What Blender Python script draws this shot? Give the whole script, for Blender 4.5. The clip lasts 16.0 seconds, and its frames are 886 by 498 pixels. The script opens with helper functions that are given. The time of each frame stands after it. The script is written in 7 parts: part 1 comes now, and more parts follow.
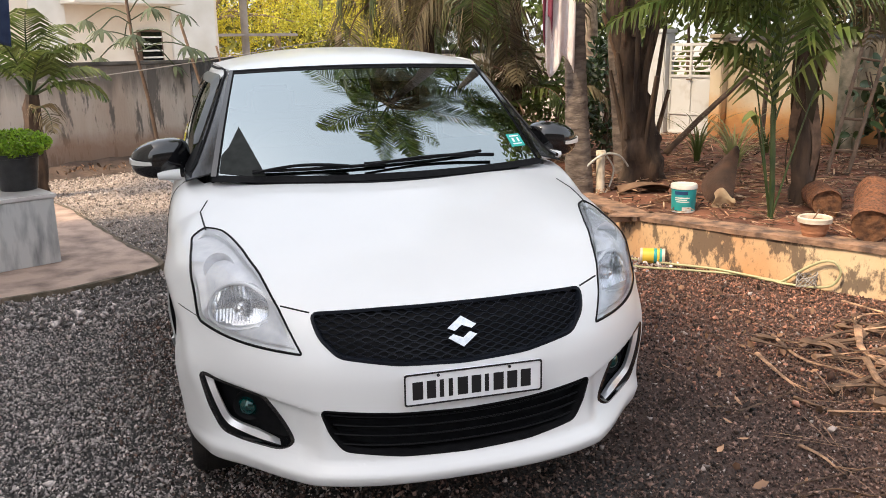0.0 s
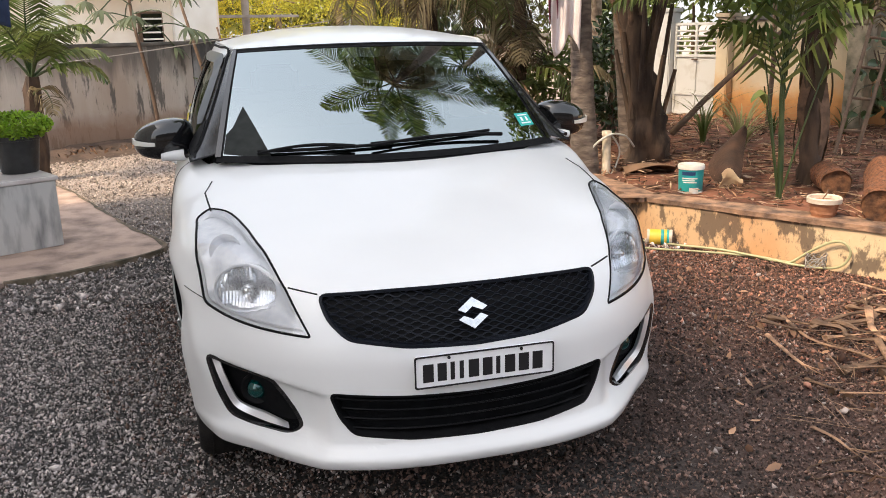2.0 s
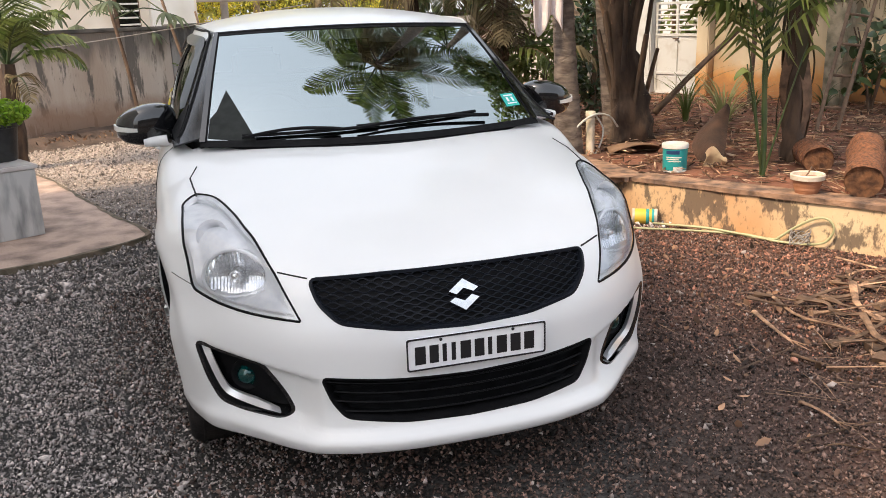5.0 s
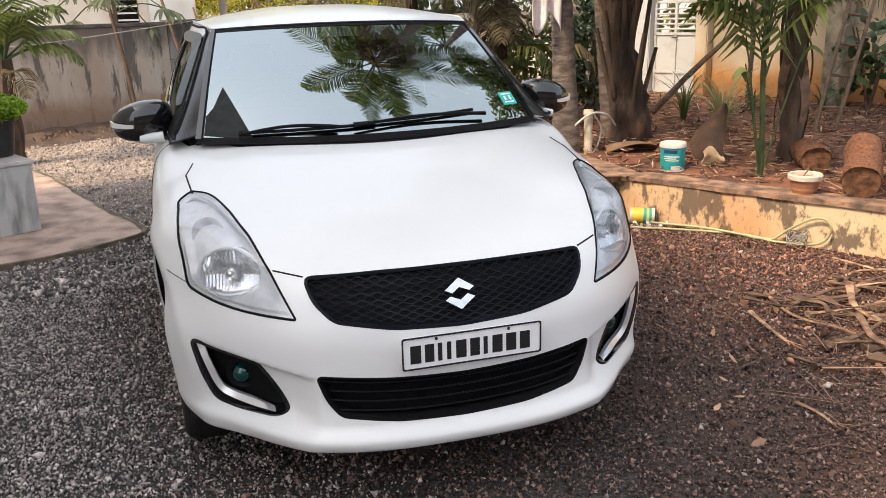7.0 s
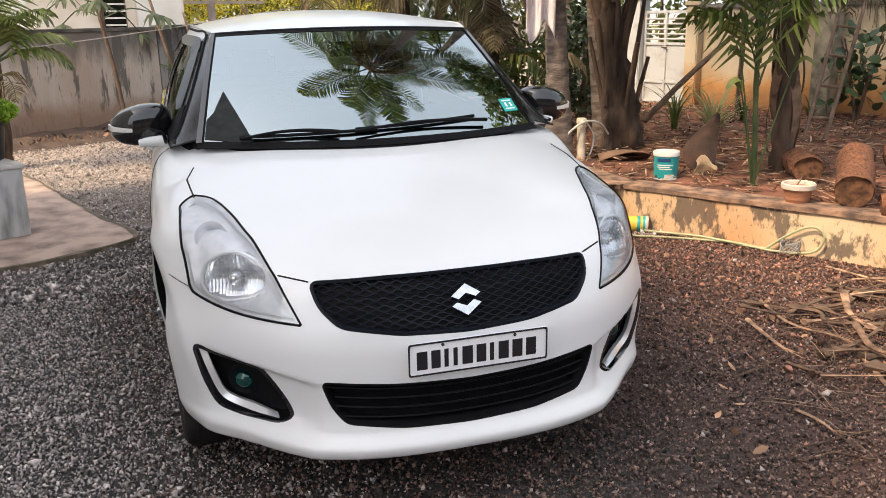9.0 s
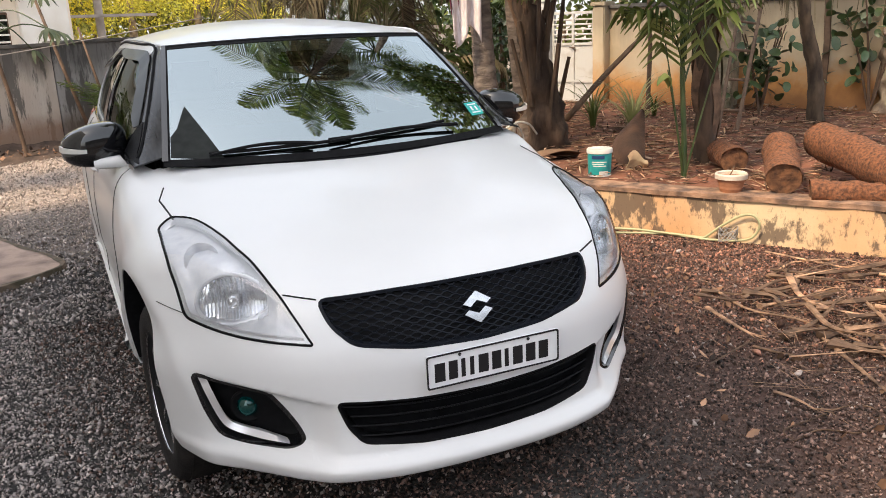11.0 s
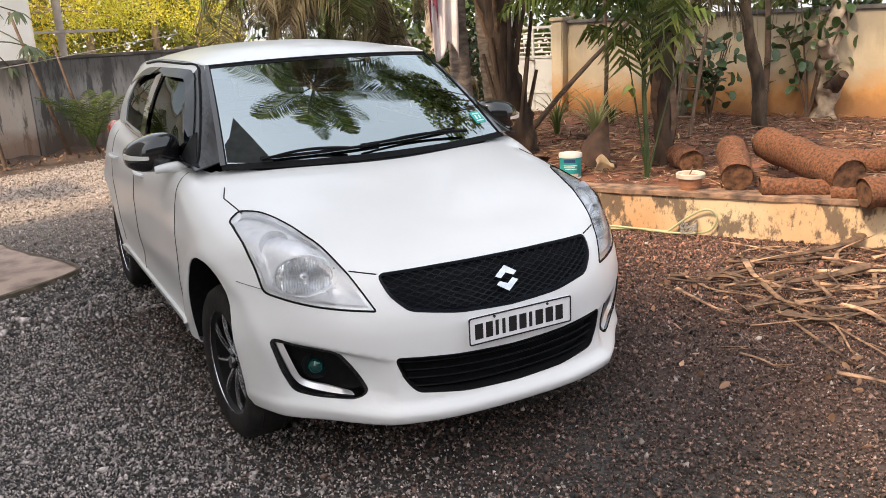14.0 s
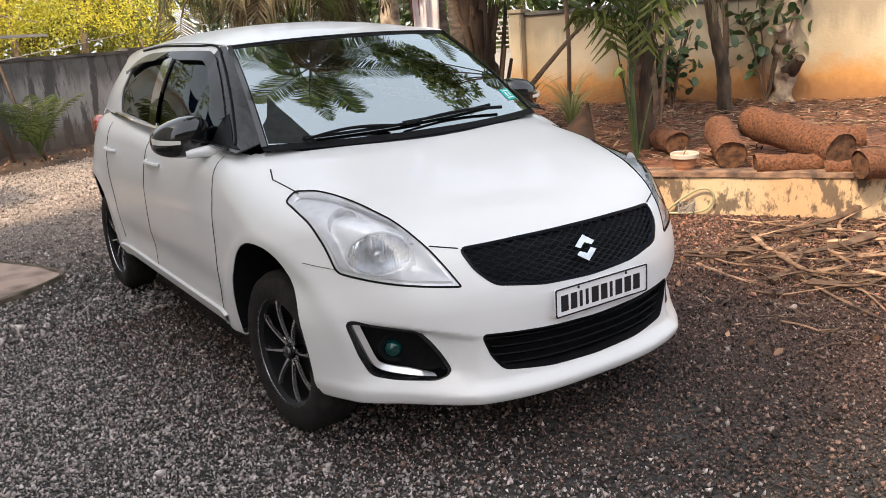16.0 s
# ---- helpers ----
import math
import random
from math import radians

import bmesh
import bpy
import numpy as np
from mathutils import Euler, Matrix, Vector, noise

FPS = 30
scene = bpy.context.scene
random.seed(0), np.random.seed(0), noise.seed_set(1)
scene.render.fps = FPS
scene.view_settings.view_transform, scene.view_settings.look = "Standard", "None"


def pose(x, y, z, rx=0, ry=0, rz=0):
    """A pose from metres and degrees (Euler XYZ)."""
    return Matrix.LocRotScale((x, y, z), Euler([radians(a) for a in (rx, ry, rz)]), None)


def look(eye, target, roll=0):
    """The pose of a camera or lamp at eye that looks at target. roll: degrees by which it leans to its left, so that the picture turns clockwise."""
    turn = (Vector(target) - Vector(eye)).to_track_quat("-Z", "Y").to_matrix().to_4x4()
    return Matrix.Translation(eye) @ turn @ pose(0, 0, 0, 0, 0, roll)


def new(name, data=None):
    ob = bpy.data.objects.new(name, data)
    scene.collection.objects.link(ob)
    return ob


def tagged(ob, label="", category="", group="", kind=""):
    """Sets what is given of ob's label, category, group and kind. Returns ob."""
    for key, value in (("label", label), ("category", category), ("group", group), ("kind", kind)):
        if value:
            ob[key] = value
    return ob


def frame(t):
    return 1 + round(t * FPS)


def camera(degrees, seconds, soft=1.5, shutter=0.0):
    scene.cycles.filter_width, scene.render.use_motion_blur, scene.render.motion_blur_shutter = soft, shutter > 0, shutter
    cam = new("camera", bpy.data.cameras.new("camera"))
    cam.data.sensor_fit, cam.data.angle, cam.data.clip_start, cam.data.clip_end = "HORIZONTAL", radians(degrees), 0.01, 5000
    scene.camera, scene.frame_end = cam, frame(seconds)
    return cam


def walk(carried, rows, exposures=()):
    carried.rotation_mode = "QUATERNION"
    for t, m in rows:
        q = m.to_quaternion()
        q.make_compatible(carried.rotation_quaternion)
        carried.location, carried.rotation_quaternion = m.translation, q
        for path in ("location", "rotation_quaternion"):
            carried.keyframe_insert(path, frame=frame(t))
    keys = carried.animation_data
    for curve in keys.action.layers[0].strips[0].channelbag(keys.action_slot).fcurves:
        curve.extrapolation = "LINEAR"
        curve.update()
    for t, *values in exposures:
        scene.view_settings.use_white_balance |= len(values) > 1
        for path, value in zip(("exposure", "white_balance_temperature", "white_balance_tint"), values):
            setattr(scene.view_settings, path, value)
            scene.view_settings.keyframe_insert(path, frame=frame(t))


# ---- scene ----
cam = camera(55.8, 16.0, soft=0.9)
PATH = [
    (0, (-0.645, -2.056, 1.432), (-0.13, -0.182, 0.962), -1.1),
    (0.5, (-0.65, -2.056, 1.43), (-0.132, -0.182, 0.96), -1.1),
    (1, (-0.65, -2.051, 1.428), (-0.132, -0.179, 0.949), -1.2),
    (1.5, (-0.64, -2.037, 1.425), (-0.126, -0.168, 0.932), -1.3),
    (2, (-0.658, -2.011, 1.416), (-0.15, -0.145, 0.906), -1.3),
    (2.5, (-0.691, -1.99, 1.411), (-0.18, -0.128, 0.888), -1.4),
    (3, (-0.683, -1.989, 1.412), (-0.163, -0.133, 0.879), -1.7),
    (3.5, (-0.669, -2.018, 1.415), (-0.135, -0.168, 0.877), -1.9),
    (4, (-0.679, -2.014, 1.411), (-0.133, -0.168, 0.87), -2.1),
    (6.5, (-0.665, -1.98, 1.408), (-0.129, -0.136, 0.849), -1.7),
    (7, (-0.667, -1.992, 1.411), (-0.12, -0.15, 0.856), -1.6),
    (7.5, (-0.666, -1.99, 1.408), (-0.107, -0.149, 0.859), -1.5),
    (8, (-0.671, -1.988, 1.41), (-0.105, -0.148, 0.865), -1.4),
    (8.5, (-0.684, -1.983, 1.407), (-0.114, -0.144, 0.865), -1.2),
    (8.7, (-0.696, -1.981, 1.404), (-0.123, -0.142, 0.864), -1.1),
    (10.8, (-0.949, -1.802, 1.4), (-0.174, -0.034, 0.875), -2.4),
    (11, (-0.978, -1.817, 1.406), (-0.173, -0.065, 0.875), -2.6),
    (11.5, (-1.153, -1.881, 1.403), (-0.267, -0.173, 0.858), -3.0),
    (12, (-1.268, -1.956, 1.421), (-0.335, -0.276, 0.869), -3.1),
    (12.5, (-1.268, -2.035, 1.433), (-0.322, -0.359, 0.888), -3.1),
    (13, (-1.291, -2.132, 1.443), (-0.358, -0.444, 0.915), -3.1),
    (13.5, (-1.326, -2.162, 1.451), (-0.416, -0.458, 0.935), -3.1),
    (14, (-1.44, -2.144, 1.46), (-0.525, -0.441, 0.949), -2.9),
    (14.5, (-1.577, -2.121, 1.439), (-0.647, -0.427, 0.924), -2.9),
    (15, (-1.668, -2.079, 1.409), (-0.706, -0.403, 0.894), -3.0),
    (15.5, (-1.744, -1.945, 1.368), (-0.741, -0.292, 0.854), -3.6),
    (16, (-1.811, -1.828, 1.366), (-0.753, -0.21, 0.854), -4.0),
]
walk(cam, [(t, look(eye, target, roll)) for t, eye, target, roll in PATH])

# ---- world and light ----
world = bpy.data.worlds.new("sky_world")
scene.world = world
world.use_nodes = True
wn = world.node_tree.nodes
sky = wn.new("ShaderNodeTexSky")
sky.sky_type, sky.sun_disc = "NISHITA", False
sky.sun_elevation, sky.sun_rotation = radians(50), radians(-109)
sky.air_density, sky.dust_density = 0.9, 4.5
wn["Background"].inputs["Strength"].default_value = 0.155
# thin bright haze over the whole sky
haze = wn.new("ShaderNodeMix")
haze.data_type = "RGBA"
haze.inputs["Factor"].default_value = 0.5
haze.inputs["B"].default_value = (6.0, 6.05, 6.0, 1)
world.node_tree.links.new(sky.outputs["Color"], haze.inputs["A"])
world.node_tree.links.new(haze.outputs["Result"], wn["Background"].inputs["Color"])
sun_data = bpy.data.lights.new("sun", "SUN")
sun_data.energy, sun_data.angle, sun_data.color = 2.25, radians(6), (1.0, 0.79, 0.54)
sun = new("sun", sun_data)
sun.matrix_world = look((-3.0, -1.05, 3.78), (0, 0, 0))
scene.view_settings.exposure = 1.14


# ---- materials ----
def mat(name, col, rough=0.6, metal=0.0, col2=None, scale=8.0, bump=0.0, bump_scale=60.0, coat=0.0, detail=6.0,
        per_object=0.0, per_island=0.0, stretch=(1, 1, 1), spec=0.5, mix_lo=0.35, mix_hi=0.65, sub=0.0):
    """A principled material with noise between two colours, fine bump and optional piece-by-piece variation."""
    m = bpy.data.materials.new(name)
    m.use_nodes = True
    n, l = m.node_tree.nodes, m.node_tree.links
    b = n["Principled BSDF"]
    b.inputs["Base Color"].default_value = (*col, 1)
    b.inputs["Roughness"].default_value = rough
    b.inputs["Metallic"].default_value = metal
    b.inputs["Coat Weight"].default_value = coat
    b.inputs["Coat Roughness"].default_value = 0.04
    b.inputs["Specular IOR Level"].default_value = spec
    tc = n.new("ShaderNodeTexCoord")
    mp = n.new("ShaderNodeMapping")
    mp.inputs["Scale"].default_value = stretch
    l.new(tc.outputs["Object"], mp.inputs["Vector"])
    colour = None
    if col2 is not None:
        t = n.new("ShaderNodeTexNoise")
        t.inputs["Scale"].default_value, t.inputs["Detail"].default_value = scale, detail
        l.new(mp.outputs["Vector"], t.inputs["Vector"])
        r = n.new("ShaderNodeMapRange")
        r.inputs["From Min"].default_value, r.inputs["From Max"].default_value = mix_lo, mix_hi
        l.new(t.outputs["Fac"], r.inputs["Value"])
        mx = n.new("ShaderNodeMix")
        mx.data_type = "RGBA"
        mx.inputs["A"].default_value, mx.inputs["B"].default_value = (*col, 1), (*col2, 1)
        l.new(r.outputs["Result"], mx.inputs["Factor"])
        colour = mx.outputs["Result"]
    if per_object or per_island:
        hv = n.new("ShaderNodeHueSaturation")
        if per_object:
            src = n.new("ShaderNodeObjectInfo").outputs["Random"]
        else:
            src = n.new("ShaderNodeNewGeometry").outputs["Random Per Island"]
        amount = per_object or per_island
        r2 = n.new("ShaderNodeMapRange")
        r2.inputs["To Min"].default_value, r2.inputs["To Max"].default_value = 1 - amount, 1 + amount
        l.new(src, r2.inputs["Value"])
        l.new(r2.outputs["Result"], hv.inputs["Value"])
        if colour is None:
            hv.inputs["Color"].default_value = (*col, 1)
        else:
            l.new(colour, hv.inputs["Color"])
        colour = hv.outputs["Color"]
    if colour is not None:
        l.new(colour, b.inputs["Base Color"])
    if bump:
        t2 = n.new("ShaderNodeTexNoise")
        t2.inputs["Scale"].default_value, t2.inputs["Detail"].default_value = bump_scale, 5.0
        l.new(mp.outputs["Vector"], t2.inputs["Vector"])
        bp = n.new("ShaderNodeBump")
        bp.inputs["Strength"].default_value, bp.inputs["Distance"].default_value = bump, 0.01
        l.new(t2.outputs["Fac"], bp.inputs["Height"])
        l.new(bp.outputs["Normal"], b.inputs["Normal"])
    return m


def leaf_mat(m, share=0.45):
    """Lets light through a leaf material."""
    n, l = m.node_tree.nodes, m.node_tree.links
    b = n["Principled BSDF"]
    tl, mx = n.new("ShaderNodeBsdfTranslucent"), n.new("ShaderNodeMixShader")
    src = b.inputs["Base Color"].links[0].from_socket
    l.new(src, tl.inputs["Color"])
    mx.inputs["Fac"].default_value = share
    l.new(b.outputs["BSDF"], mx.inputs[1])
    l.new(tl.outputs["BSDF"], mx.inputs[2])
    l.new(mx.outputs["Shader"], n["Material Output"].inputs["Surface"])
    return m


def glass_mat(name, tint, gloss, rough=0.0):
    """A thin pane: a fixed share of mirror gloss over tinted transparency."""
    m = bpy.data.materials.new(name)
    m.use_nodes = True
    n, l = m.node_tree.nodes, m.node_tree.links
    n.remove(n["Principled BSDF"])
    tr, gl, mx = n.new("ShaderNodeBsdfTransparent"), n.new("ShaderNodeBsdfGlossy"), n.new("ShaderNodeMixShader")
    tr.inputs["Color"].default_value = (*tint, 1)
    gl.inputs["Roughness"].default_value = rough
    fr = n.new("ShaderNodeFresnel")
    fr.inputs["IOR"].default_value = 1.5
    add = n.new("ShaderNodeMath")
    add.operation, add.use_clamp = "ADD", True
    add.inputs[1].default_value = gloss
    l.new(fr.outputs["Fac"], add.inputs[0])
    l.new(add.outputs["Value"], mx.inputs["Fac"])
    l.new(tr.outputs["BSDF"], mx.inputs[1])
    l.new(gl.outputs["BSDF"], mx.inputs[2])
    l.new(mx.outputs["Shader"], n["Material Output"].inputs["Surface"])
    return m


M_PAINT = mat("white_car_paint", (0.715, 0.717, 0.718), 0.36, 0, (0.690, 0.694, 0.697), 3.0, coat=0.45)
M_BLACKP = mat("black_plastic", (0.006, 0.006, 0.0068), 0.5, 0, (0.010, 0.010, 0.011), 40, 0.15, 300, spec=0.07)
M_PILLAR = mat("pillar_film", (0.012, 0.012, 0.013), 0.24, 0, (0.035, 0.035, 0.037), 14, spec=0.28, stretch=(4, 1, .6))
M_MESH = mat("grille_plastic", (0.012, 0.014, 0.020), 0.40, 0, (0.008, 0.010, 0.014), 30, spec=0.12)
M_GLOSSBLACK = mat("gloss_black", (0.006, 0.006, 0.007), 0.08, 0, coat=0.8)
M_CHROME = mat("chrome", (0.75, 0.75, 0.76), 0.12, 1.0, (0.62, 0.63, 0.64), 40)
M_SILVER = mat("silver_plastic", (0.72, 0.72, 0.74), 0.28, 0.6)
M_REFLECTOR = mat("lamp_reflector", (0.94, 0.945, 0.96), 0.16, 0.12, (0.80, 0.81, 0.85), 22, 0.25, 45)
M_FLUTE = mat("fluted_chrome", (0.90, 0.91, 0.93), 0.08, 0.80, (0.70, 0.71, 0.74), 30)
M_LENS = glass_mat("clear_lens", (0.96, 0.97, 0.98), 0.06, 0.02)
M_SCREEN = glass_mat("windscreen_glass", (0.24, 0.275, 0.265), 0.37)
M_SCREEN.node_tree.nodes["Glossy BSDF"].inputs["Color"].default_value = (0.86, 0.97, 1.0, 1)
M_SIDEGLASS = glass_mat("side_glass", (0.045, 0.056, 0.054), 0.05)
M_SIDEGLASS.node_tree.nodes["Glossy BSDF"].inputs["Color"].default_value = (0.42, 0.45, 0.44, 1)
M_VISOR = mat("smoked_acrylic", (0.016, 0.017, 0.018), 0.32, 0, spec=0.4)
M_RUBBER = mat("tyre_rubber", (0.014, 0.013, 0.013), 0.8, 0, (0.028, 0.025, 0.023), 20, 0.3, 120, spec=0.2)
M_RIM = mat("alloy_face", (0.70, 0.70, 0.72), 0.22, 0.9, (0.55, 0.55, 0.57), 30)
M_RIMDARK = mat("alloy_dark", (0.010, 0.010, 0.011), 0.5, 0.0, spec=0.25)
M_INTERIOR = mat("dark_cabin_trim", (0.012, 0.012, 0.013), 0.7, 0, (0.02, 0.02, 0.02), 30)
M_SEAT = mat("seat_fabric", (0.05, 0.045, 0.04), 0.85, 0, (0.035, 0.03, 0.028), 60, 0.2, 200)
M_PLATE = mat("plate_white", (0.84, 0.84, 0.85), 0.4, 0, (0.78, 0.78, 0.80), 30)
M_INK = mat("black_ink", (0.01, 0.01, 0.012), 0.5)
M_GAP = mat("panel_gap_dark", (0.01, 0.01, 0.01), 0.8)
M_TEAL_LENS = mat("teal_lamp_lens", (0.0, 0.055, 0.052), 0.06, 0.3, coat=0.8)
M_RED_LENS = mat("red_lamp_lens", (0.45, 0.02, 0.015), 0.15, 0, coat=0.6)
M_AMBER = mat("clear_indicator", (0.75, 0.74, 0.70), 0.2, 0.3)


# ---- mesh helpers ----
def mesh_object(name, bm, material, parent=None, label="", smooth=True, angle=None):
    me = bpy.data.meshes.new(name)
    bm.to_mesh(me)
    bm.free()
    if smooth:
        me.polygons.foreach_set("use_smooth", [True] * len(me.polygons))
        if angle:
            me.set_sharp_from_angle(angle=radians(angle))
    me.materials.append(material)
    ob = new(name, me)
    if parent is not None:
        ob.parent = parent
    if label:
        tagged(ob, label)
    return ob


def part(name, bm, material, parent, label="", smooth=True, angle=40):
    return mesh_object(name, bm, material, parent, label, smooth, angle)


def thing(name, label, category, group="", kind="", at=(0, 0, 0)):
    ob = new(name)
    ob.location = at
    return tagged(ob, label, category, group, kind)


def box(bm, size, m=Matrix(), bevel=0.0, segs=2):
    r = bmesh.ops.create_cube(bm, size=1.0, matrix=m @ Matrix.Diagonal((*size, 1)))
    if bevel:
        vs = set(r["verts"])
        es = [e for e in bm.edges if e.verts[0] in vs and e.verts[1] in vs]
        bmesh.ops.bevel(bm, geom=es, offset=bevel, segments=segs, affect="EDGES", clamp_overlap=True)
    return bm


def lathe(bm, profile, segs=32, m=Matrix(), cap=False):
    """Turns (radius, height) pairs about the z axis."""
    rings = []
    for r, z in profile:
        rings.append([bm.verts.new(m @ Vector((r * math.cos(2 * math.pi * i / segs), r * math.sin(2 * math.pi * i / segs), z))) for i in range(segs)])
    for a, b in zip(rings, rings[1:]):
        for i in range(segs):
            j = (i + 1) % segs
            bm.faces.new((a[i], a[j], b[j], b[i]))
    if cap:
        bm.faces.new(rings[0][::-1])
        bm.faces.new(rings[-1])
    return bm


def tube(bm, pts, radius, segs=8, cap=True, wobble=None):
    """A tube along points; radius is a number or one per point."""
    pts = [Vector(p) for p in pts]
    rad = radius if hasattr(radius, "__len__") else [radius] * len(pts)
    rings, side = [], None
    for i, p in enumerate(pts):
        d = (pts[min(i + 1, len(pts) - 1)] - pts[max(i - 1, 0)]).normalized()
        if side is None:
            side = d.orthogonal().normalized()
        side = (side - d * side.dot(d))
        side = side.normalized() if side.length > 1e-6 else d.orthogonal().normalized()
        up = d.cross(side)
        ring = []
        for k in range(segs):
            a = 2 * math.pi * k / segs
            r = rad[i] * (1 + (wobble * noise.noise(p * 9 + Vector((math.cos(a), math.sin(a), 0)) * 1.5) if wobble else 0))
            ring.append(bm.verts.new(p + side * (math.cos(a) * r) + up * (math.sin(a) * r)))
        rings.append(ring)
    for a, b in zip(rings, rings[1:]):
        for k in range(segs):
            j = (k + 1) % segs
            bm.faces.new((a[k], a[j], b[j], b[k]))
    if cap:
        bm.faces.new(rings[0][::-1])
        bm.faces.new(rings[-1])
    return bm


def smooth_path(pts, n=40):
    """A Catmull-Rom line through points."""
    p = [Vector(q) for q in pts]
    p = [2 * p[0] - p[1]] + p + [2 * p[-1] - p[-2]]
    out = []
    m = len(p) - 3
    for k in range(n):
        f = k / (n - 1) * m
        i = min(int(f), m - 1)
        t = f - i
        a, b, c, d = p[i:i + 4]
        out.append(0.5 * ((2 * b) + (c - a) * t + (2 * a - 5 * b + 4 * c - d) * t * t + (3 * b - a - 3 * c + d) * t ** 3))
    return out


def grid(bm, fn, nu, nv, flip=False):
    """A sheet of fn(u, v), both from 0 to 1. Returns the rows of vertices."""
    rows = [[bm.verts.new(fn(i / nu, j / nv)) for j in range(nv + 1)] for i in range(nu + 1)]
    for i in range(nu):
        for j in range(nv):
            f = (rows[i][j], rows[i + 1][j], rows[i + 1][j + 1], rows[i][j + 1])
            bm.faces.new(f[::-1] if flip else f)
    return rows


def slab(bm, pts, thick, m=Matrix()):
    """A flat polygon given in x, y, raised by thick along z."""
    lo = [bm.verts.new(m @ Vector((x, y, 0))) for x, y in pts]
    hi = [bm.verts.new(m @ Vector((x, y, thick))) for x, y in pts]
    n = len(pts)
    bm.faces.new(lo[::-1])
    bm.faces.new(hi)
    for i in range(n):
        bm.faces.new((lo[i], lo[(i + 1) % n], hi[(i + 1) % n], hi[i]))
    return bm


# flat dark colour for a reflection painted on the windscreen
M_DARKREFLECTION = mat('painted_dark_reflection', (.010, .012, .011), .5, 0, (.02, .023, .021), 25, spec=0.15)


# ---- the car: body surface as a smooth solid, cut into panels ----
def curve(xs, ys):
    """A smooth monotone-leaning curve through points, for arrays."""
    xs, ys = np.array(xs, float), np.array(ys, float)
    h, d = np.diff(xs), np.diff(ys) / np.diff(xs)
    m = np.empty_like(ys)
    m[1:-1] = np.where(d[:-1] * d[1:] > 0, 2 * d[:-1] * d[1:] / np.where(d[:-1] + d[1:] == 0, 1, d[:-1] + d[1:]), 0)
    m[0], m[-1] = d[0], d[-1]

    def at(x):
        x = np.clip(x, xs[0], xs[-1])
        i = np.clip(np.searchsorted(xs, x) - 1, 0, len(xs) - 2)
        t = (x - xs[i]) / h[i]
        return ((1 + 2 * t) * (1 - t) ** 2 * ys[i] + t * (1 - t) ** 2 * h[i] * m[i]
                + t * t * (3 - 2 * t) * ys[i + 1] + t * t * (t - 1) * h[i] * m[i + 1])
    return at


def sstep(a, b, x):
    t = np.clip((x - a) / (b - a), 0, 1)
    return t * t * (3 - 2 * t)


def smax(a, b, k):
    h = np.clip(0.5 + 0.5 * (a - b) / k, 0, 1)
    return b + (a - b) * h + k * h * (1 - h)


nose_y = curve([.10, .20, .235, .262, .30, .36, .43, .52, .57, .62, .66, .70, .72, .76, .80, .9],
               [.12, .06, .030, .022, .056, .062, .064, .068, .078, .098, .120, .150, .168, .20, .24, .35])
half_width = curve([.10, .22, .30, .40, .55, .70, .80, .90, 1.0, 1.1], [.76, .795, .818, .833, .842, .842, .832, .808, .765, .70])
hood_z = curve([-.2, .05, .1, .165, .22, .30, .40, .50, .60, .75, .90, 1.0, 1.15, 1.5, 2.2, 2.7, 3.2, 3.9],
               [.45, .62, .67, .715, .748, .787, .822, .850, .876, .910, .942, .958, .972, .985, 1.005, 1.035, 1.045, .98])
brow_z = curve([.38, .43, .57, .73, .80], [.44, .447, .483, .515, .53])
sill_z = curve([-.2, .3, .7, 1.1, 3.4, 3.9], [.235, .222, .215, .285, .30, .32])
ARCHES = ((.79, .295), (3.22, .295))
YF0, YR0, YREAR, NEXP = 1.0, 2.9, 3.84, 2.5


def body_f(x, y, z):
    """Below zero inside the lower body."""
    ax = np.abs(x)
    w = half_width(z)
    for ya, za in ARCHES:
        r = np.hypot(y - ya, z - za)
        w = w + 0.012 * np.exp(-((r - 0.41) / 0.05) ** 2)
    w = w + 0.020 * np.exp(-((y - 0.55) / 0.2) ** 2) * (1 - sstep(0.46, 0.62, z))
    w = w - 0.018 * np.exp(-((y - 0.85) / 0.42) ** 2) * sstep(0.42, 0.62, z)
    w = w - 0.010 * np.exp(-((z - 0.45) / 0.07) ** 2) * sstep(1.15, 1.35, y) * (1 - sstep(2.6, 2.85, y))
    back = 0.042 * sstep(0, 0.022, brow_z(ax) - z) * sstep(.40, .47, ax) * (1 - sstep(.60, .76, ax)) * sstep(.265, .33, z)
    chin = np.where(ax < .44, .016 * (ax / .44) ** 2.2, .016) * (1 - sstep(.26, .37, z)) - .060 * np.clip((ax - .44) / .24, 0, 1) * (1 - sstep(.24, .46, z)) * (1 - sstep(.22, .46, y))
    ye = y - back + chin
    sx = ax / w
    sy = np.where(ye < YF0, (YF0 - ye) / (YF0 - nose_y(z)), np.where(y > YR0, (y - YR0) / (YREAR - YR0 - 0.12 * sstep(.5, 1.1, z)), 0))
    n = np.where(y > YR0, 3.2, NEXP)
    d1 = (np.power(np.power(sx, n) + np.power(np.clip(sy, 0, None), n), 1 / n) - 1) * 0.85
    fade = 1 - sstep(.2, .8, y)
    y_eff = y - 0.075 * (ax / .45) ** 2 * fade
    top = hood_z(y_eff) - 0.058 * (ax / .69) ** 5 * sstep(.3, .75, y) * (1 - 0.75 * sstep(.95, 1.25, y))
    d2 = z - top
    d = smax(d1, d2, 0.022 + 0.05 * sstep(.3, .85, y))
    return smax(d, sill_z(y) - z, 0.012)


def spine(y):
    return np.clip(y, 1.3, 2.9)


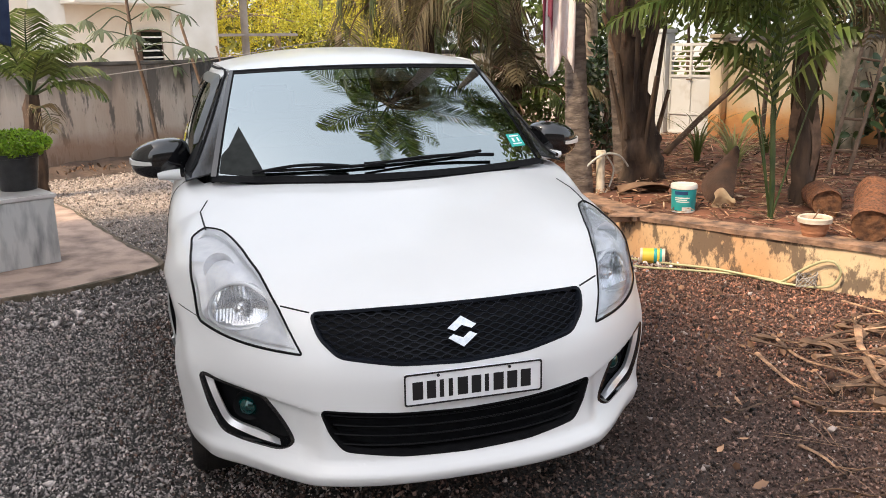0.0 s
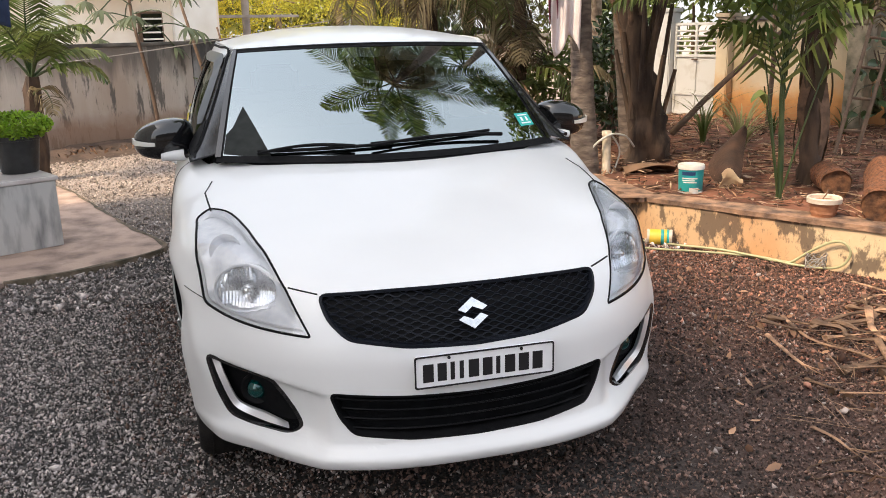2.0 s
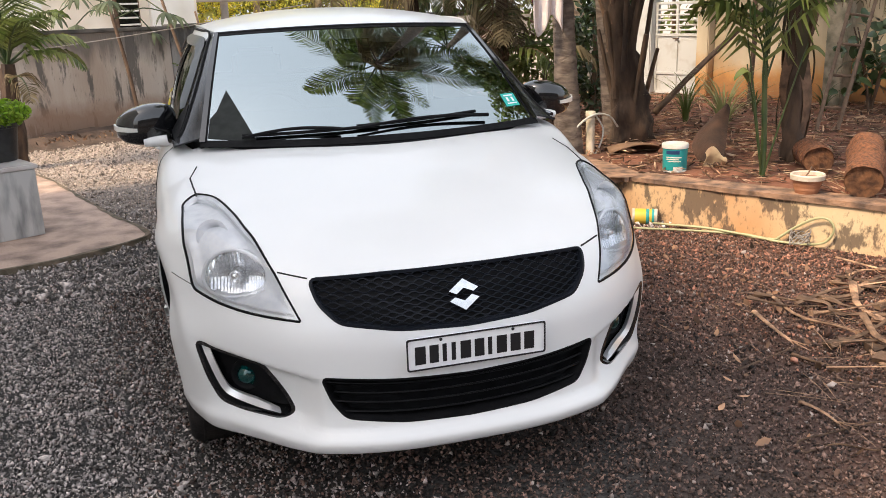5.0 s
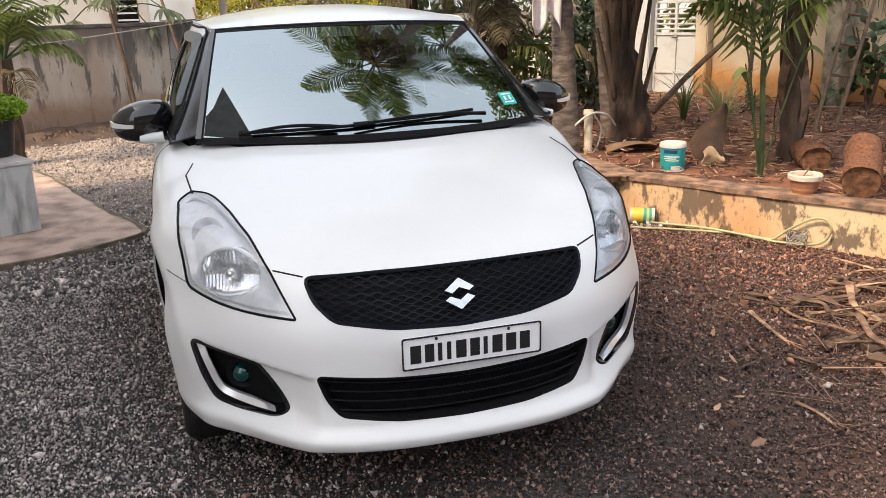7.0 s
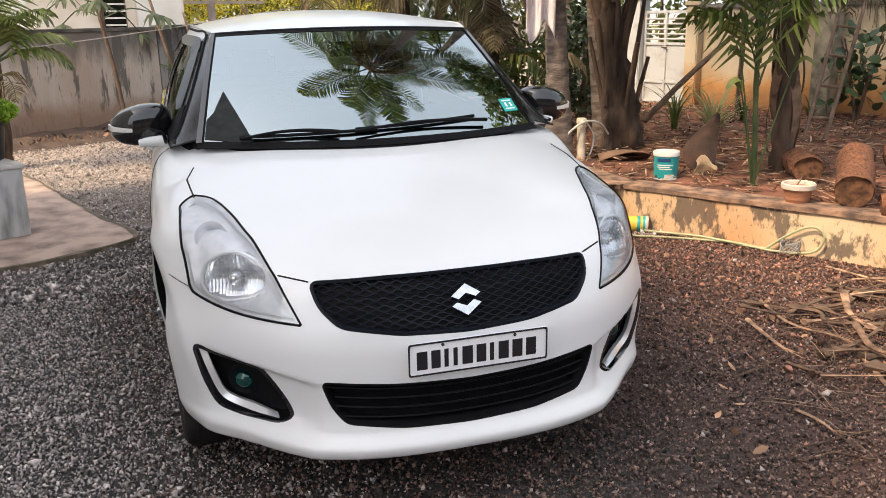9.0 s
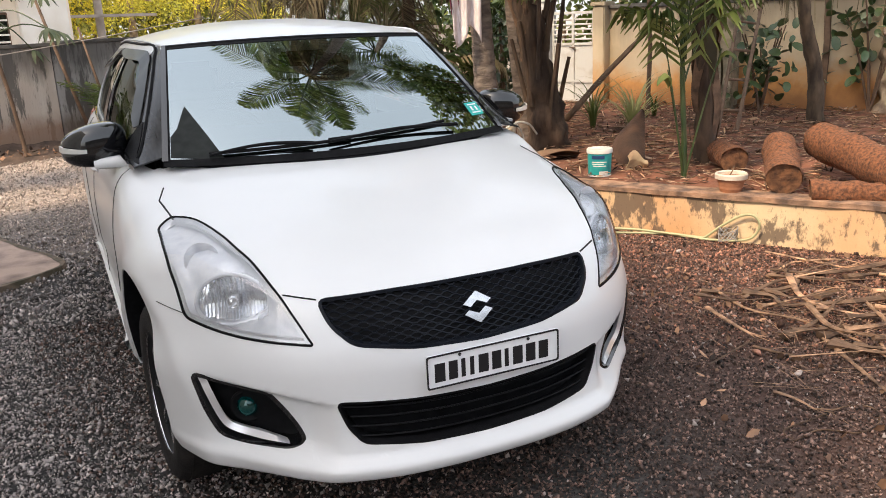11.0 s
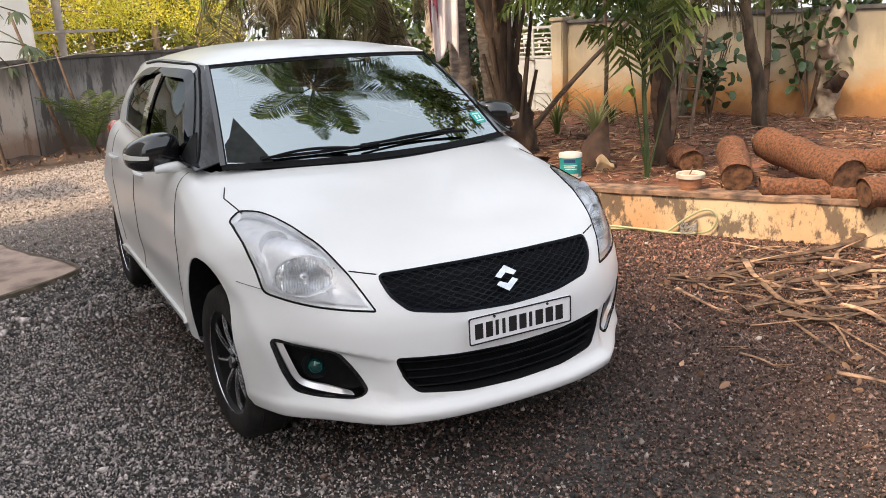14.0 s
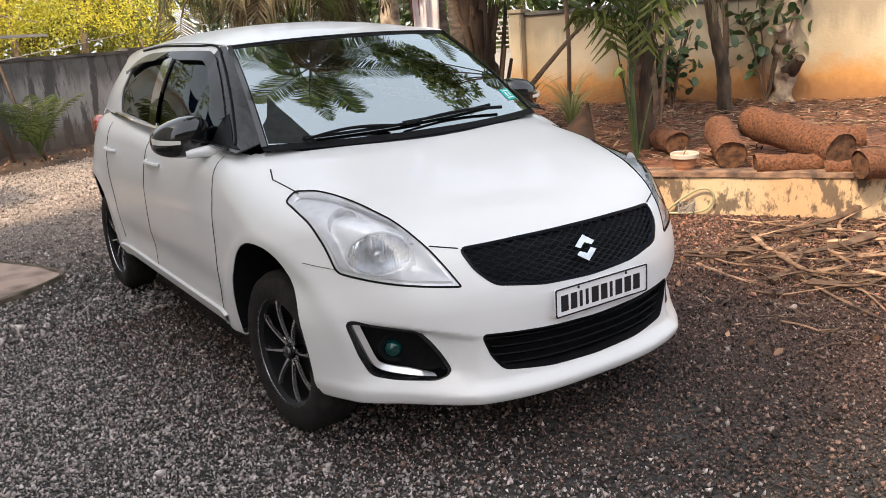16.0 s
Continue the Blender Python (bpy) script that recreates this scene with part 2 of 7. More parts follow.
def push(pts, fn=body_f, z0=0.55):
    """Moves points along rays from the spine onto the body surface."""
    p = np.array(pts, float).reshape(-1, 3)
    o = np.stack([np.zeros(len(p)), spine(p[:, 1]), np.full(len(p), z0)], 1)
    d = p - o
    d /= np.linalg.norm(d, axis=1)[:, None]
    lo, hi = np.zeros(len(p)), np.full(len(p), 2.2)
    for _ in range(40):
        mid = (lo + hi) / 2
        q = o + d * mid[:, None]
        out = fn(q[:, 0], q[:, 1], q[:, 2]) > 0
        hi, lo = np.where(out, mid, hi), np.where(out, lo, mid)
    return o + d * lo[:, None], d


def body_mesh():
    """The whole lower body as one grid, both sides."""
    az = np.radians(np.concatenate([np.linspace(0, 60, 96)[:-1], np.linspace(60, 90, 36)]))
    el = np.radians(np.concatenate([np.linspace(-42, -19, 8)[:-1], np.linspace(-19, 14, 92)[:-1], np.linspace(14, 84, 66)]))
    cols = [(1.3, math.sin(a), -math.cos(a)) for a in az]
    cols += [(y, 1.0, 0.0) for y in np.linspace(1.3, 2.9, 66)[1:]]
    cols += [(2.9, math.cos(a), math.sin(a)) for a in np.radians(np.linspace(0, 90, 34)[1:])]
    full = [(y, -cx, cy) for y, cx, cy in cols[:0:-1]] + cols
    pts = []
    for y, cx, cy in full:
        for e in el:
            pts.append((cx * math.cos(e), y + cy * math.cos(e), 0.55 + math.sin(e)))
    p, _ = push(pts)
    nv = len(el)
    bm = bmesh.new()
    vs = [bm.verts.new(v) for v in p]
    for i in range(len(full) - 1):
        for j in range(nv - 1):
            a = i * nv + j
            bm.faces.new((vs[a], vs[a + nv], vs[a + nv + 1], vs[a + 1]))
    bmesh.ops.remove_doubles(bm, verts=bm.verts, dist=1e-5)
    bmesh.ops.recalc_face_normals(bm, faces=bm.faces)
    return bm


def inside(poly, a, b):
    """Even-odd test of a point against a polygon."""
    odd = False
    for (x0, y0), (x1, y1) in zip(poly, poly[1:] + poly[:1]):
        if (y0 > b) != (y1 > b) and a < x0 + (b - y0) / (y1 - y0) * (x1 - x0):
            odd = not odd
    return odd


def rounded(poly, r=0.02, n=4):
    """A polygon with its corners rounded."""
    out = []
    m = len(poly)
    for i in range(m):
        p, q, s = Vector(poly[i - 1]), Vector(poly[i]), Vector(poly[(i + 1) % m])
        a, b = (p - q), (s - q)
        ri = r[i] if hasattr(r, "__len__") else r
        ra = min(ri, a.length * 0.48, b.length * 0.48)
        a, b = q + a.normalized() * ra, q + b.normalized() * ra
        for k in range(n + 1):
            t = k / n
            out.append(tuple(a * (1 - t) ** 2 + q * 2 * t * (1 - t) + b * t * t))
    return out


def cut(bm, poly, axes, ok):
    """Cuts a polygon's outline into the faces that ok() lets through, seen along the third of three axes. Returns the faces inside it."""
    ax, ay = Vector(axes[0]), Vector(axes[1])
    view = ax.cross(ay)
    lo = (min(p[0] for p in poly) - .02, min(p[1] for p in poly) - .02)
    hi = (max(p[0] for p in poly) + .02, max(p[1] for p in poly) + .02)

    def near():
        out = []
        for f in bm.faces:
            c = f.calc_center_median()
            a, b = c.dot(ax), c.dot(ay)
            if lo[0] < a < hi[0] and lo[1] < b < hi[1] and ok(c, f.normal):
                out.append(f)
        return out
    local = near()
    for (x0, y0), (x1, y1) in zip(poly, poly[1:] + poly[:1]):
        d = Vector((x1 - x0, y1 - y0))
        if d.length < 1e-6:
            continue
        no = (ax * d.y - ay * d.x).normalized()
        co = ax * x0 + ay * y0
        mx, my, r = (x0 + x1) / 2, (y0 + y1) / 2, d.length / 2 + 0.03
        some = [f for f in local if f.is_valid and (Vector((f.verts[0].co.dot(ax) - mx, f.verts[0].co.dot(ay) - my))).length < r + .03]
        geom = set(some)
        for f in some:
            geom.update(f.edges)
            geom.update(f.verts)
        res = bmesh.ops.bisect_plane(bm, geom=list(geom), dist=1e-5, plane_co=co, plane_no=no)
        new_faces = [g for g in res["geom"] if isinstance(g, bmesh.types.BMFace)]
        local = [f for f in local if f.is_valid]
        local = list(dict.fromkeys(local + new_faces))
    bm.normal_update()
    return [f for f in near() if inside(poly, f.calc_center_median().dot(ax), f.calc_center_median().dot(ay))]


def take(bm, faces, remove=True):
    """A new bmesh of these faces; they leave bm."""
    out = bmesh.new()
    seen = {}
    for f in faces:
        vs = []
        for v in f.verts:
            if v not in seen:
                seen[v] = out.verts.new(v.co)
            vs.append(seen[v])
        out.faces.new(vs)
    if remove:
        bmesh.ops.delete(bm, geom=faces, context="FACES")
    return out


def thicken(bm, depth):
    """Gives an open sheet an inner side and a rim."""
    bm.normal_update()
    bmesh.ops.solidify(bm, geom=bm.faces[:], thickness=depth)
    return bm


def strip(pts, width, lift=0.0015, thick=0.003, closed=False, fn=None):
    """A narrow raised band that follows points on the body."""
    bm = bmesh.new()
    on, d = push(pts) if fn is None else (np.array(pts, float), fn)
    p = [Vector(v) for v in on]
    n = len(p)
    rows = []
    for i in range(n):
        a, b = (p[i - 1], p[(i + 1) % n]) if closed else (p[max(i - 1, 0)], p[min(i + 1, n - 1)])
        t = (b - a).normalized()
        o = Vector(d[i]).normalized() if fn is None else Vector(fn[i]).normalized()
        s = t.cross(o).normalized() * width / 2
        o = s.cross(t).normalized() if s.cross(t).dot(o) > 0 else -s.cross(t).normalized()
        rows.append([bm.verts.new(q) for q in (p[i] - s - o * thick, p[i] - s + o * lift, p[i] + s + o * lift, p[i] + s - o * thick)])
    for i in range(n if closed else n - 1):
        a, b = rows[i], rows[(i + 1) % n]
        for k in range(3):
            bm.faces.new((a[k], b[k], b[k + 1], a[k + 1]))
    return bm


def dense(poly, step=0.012, closed=True):
    out = []
    m = len(poly)
    for i in range(m if closed else m - 1):
        a, b = Vector(poly[i]), Vector(poly[(i + 1) % m])
        k = max(1, int((b - a).length / step))
        out += [tuple(a.lerp(b, j / k)) for j in range(k)]
    if not closed:
        out.append(tuple(poly[-1]))
    return out


def on_front(pts):
    """Points x, z of the front view, on the nose."""
    res = []
    for x, z in pts:
        lo, hi = -0.2, 1.2
        for _ in range(30):
            mid = (lo + hi) / 2
            if body_f(np.array([x]), np.array([mid]), np.array([z]))[0] > 0:
                lo = mid
            else:
                hi = mid
        res.append((x, hi, z))
    return res


def on_side(pts, s):
    """Points y, z of the side view, on the flank of side s (-1 or 1)."""
    res = []
    for y, z in pts:
        lo, hi = 0.1, 1.1
        for _ in range(30):
            mid = (lo + hi) / 2
            if body_f(np.array([mid]), np.array([y]), np.array([z]))[0] > 0:
                hi = mid
            else:
                lo = mid
        res.append((s * lo, y, z))
    return res


def arch_line(ya, za, a, b, angles):
    """A wheel arch: a squarish ellipse about the hub."""
    return [(ya + a * math.copysign(abs(math.cos(t)) ** .83, math.cos(t)), za + b * math.copysign(abs(math.sin(t)) ** .83, math.sin(t))) for t in angles]


car = thing("car", "white five-door hatchback parked on dark gravel", "car")
FRONT = ((1, 0, 0), (0, 0, 1))
is_front = lambda c, n: c.y < 0.9 and n.y < -0.05  # noqa: E731
GRILLE = [(-.414, .706), (-.21, .712), (0, .713), (.21, .712), (.414, .706), (.398, .648), (.35, .598), (.19, .574), (0, .566), (-.19, .574), (-.35, .598), (-.398, .648)]
INTAKE = [(-.410, .447), (-.2, .434), (0, .428), (.2, .434), (.410, .447), (.385, .375), (.350, .328), (.19, .308), (0, .302), (-.19, .308), (-.350, .328), (-.385, .375)]
FOG = [(.732, .505), (.645, .486), (.565, .470), (.527, .420), (.496, .368), (.478, .322), (.520, .302), (.620, .304), (.676, .322), (.708, .400)]
LAMP = [(.436, .603), (.548, .612), (.633, .620), (.723, .632), (.828, .650), (.867, .723), (.923, .787), (1.060, .836), (1.042, .862), (.964, .865), (.876, .854), (.769, .830), (.663, .794), (.600, .760), (.531, .710), (.480, .658)]
GRILLE, INTAKE, FOG = rounded(GRILLE, .022), rounded(INTAKE, .02), rounded(FOG, .025)
LAMP = rounded(LAMP, [.008 if i == 0 else .022 if i in (4, 7, 8) else .08 for i in range(len(LAMP))], 4)

shell = body_mesh()
# inner top under the cabin and the engine bay opening behind the bonnet
drop = [f for f in shell.faces if (c := f.calc_center_median()).y > 1.02 + 0.33 * c.x * c.x and f.normal.z > 0.75 and abs(c.x) < 0.70]
bmesh.ops.delete(shell, geom=drop, context="FACES")
grille_faces = take(shell, cut(shell, GRILLE, FRONT, is_front))
intake_faces = take(shell, cut(shell, INTAKE, FRONT, is_front))
fog_faces, lamp_faces, arch_drop = {}, {}, []
Q = math.sqrt(0.5)
for s in (-1, 1):
    fp = [(s * a, b) for a, b in FOG]
    fog_faces[s] = take(shell, cut(shell, fp, FRONT, lambda c, n: is_front(c, n) and c.x * s > 0.3))
    lamp_axes = ((s * Q, Q, 0), (0, 0, 1))
    lamp_faces[s] = take(shell, cut(shell, LAMP, lamp_axes, lambda c, n: c.x * s > 0.3 and c.y < 1.0 and c.z > 0.55))
    for ya, za in ARCHES:
        ring = arch_line(ya + (.050 if ya < 2 else .035), za, .277 if ya < 2 else .292, .400, np.linspace(0, 2 * math.pi, 45)[:-1])
        bmesh.ops.delete(shell, geom=cut(shell, ring, ((0, 1, 0), (0, 0, 1)), lambda c, n: c.x * s > 0.5), context="FACES")
HOOD = [(.414, .213), (.491, .222), (.545, .33), (.595, .487), (.655, .66), (.693, .756), (.716, .88), (.705, .96), (.66, 1.05)]
HOOD = [(0, .168), (.2, .180)] + HOOD + [(.4, 1.08), (0, 1.08)]
HOOD = HOOD + [(-x, y) for x, y in HOOD[-2:0:-1]]
hood_bm = take(shell, cut(shell, HOOD, ((1, 0, 0), (0, 1, 0)), lambda c, n: n.z > 0.25 and c.z > 0.69 and c.y < 1.2))
part("bonnet", thicken(hood_bm, 0.004), M_PAINT, car, "white bonnet with a soft crown")


def side_split(lo_y, hi_y):
    return [f for f in shell.faces if lo_y < f.calc_center_median().y < hi_y]


for y_cut in (1.26, 2.16, 2.98):
    bmesh.ops.bisect_plane(shell, geom=shell.verts[:] + shell.edges[:] + shell.faces[:], plane_co=(0, y_cut, 0), plane_no=(0, 1, 0))
# bumper from wing along a slanting line behind the headlamp
bmesh.ops.bisect_plane(shell, geom=shell.verts[:] + shell.edges[:] + shell.faces[:], plane_co=(0, .46, .66), plane_no=(0, -.10, 1))
bump_faces = [f for f in shell.faces if (c := f.calc_center_median()).y < 0.9 and c.z < .66 + (c.y - .46) * .10]
part("front_bumper", thicken(take(shell, bump_faces), 0.004), M_PAINT, car, "white bumper with sculpted lower lip")
for s, tag in ((-1, "wing"), (1, "wing")):
    part("front_wing", thicken(take(shell, [f for f in side_split(-1, 1.26) if f.calc_center_median().x * s > 0]), 0.004), M_PAINT, car)
    part("front_door", thicken(take(shell, [f for f in side_split(1.26, 2.16) if f.calc_center_median().x * s > 0]), 0.004), M_PAINT, car)
    part("rear_door", thicken(take(shell, [f for f in side_split(2.16, 2.98) if f.calc_center_median().x * s > 0]), 0.004), M_PAINT, car)
part("rear_quarter", thicken(shell, 0.004), M_PAINT, car)


# panel gaps and black edgings
def top_z(x, y):
    """Height of the body's upper surface at a place."""
    lo, hi = .55, 1.15
    for _ in range(24):
        mid = (lo + hi) / 2
        if body_f(np.array([x]), np.array([y]), np.array([mid]))[0] < 0:
            lo = mid
        else:
            hi = mid
    return lo


def gap(name, pts, width, lift=0.0022, mat_=M_GAP):
    return part(name, strip(pts, width, lift), mat_, car)


for s in (-1, 1):
    rim = []
    for a, b in dense(LAMP, .015):
        # the lamp's outline lies on the body where its oblique ray meets it
        lo, hi = -0.9, 0.9
        u = Vector((s * Q, Q, 0)) * a + Vector((0, 0, b))
        back = Vector((-s * Q, Q, 0))
        for _ in range(30):
            mid = (lo + hi) / 2
            p = u + back * mid
            if body_f(np.array([p.x]), np.array([p.y]), np.array([p.z]))[0] > 0:
                lo = mid
            else:
                hi = mid
        rim.append(tuple(u + back * hi))
    part("headlamp_seal", strip(rim, 0.0055, 0.002, 0.02, closed=True), M_BLACKP, car)
    gap("panel_gap", [(s * x, y, top_z(x, y)) for x, y in dense([(.683, .765), (.692, .86), (.698, .935), (.672, 1.01)], .012, False)], 0.0042)
    gap("panel_gap", on_front(dense([(s * .490, .7215), (s * .414, .7075)], .012, False)), 0.004)
    gap("panel_gap", on_side(dense([(.452, .6595), (.57, .671)], .015, False), s), 0.0013)
    gap("panel_gap", on_side(dense([(1.26, .95), (1.24, .8), (1.25, .6), (1.27, .34)], .02, False), s), 0.0025)
    gap("panel_gap", on_side(dense([(2.16, .98), (2.17, .36)], .02, False), s), 0.0025)
    gap("panel_gap", on_side(dense([(2.93, .99), (2.90, .85), (2.80, .62), (2.74, .4)], .02, False), s), 0.0025)
    # sill strip
    part("side_skirt", strip(on_side(dense([(1.2, .335), (2.8, .345)], .03, False), s), 0.035, 0.012, 0.01), M_PAINT, car)


# grille with rows of long cells
def offset_front(pts, dy):
    return [(x, y + dy, z) for x, y, z in on_front(pts)]


grille = part("upper_grille", grille_faces, M_BLACKP, car, "black honeycomb upper grille")
for v in grille.data.vertices:
    v.co.y += 0.022
part("grille_surround", strip(on_front(dense(GRILLE, .014)), 0.009, 0.002, 0.024, closed=True), M_MESH, grille)


def cell_wires(rows_z, x_of, pitch, radius, clip):
    """Wavy bars of a grille: flattened hexagon rows inside an outline."""
    bm = bmesh.new()
    for k, z in enumerate(rows_z):
        line = []
        xs = np.arange(-.45, .45, pitch / 4)
        for i, x in enumerate(xs):
            ph = (i + 2 * (k % 2)) % 4
            dz = (rows_z[1] - rows_z[0]) * 0.30 * (1 if ph in (0, 1) else -1)
            zz = z + dz + x_of(x)
            if inside(clip, x, zz):
                line.append((x, zz))
            elif len(line) > 2:
                tube(bm, offset_front(line, 0.010), radius, 4)
                line = []
            else:
                line = []
        if len(line) > 2:
            tube(bm, offset_front(line, 0.010), radius, 4)
    return bm


part("grille_mesh", cell_wires([.566 + .0092 * k for k in range(17)], lambda x: 0.05 * x * x, .044, .0024, GRILLE), M_MESH, grille)

intake = part("lower_intake", intake_faces, M_BLACKP, car, "black lower air intake with four slats")
for v in intake.data.vertices:
    v.co.y += 0.05
part("intake_edge", strip(on_front(dense(INTAKE, .014)), 0.006, 0.001, 0.05, closed=True), M_BLACKP, intake)
for k in range(4):
    z = .326 + k * .0275
    line = [(x, z + .11 * x * x) for x in np.linspace(-.40, .40, 33) if inside(INTAKE, x, z + .11 * x * x)]
    bm = bmesh.new()
    grid(bm, lambda u, v, L=offset_front(line, 0.016): Vector(L[int(u * (len(L) - 1) + .5)]) + Vector((0, .03 * v, .006 * math.cos(v * 1.2) - .012 * v)), len(line) - 1, 3)
    part("slat", thicken(bm, 0.004), M_BLACKP, intake)

# fog lamp pockets
for s in (-1, 1):
    pocket = part("fog_lamp_pocket", fog_faces[s], M_BLACKP, car, "gloss black fog lamp pocket with chrome edge")
    for v in pocket.data.vertices:
        v.co.y += 0.045
        v.co.x -= s * 0.012
    fo = [(s * a, b) for a, b in FOG]
    part("pocket_rim", strip(on_front(dense(fo, .014)), 0.012, 0.002, 0.05, closed=True), M_GLOSSBLACK, pocket)
    # bright L shaped trim
    trim = smooth_path([(.718, 0, .498), (.700, 0, .435), (.672, 0, .360), (.640, 0, .332), (.585, 0, .317), (.518, 0, .312)], 22)
    bm = bmesh.new()
    rows = []
    for i, p in enumerate(trim):
        t = (trim[min(i + 1, 21)] - trim[max(i - 1, 0)]).normalized()
        nrm = Vector((-t.z, 0, t.x))
        if nrm.dot(Vector((.6, 0, .42)) - p) < 0:
            nrm = -nrm
        wd = 0.019 * min(1, (21 - i) / 5 + .25)
        a, b = p, p + nrm * wd
        (xa, ya, za), (xb, yb, zb) = on_front([(s * a.x, a.z), (s * b.x, b.z)])
        rows.append([bm.verts.new((xa, ya + .002, za)), bm.verts.new((xb, yb + .012, zb)), bm.verts.new((xb, yb + .03, zb)), bm.verts.new((xa, ya + .03, za))])
    for a, b in zip(rows, rows[1:]):
        for k in range(4):
            bm.faces.new((a[k], b[k], b[(k + 1) % 4], a[(k + 1) % 4]))
    bmesh.ops.recalc_face_normals(bm, faces=bm.faces)
    part("chrome_trim", bm, M_SILVER, pocket, "satin chrome L-shaped trim")
    fx, fy, fz = on_front([(s * .600, .393)])[0]
    fm = Matrix.Translation((fx, fy + .042, fz)) @ Vector((s * .35, -1, 0)).to_track_quat("Z", "Y").to_matrix().to_4x4()
    part("fog_lamp_housing", lathe(bmesh.new(), [(.050, -.03), (.050, -.012), (.044, -.008), (.032, -.014)], 28, fm), M_BLACKP, pocket)
    part("fog_lamp_lens", lathe(bmesh.new(), [(.032, -.014), (.028, -.004), (.020, .004), (.010, .008), (.0005, .009)], 28, fm), M_TEAL_LENS, pocket, "teal tinted projector lens")

# headlamps
for s in (-1, 1):
    head = thing("headlamp", "", "")
    head.parent = car
    for key in ("label", "category"):
        if key in head:
            del head[key]
    tagged(head, "clear swept-back headlamp with chrome reflector")
    inner = lamp_faces[s].copy()
    lens = part("lens", lamp_faces[s], M_LENS, head, "clear lens")
    lens.visible_shadow = False
    edge = np.array([v.co[:] for v in inner.verts if v.is_boundary])
    for v in inner.verts:
        k = min(1, float(np.min(np.linalg.norm(edge - np.array(v.co[:]), axis=1))) / .055)
        v.co += Vector((-s * .018, .028, -.010)) * (.10 + .90 * k * k * (3 - 2 * k))
    c = Vector((s * .606, .372, .690))
    axis = Vector((s * .34, -1, .10)).normalized()
    hm = Matrix.Translation(c) @ axis.to_track_quat("Z", "Y").to_matrix().to_4x4()
    c2 = Vector((s * .648, .520, .782))
    hm2 = Matrix.Translation(c2) @ Vector((s * .35, -1, .25)).normalized().to_track_quat("Z", "Y").to_matrix().to_4x4()
    hmi = hm.inverted()

    def tuck(p, gap_=.010):
        """Moves a point of the lamp's inside back until it lies under the lens."""
        p = Vector(p)
        for _ in range(40):
            if float(body_f(np.array([p.x]), np.array([p.y]), np.array([p.z]))[0]) < -gap_:
                break
            p += Vector((-s * .0015, .004, -.0005))
        return p
    for v in inner.verts:
        q = hmi @ v.co
        if (q.x / .101) ** 2 + (q.y / (.078 if q.y > 0 else .056)) ** 2 < 1:
            q.z = min(q.z, -.068 + 5.4 * (q.x * q.x + q.y * q.y))
            v.co = hm @ q
    part("lamp_bowl", inner, M_REFLECTOR, head, "silver reflector bowl")
    # fluted bowl: upright ribs over a wide dish
    bm = bmesh.new()
    nfl = 44
    rows = []
    for i in range(nfl + 1):
        xx = -.098 + .196 * i / nfl
        hgt = .078 * math.sqrt(max(0, 1 - (xx / .102) ** 2))
        row = []
        for j in range(9):
            yy = -hgt * .72 + (hgt * 1.72) * j / 8
            dep = -.056 + 5.4 * (xx * xx + yy * yy) + (.0035 if i % 2 else -.0035)
            row.append(bm.verts.new(tuck(hm @ Vector((xx, yy, min(dep, .004))), .016)))
        rows.append(row)
    for a, b in zip(rows, rows[1:]):
        for j in range(8):
            bm.faces.new((a[j], b[j], b[j + 1], a[j + 1]))
    part("main_reflector", bm, M_FLUTE, head, "fluted chrome reflector", smooth=False)
    part("bulb_shield", lathe(bmesh.new(), [(.0005, -.012), (.008, -.013), (.011, -.020), (.017, -.016), (.020, -.022), (.018, -.045)], 24, hm), M_FLUTE, head)
    bm = bmesh.new()
    arcp = [tuck(hm @ Vector((.101 * math.cos(a), (.078 if math.sin(a) > 0 else .056) * math.sin(a), .003)), .012) for a in np.linspace(0, 2 * math.pi, 61)]
    tube(bm, arcp, .0055, 8)
    part("reflector_edge", bm, M_REFLECTOR, head)
    bezel = []
    for a, b in dense(LAMP, .012):
        a, b = .735 + (a - .735) * .93, .735 + (b - .735) * .90
        lo, hi = -0.9, 0.9
        u = Vector((s * Q, Q, 0)) * a + Vector((0, 0, b))
        back = Vector((-s * Q, Q, 0))
        for _ in range(30):
            mid = (lo + hi) / 2
            p = u + back * mid
            if body_f(np.array([p.x]), np.array([p.y]), np.array([p.z]))[0] > 0:
                lo = mid
            else:
                hi = mid
        bezel.append(tuple(u + back * hi))
    part("lamp_bezel", strip(bezel, 0.009, -0.006, 0.016, closed=True), M_SILVER, head, "satin silver inner bezel")
    shelf = bmesh.new()
    grid(shelf, lambda u, v: tuck(hm @ Vector((-.085 + .17 * u, -.046 - .012 * math.sin(math.pi * u) - .012 * v, .004 - .035 * v)), .014), 16, 3)
    part("lamp_shelf", thicken(shelf, .003), M_SILVER, head)
    part("turn_reflector", lathe(bmesh.new(), [(.008, -.030), (.030, -.02), (.046, .004), (.050, .006)], 32, hm2), M_REFLECTOR, head)
    part("turn_bulb", lathe(bmesh.new(), [(.0005, .004), (.010, -.002), (.012, -.03)], 16, hm2), M_AMBER, head)

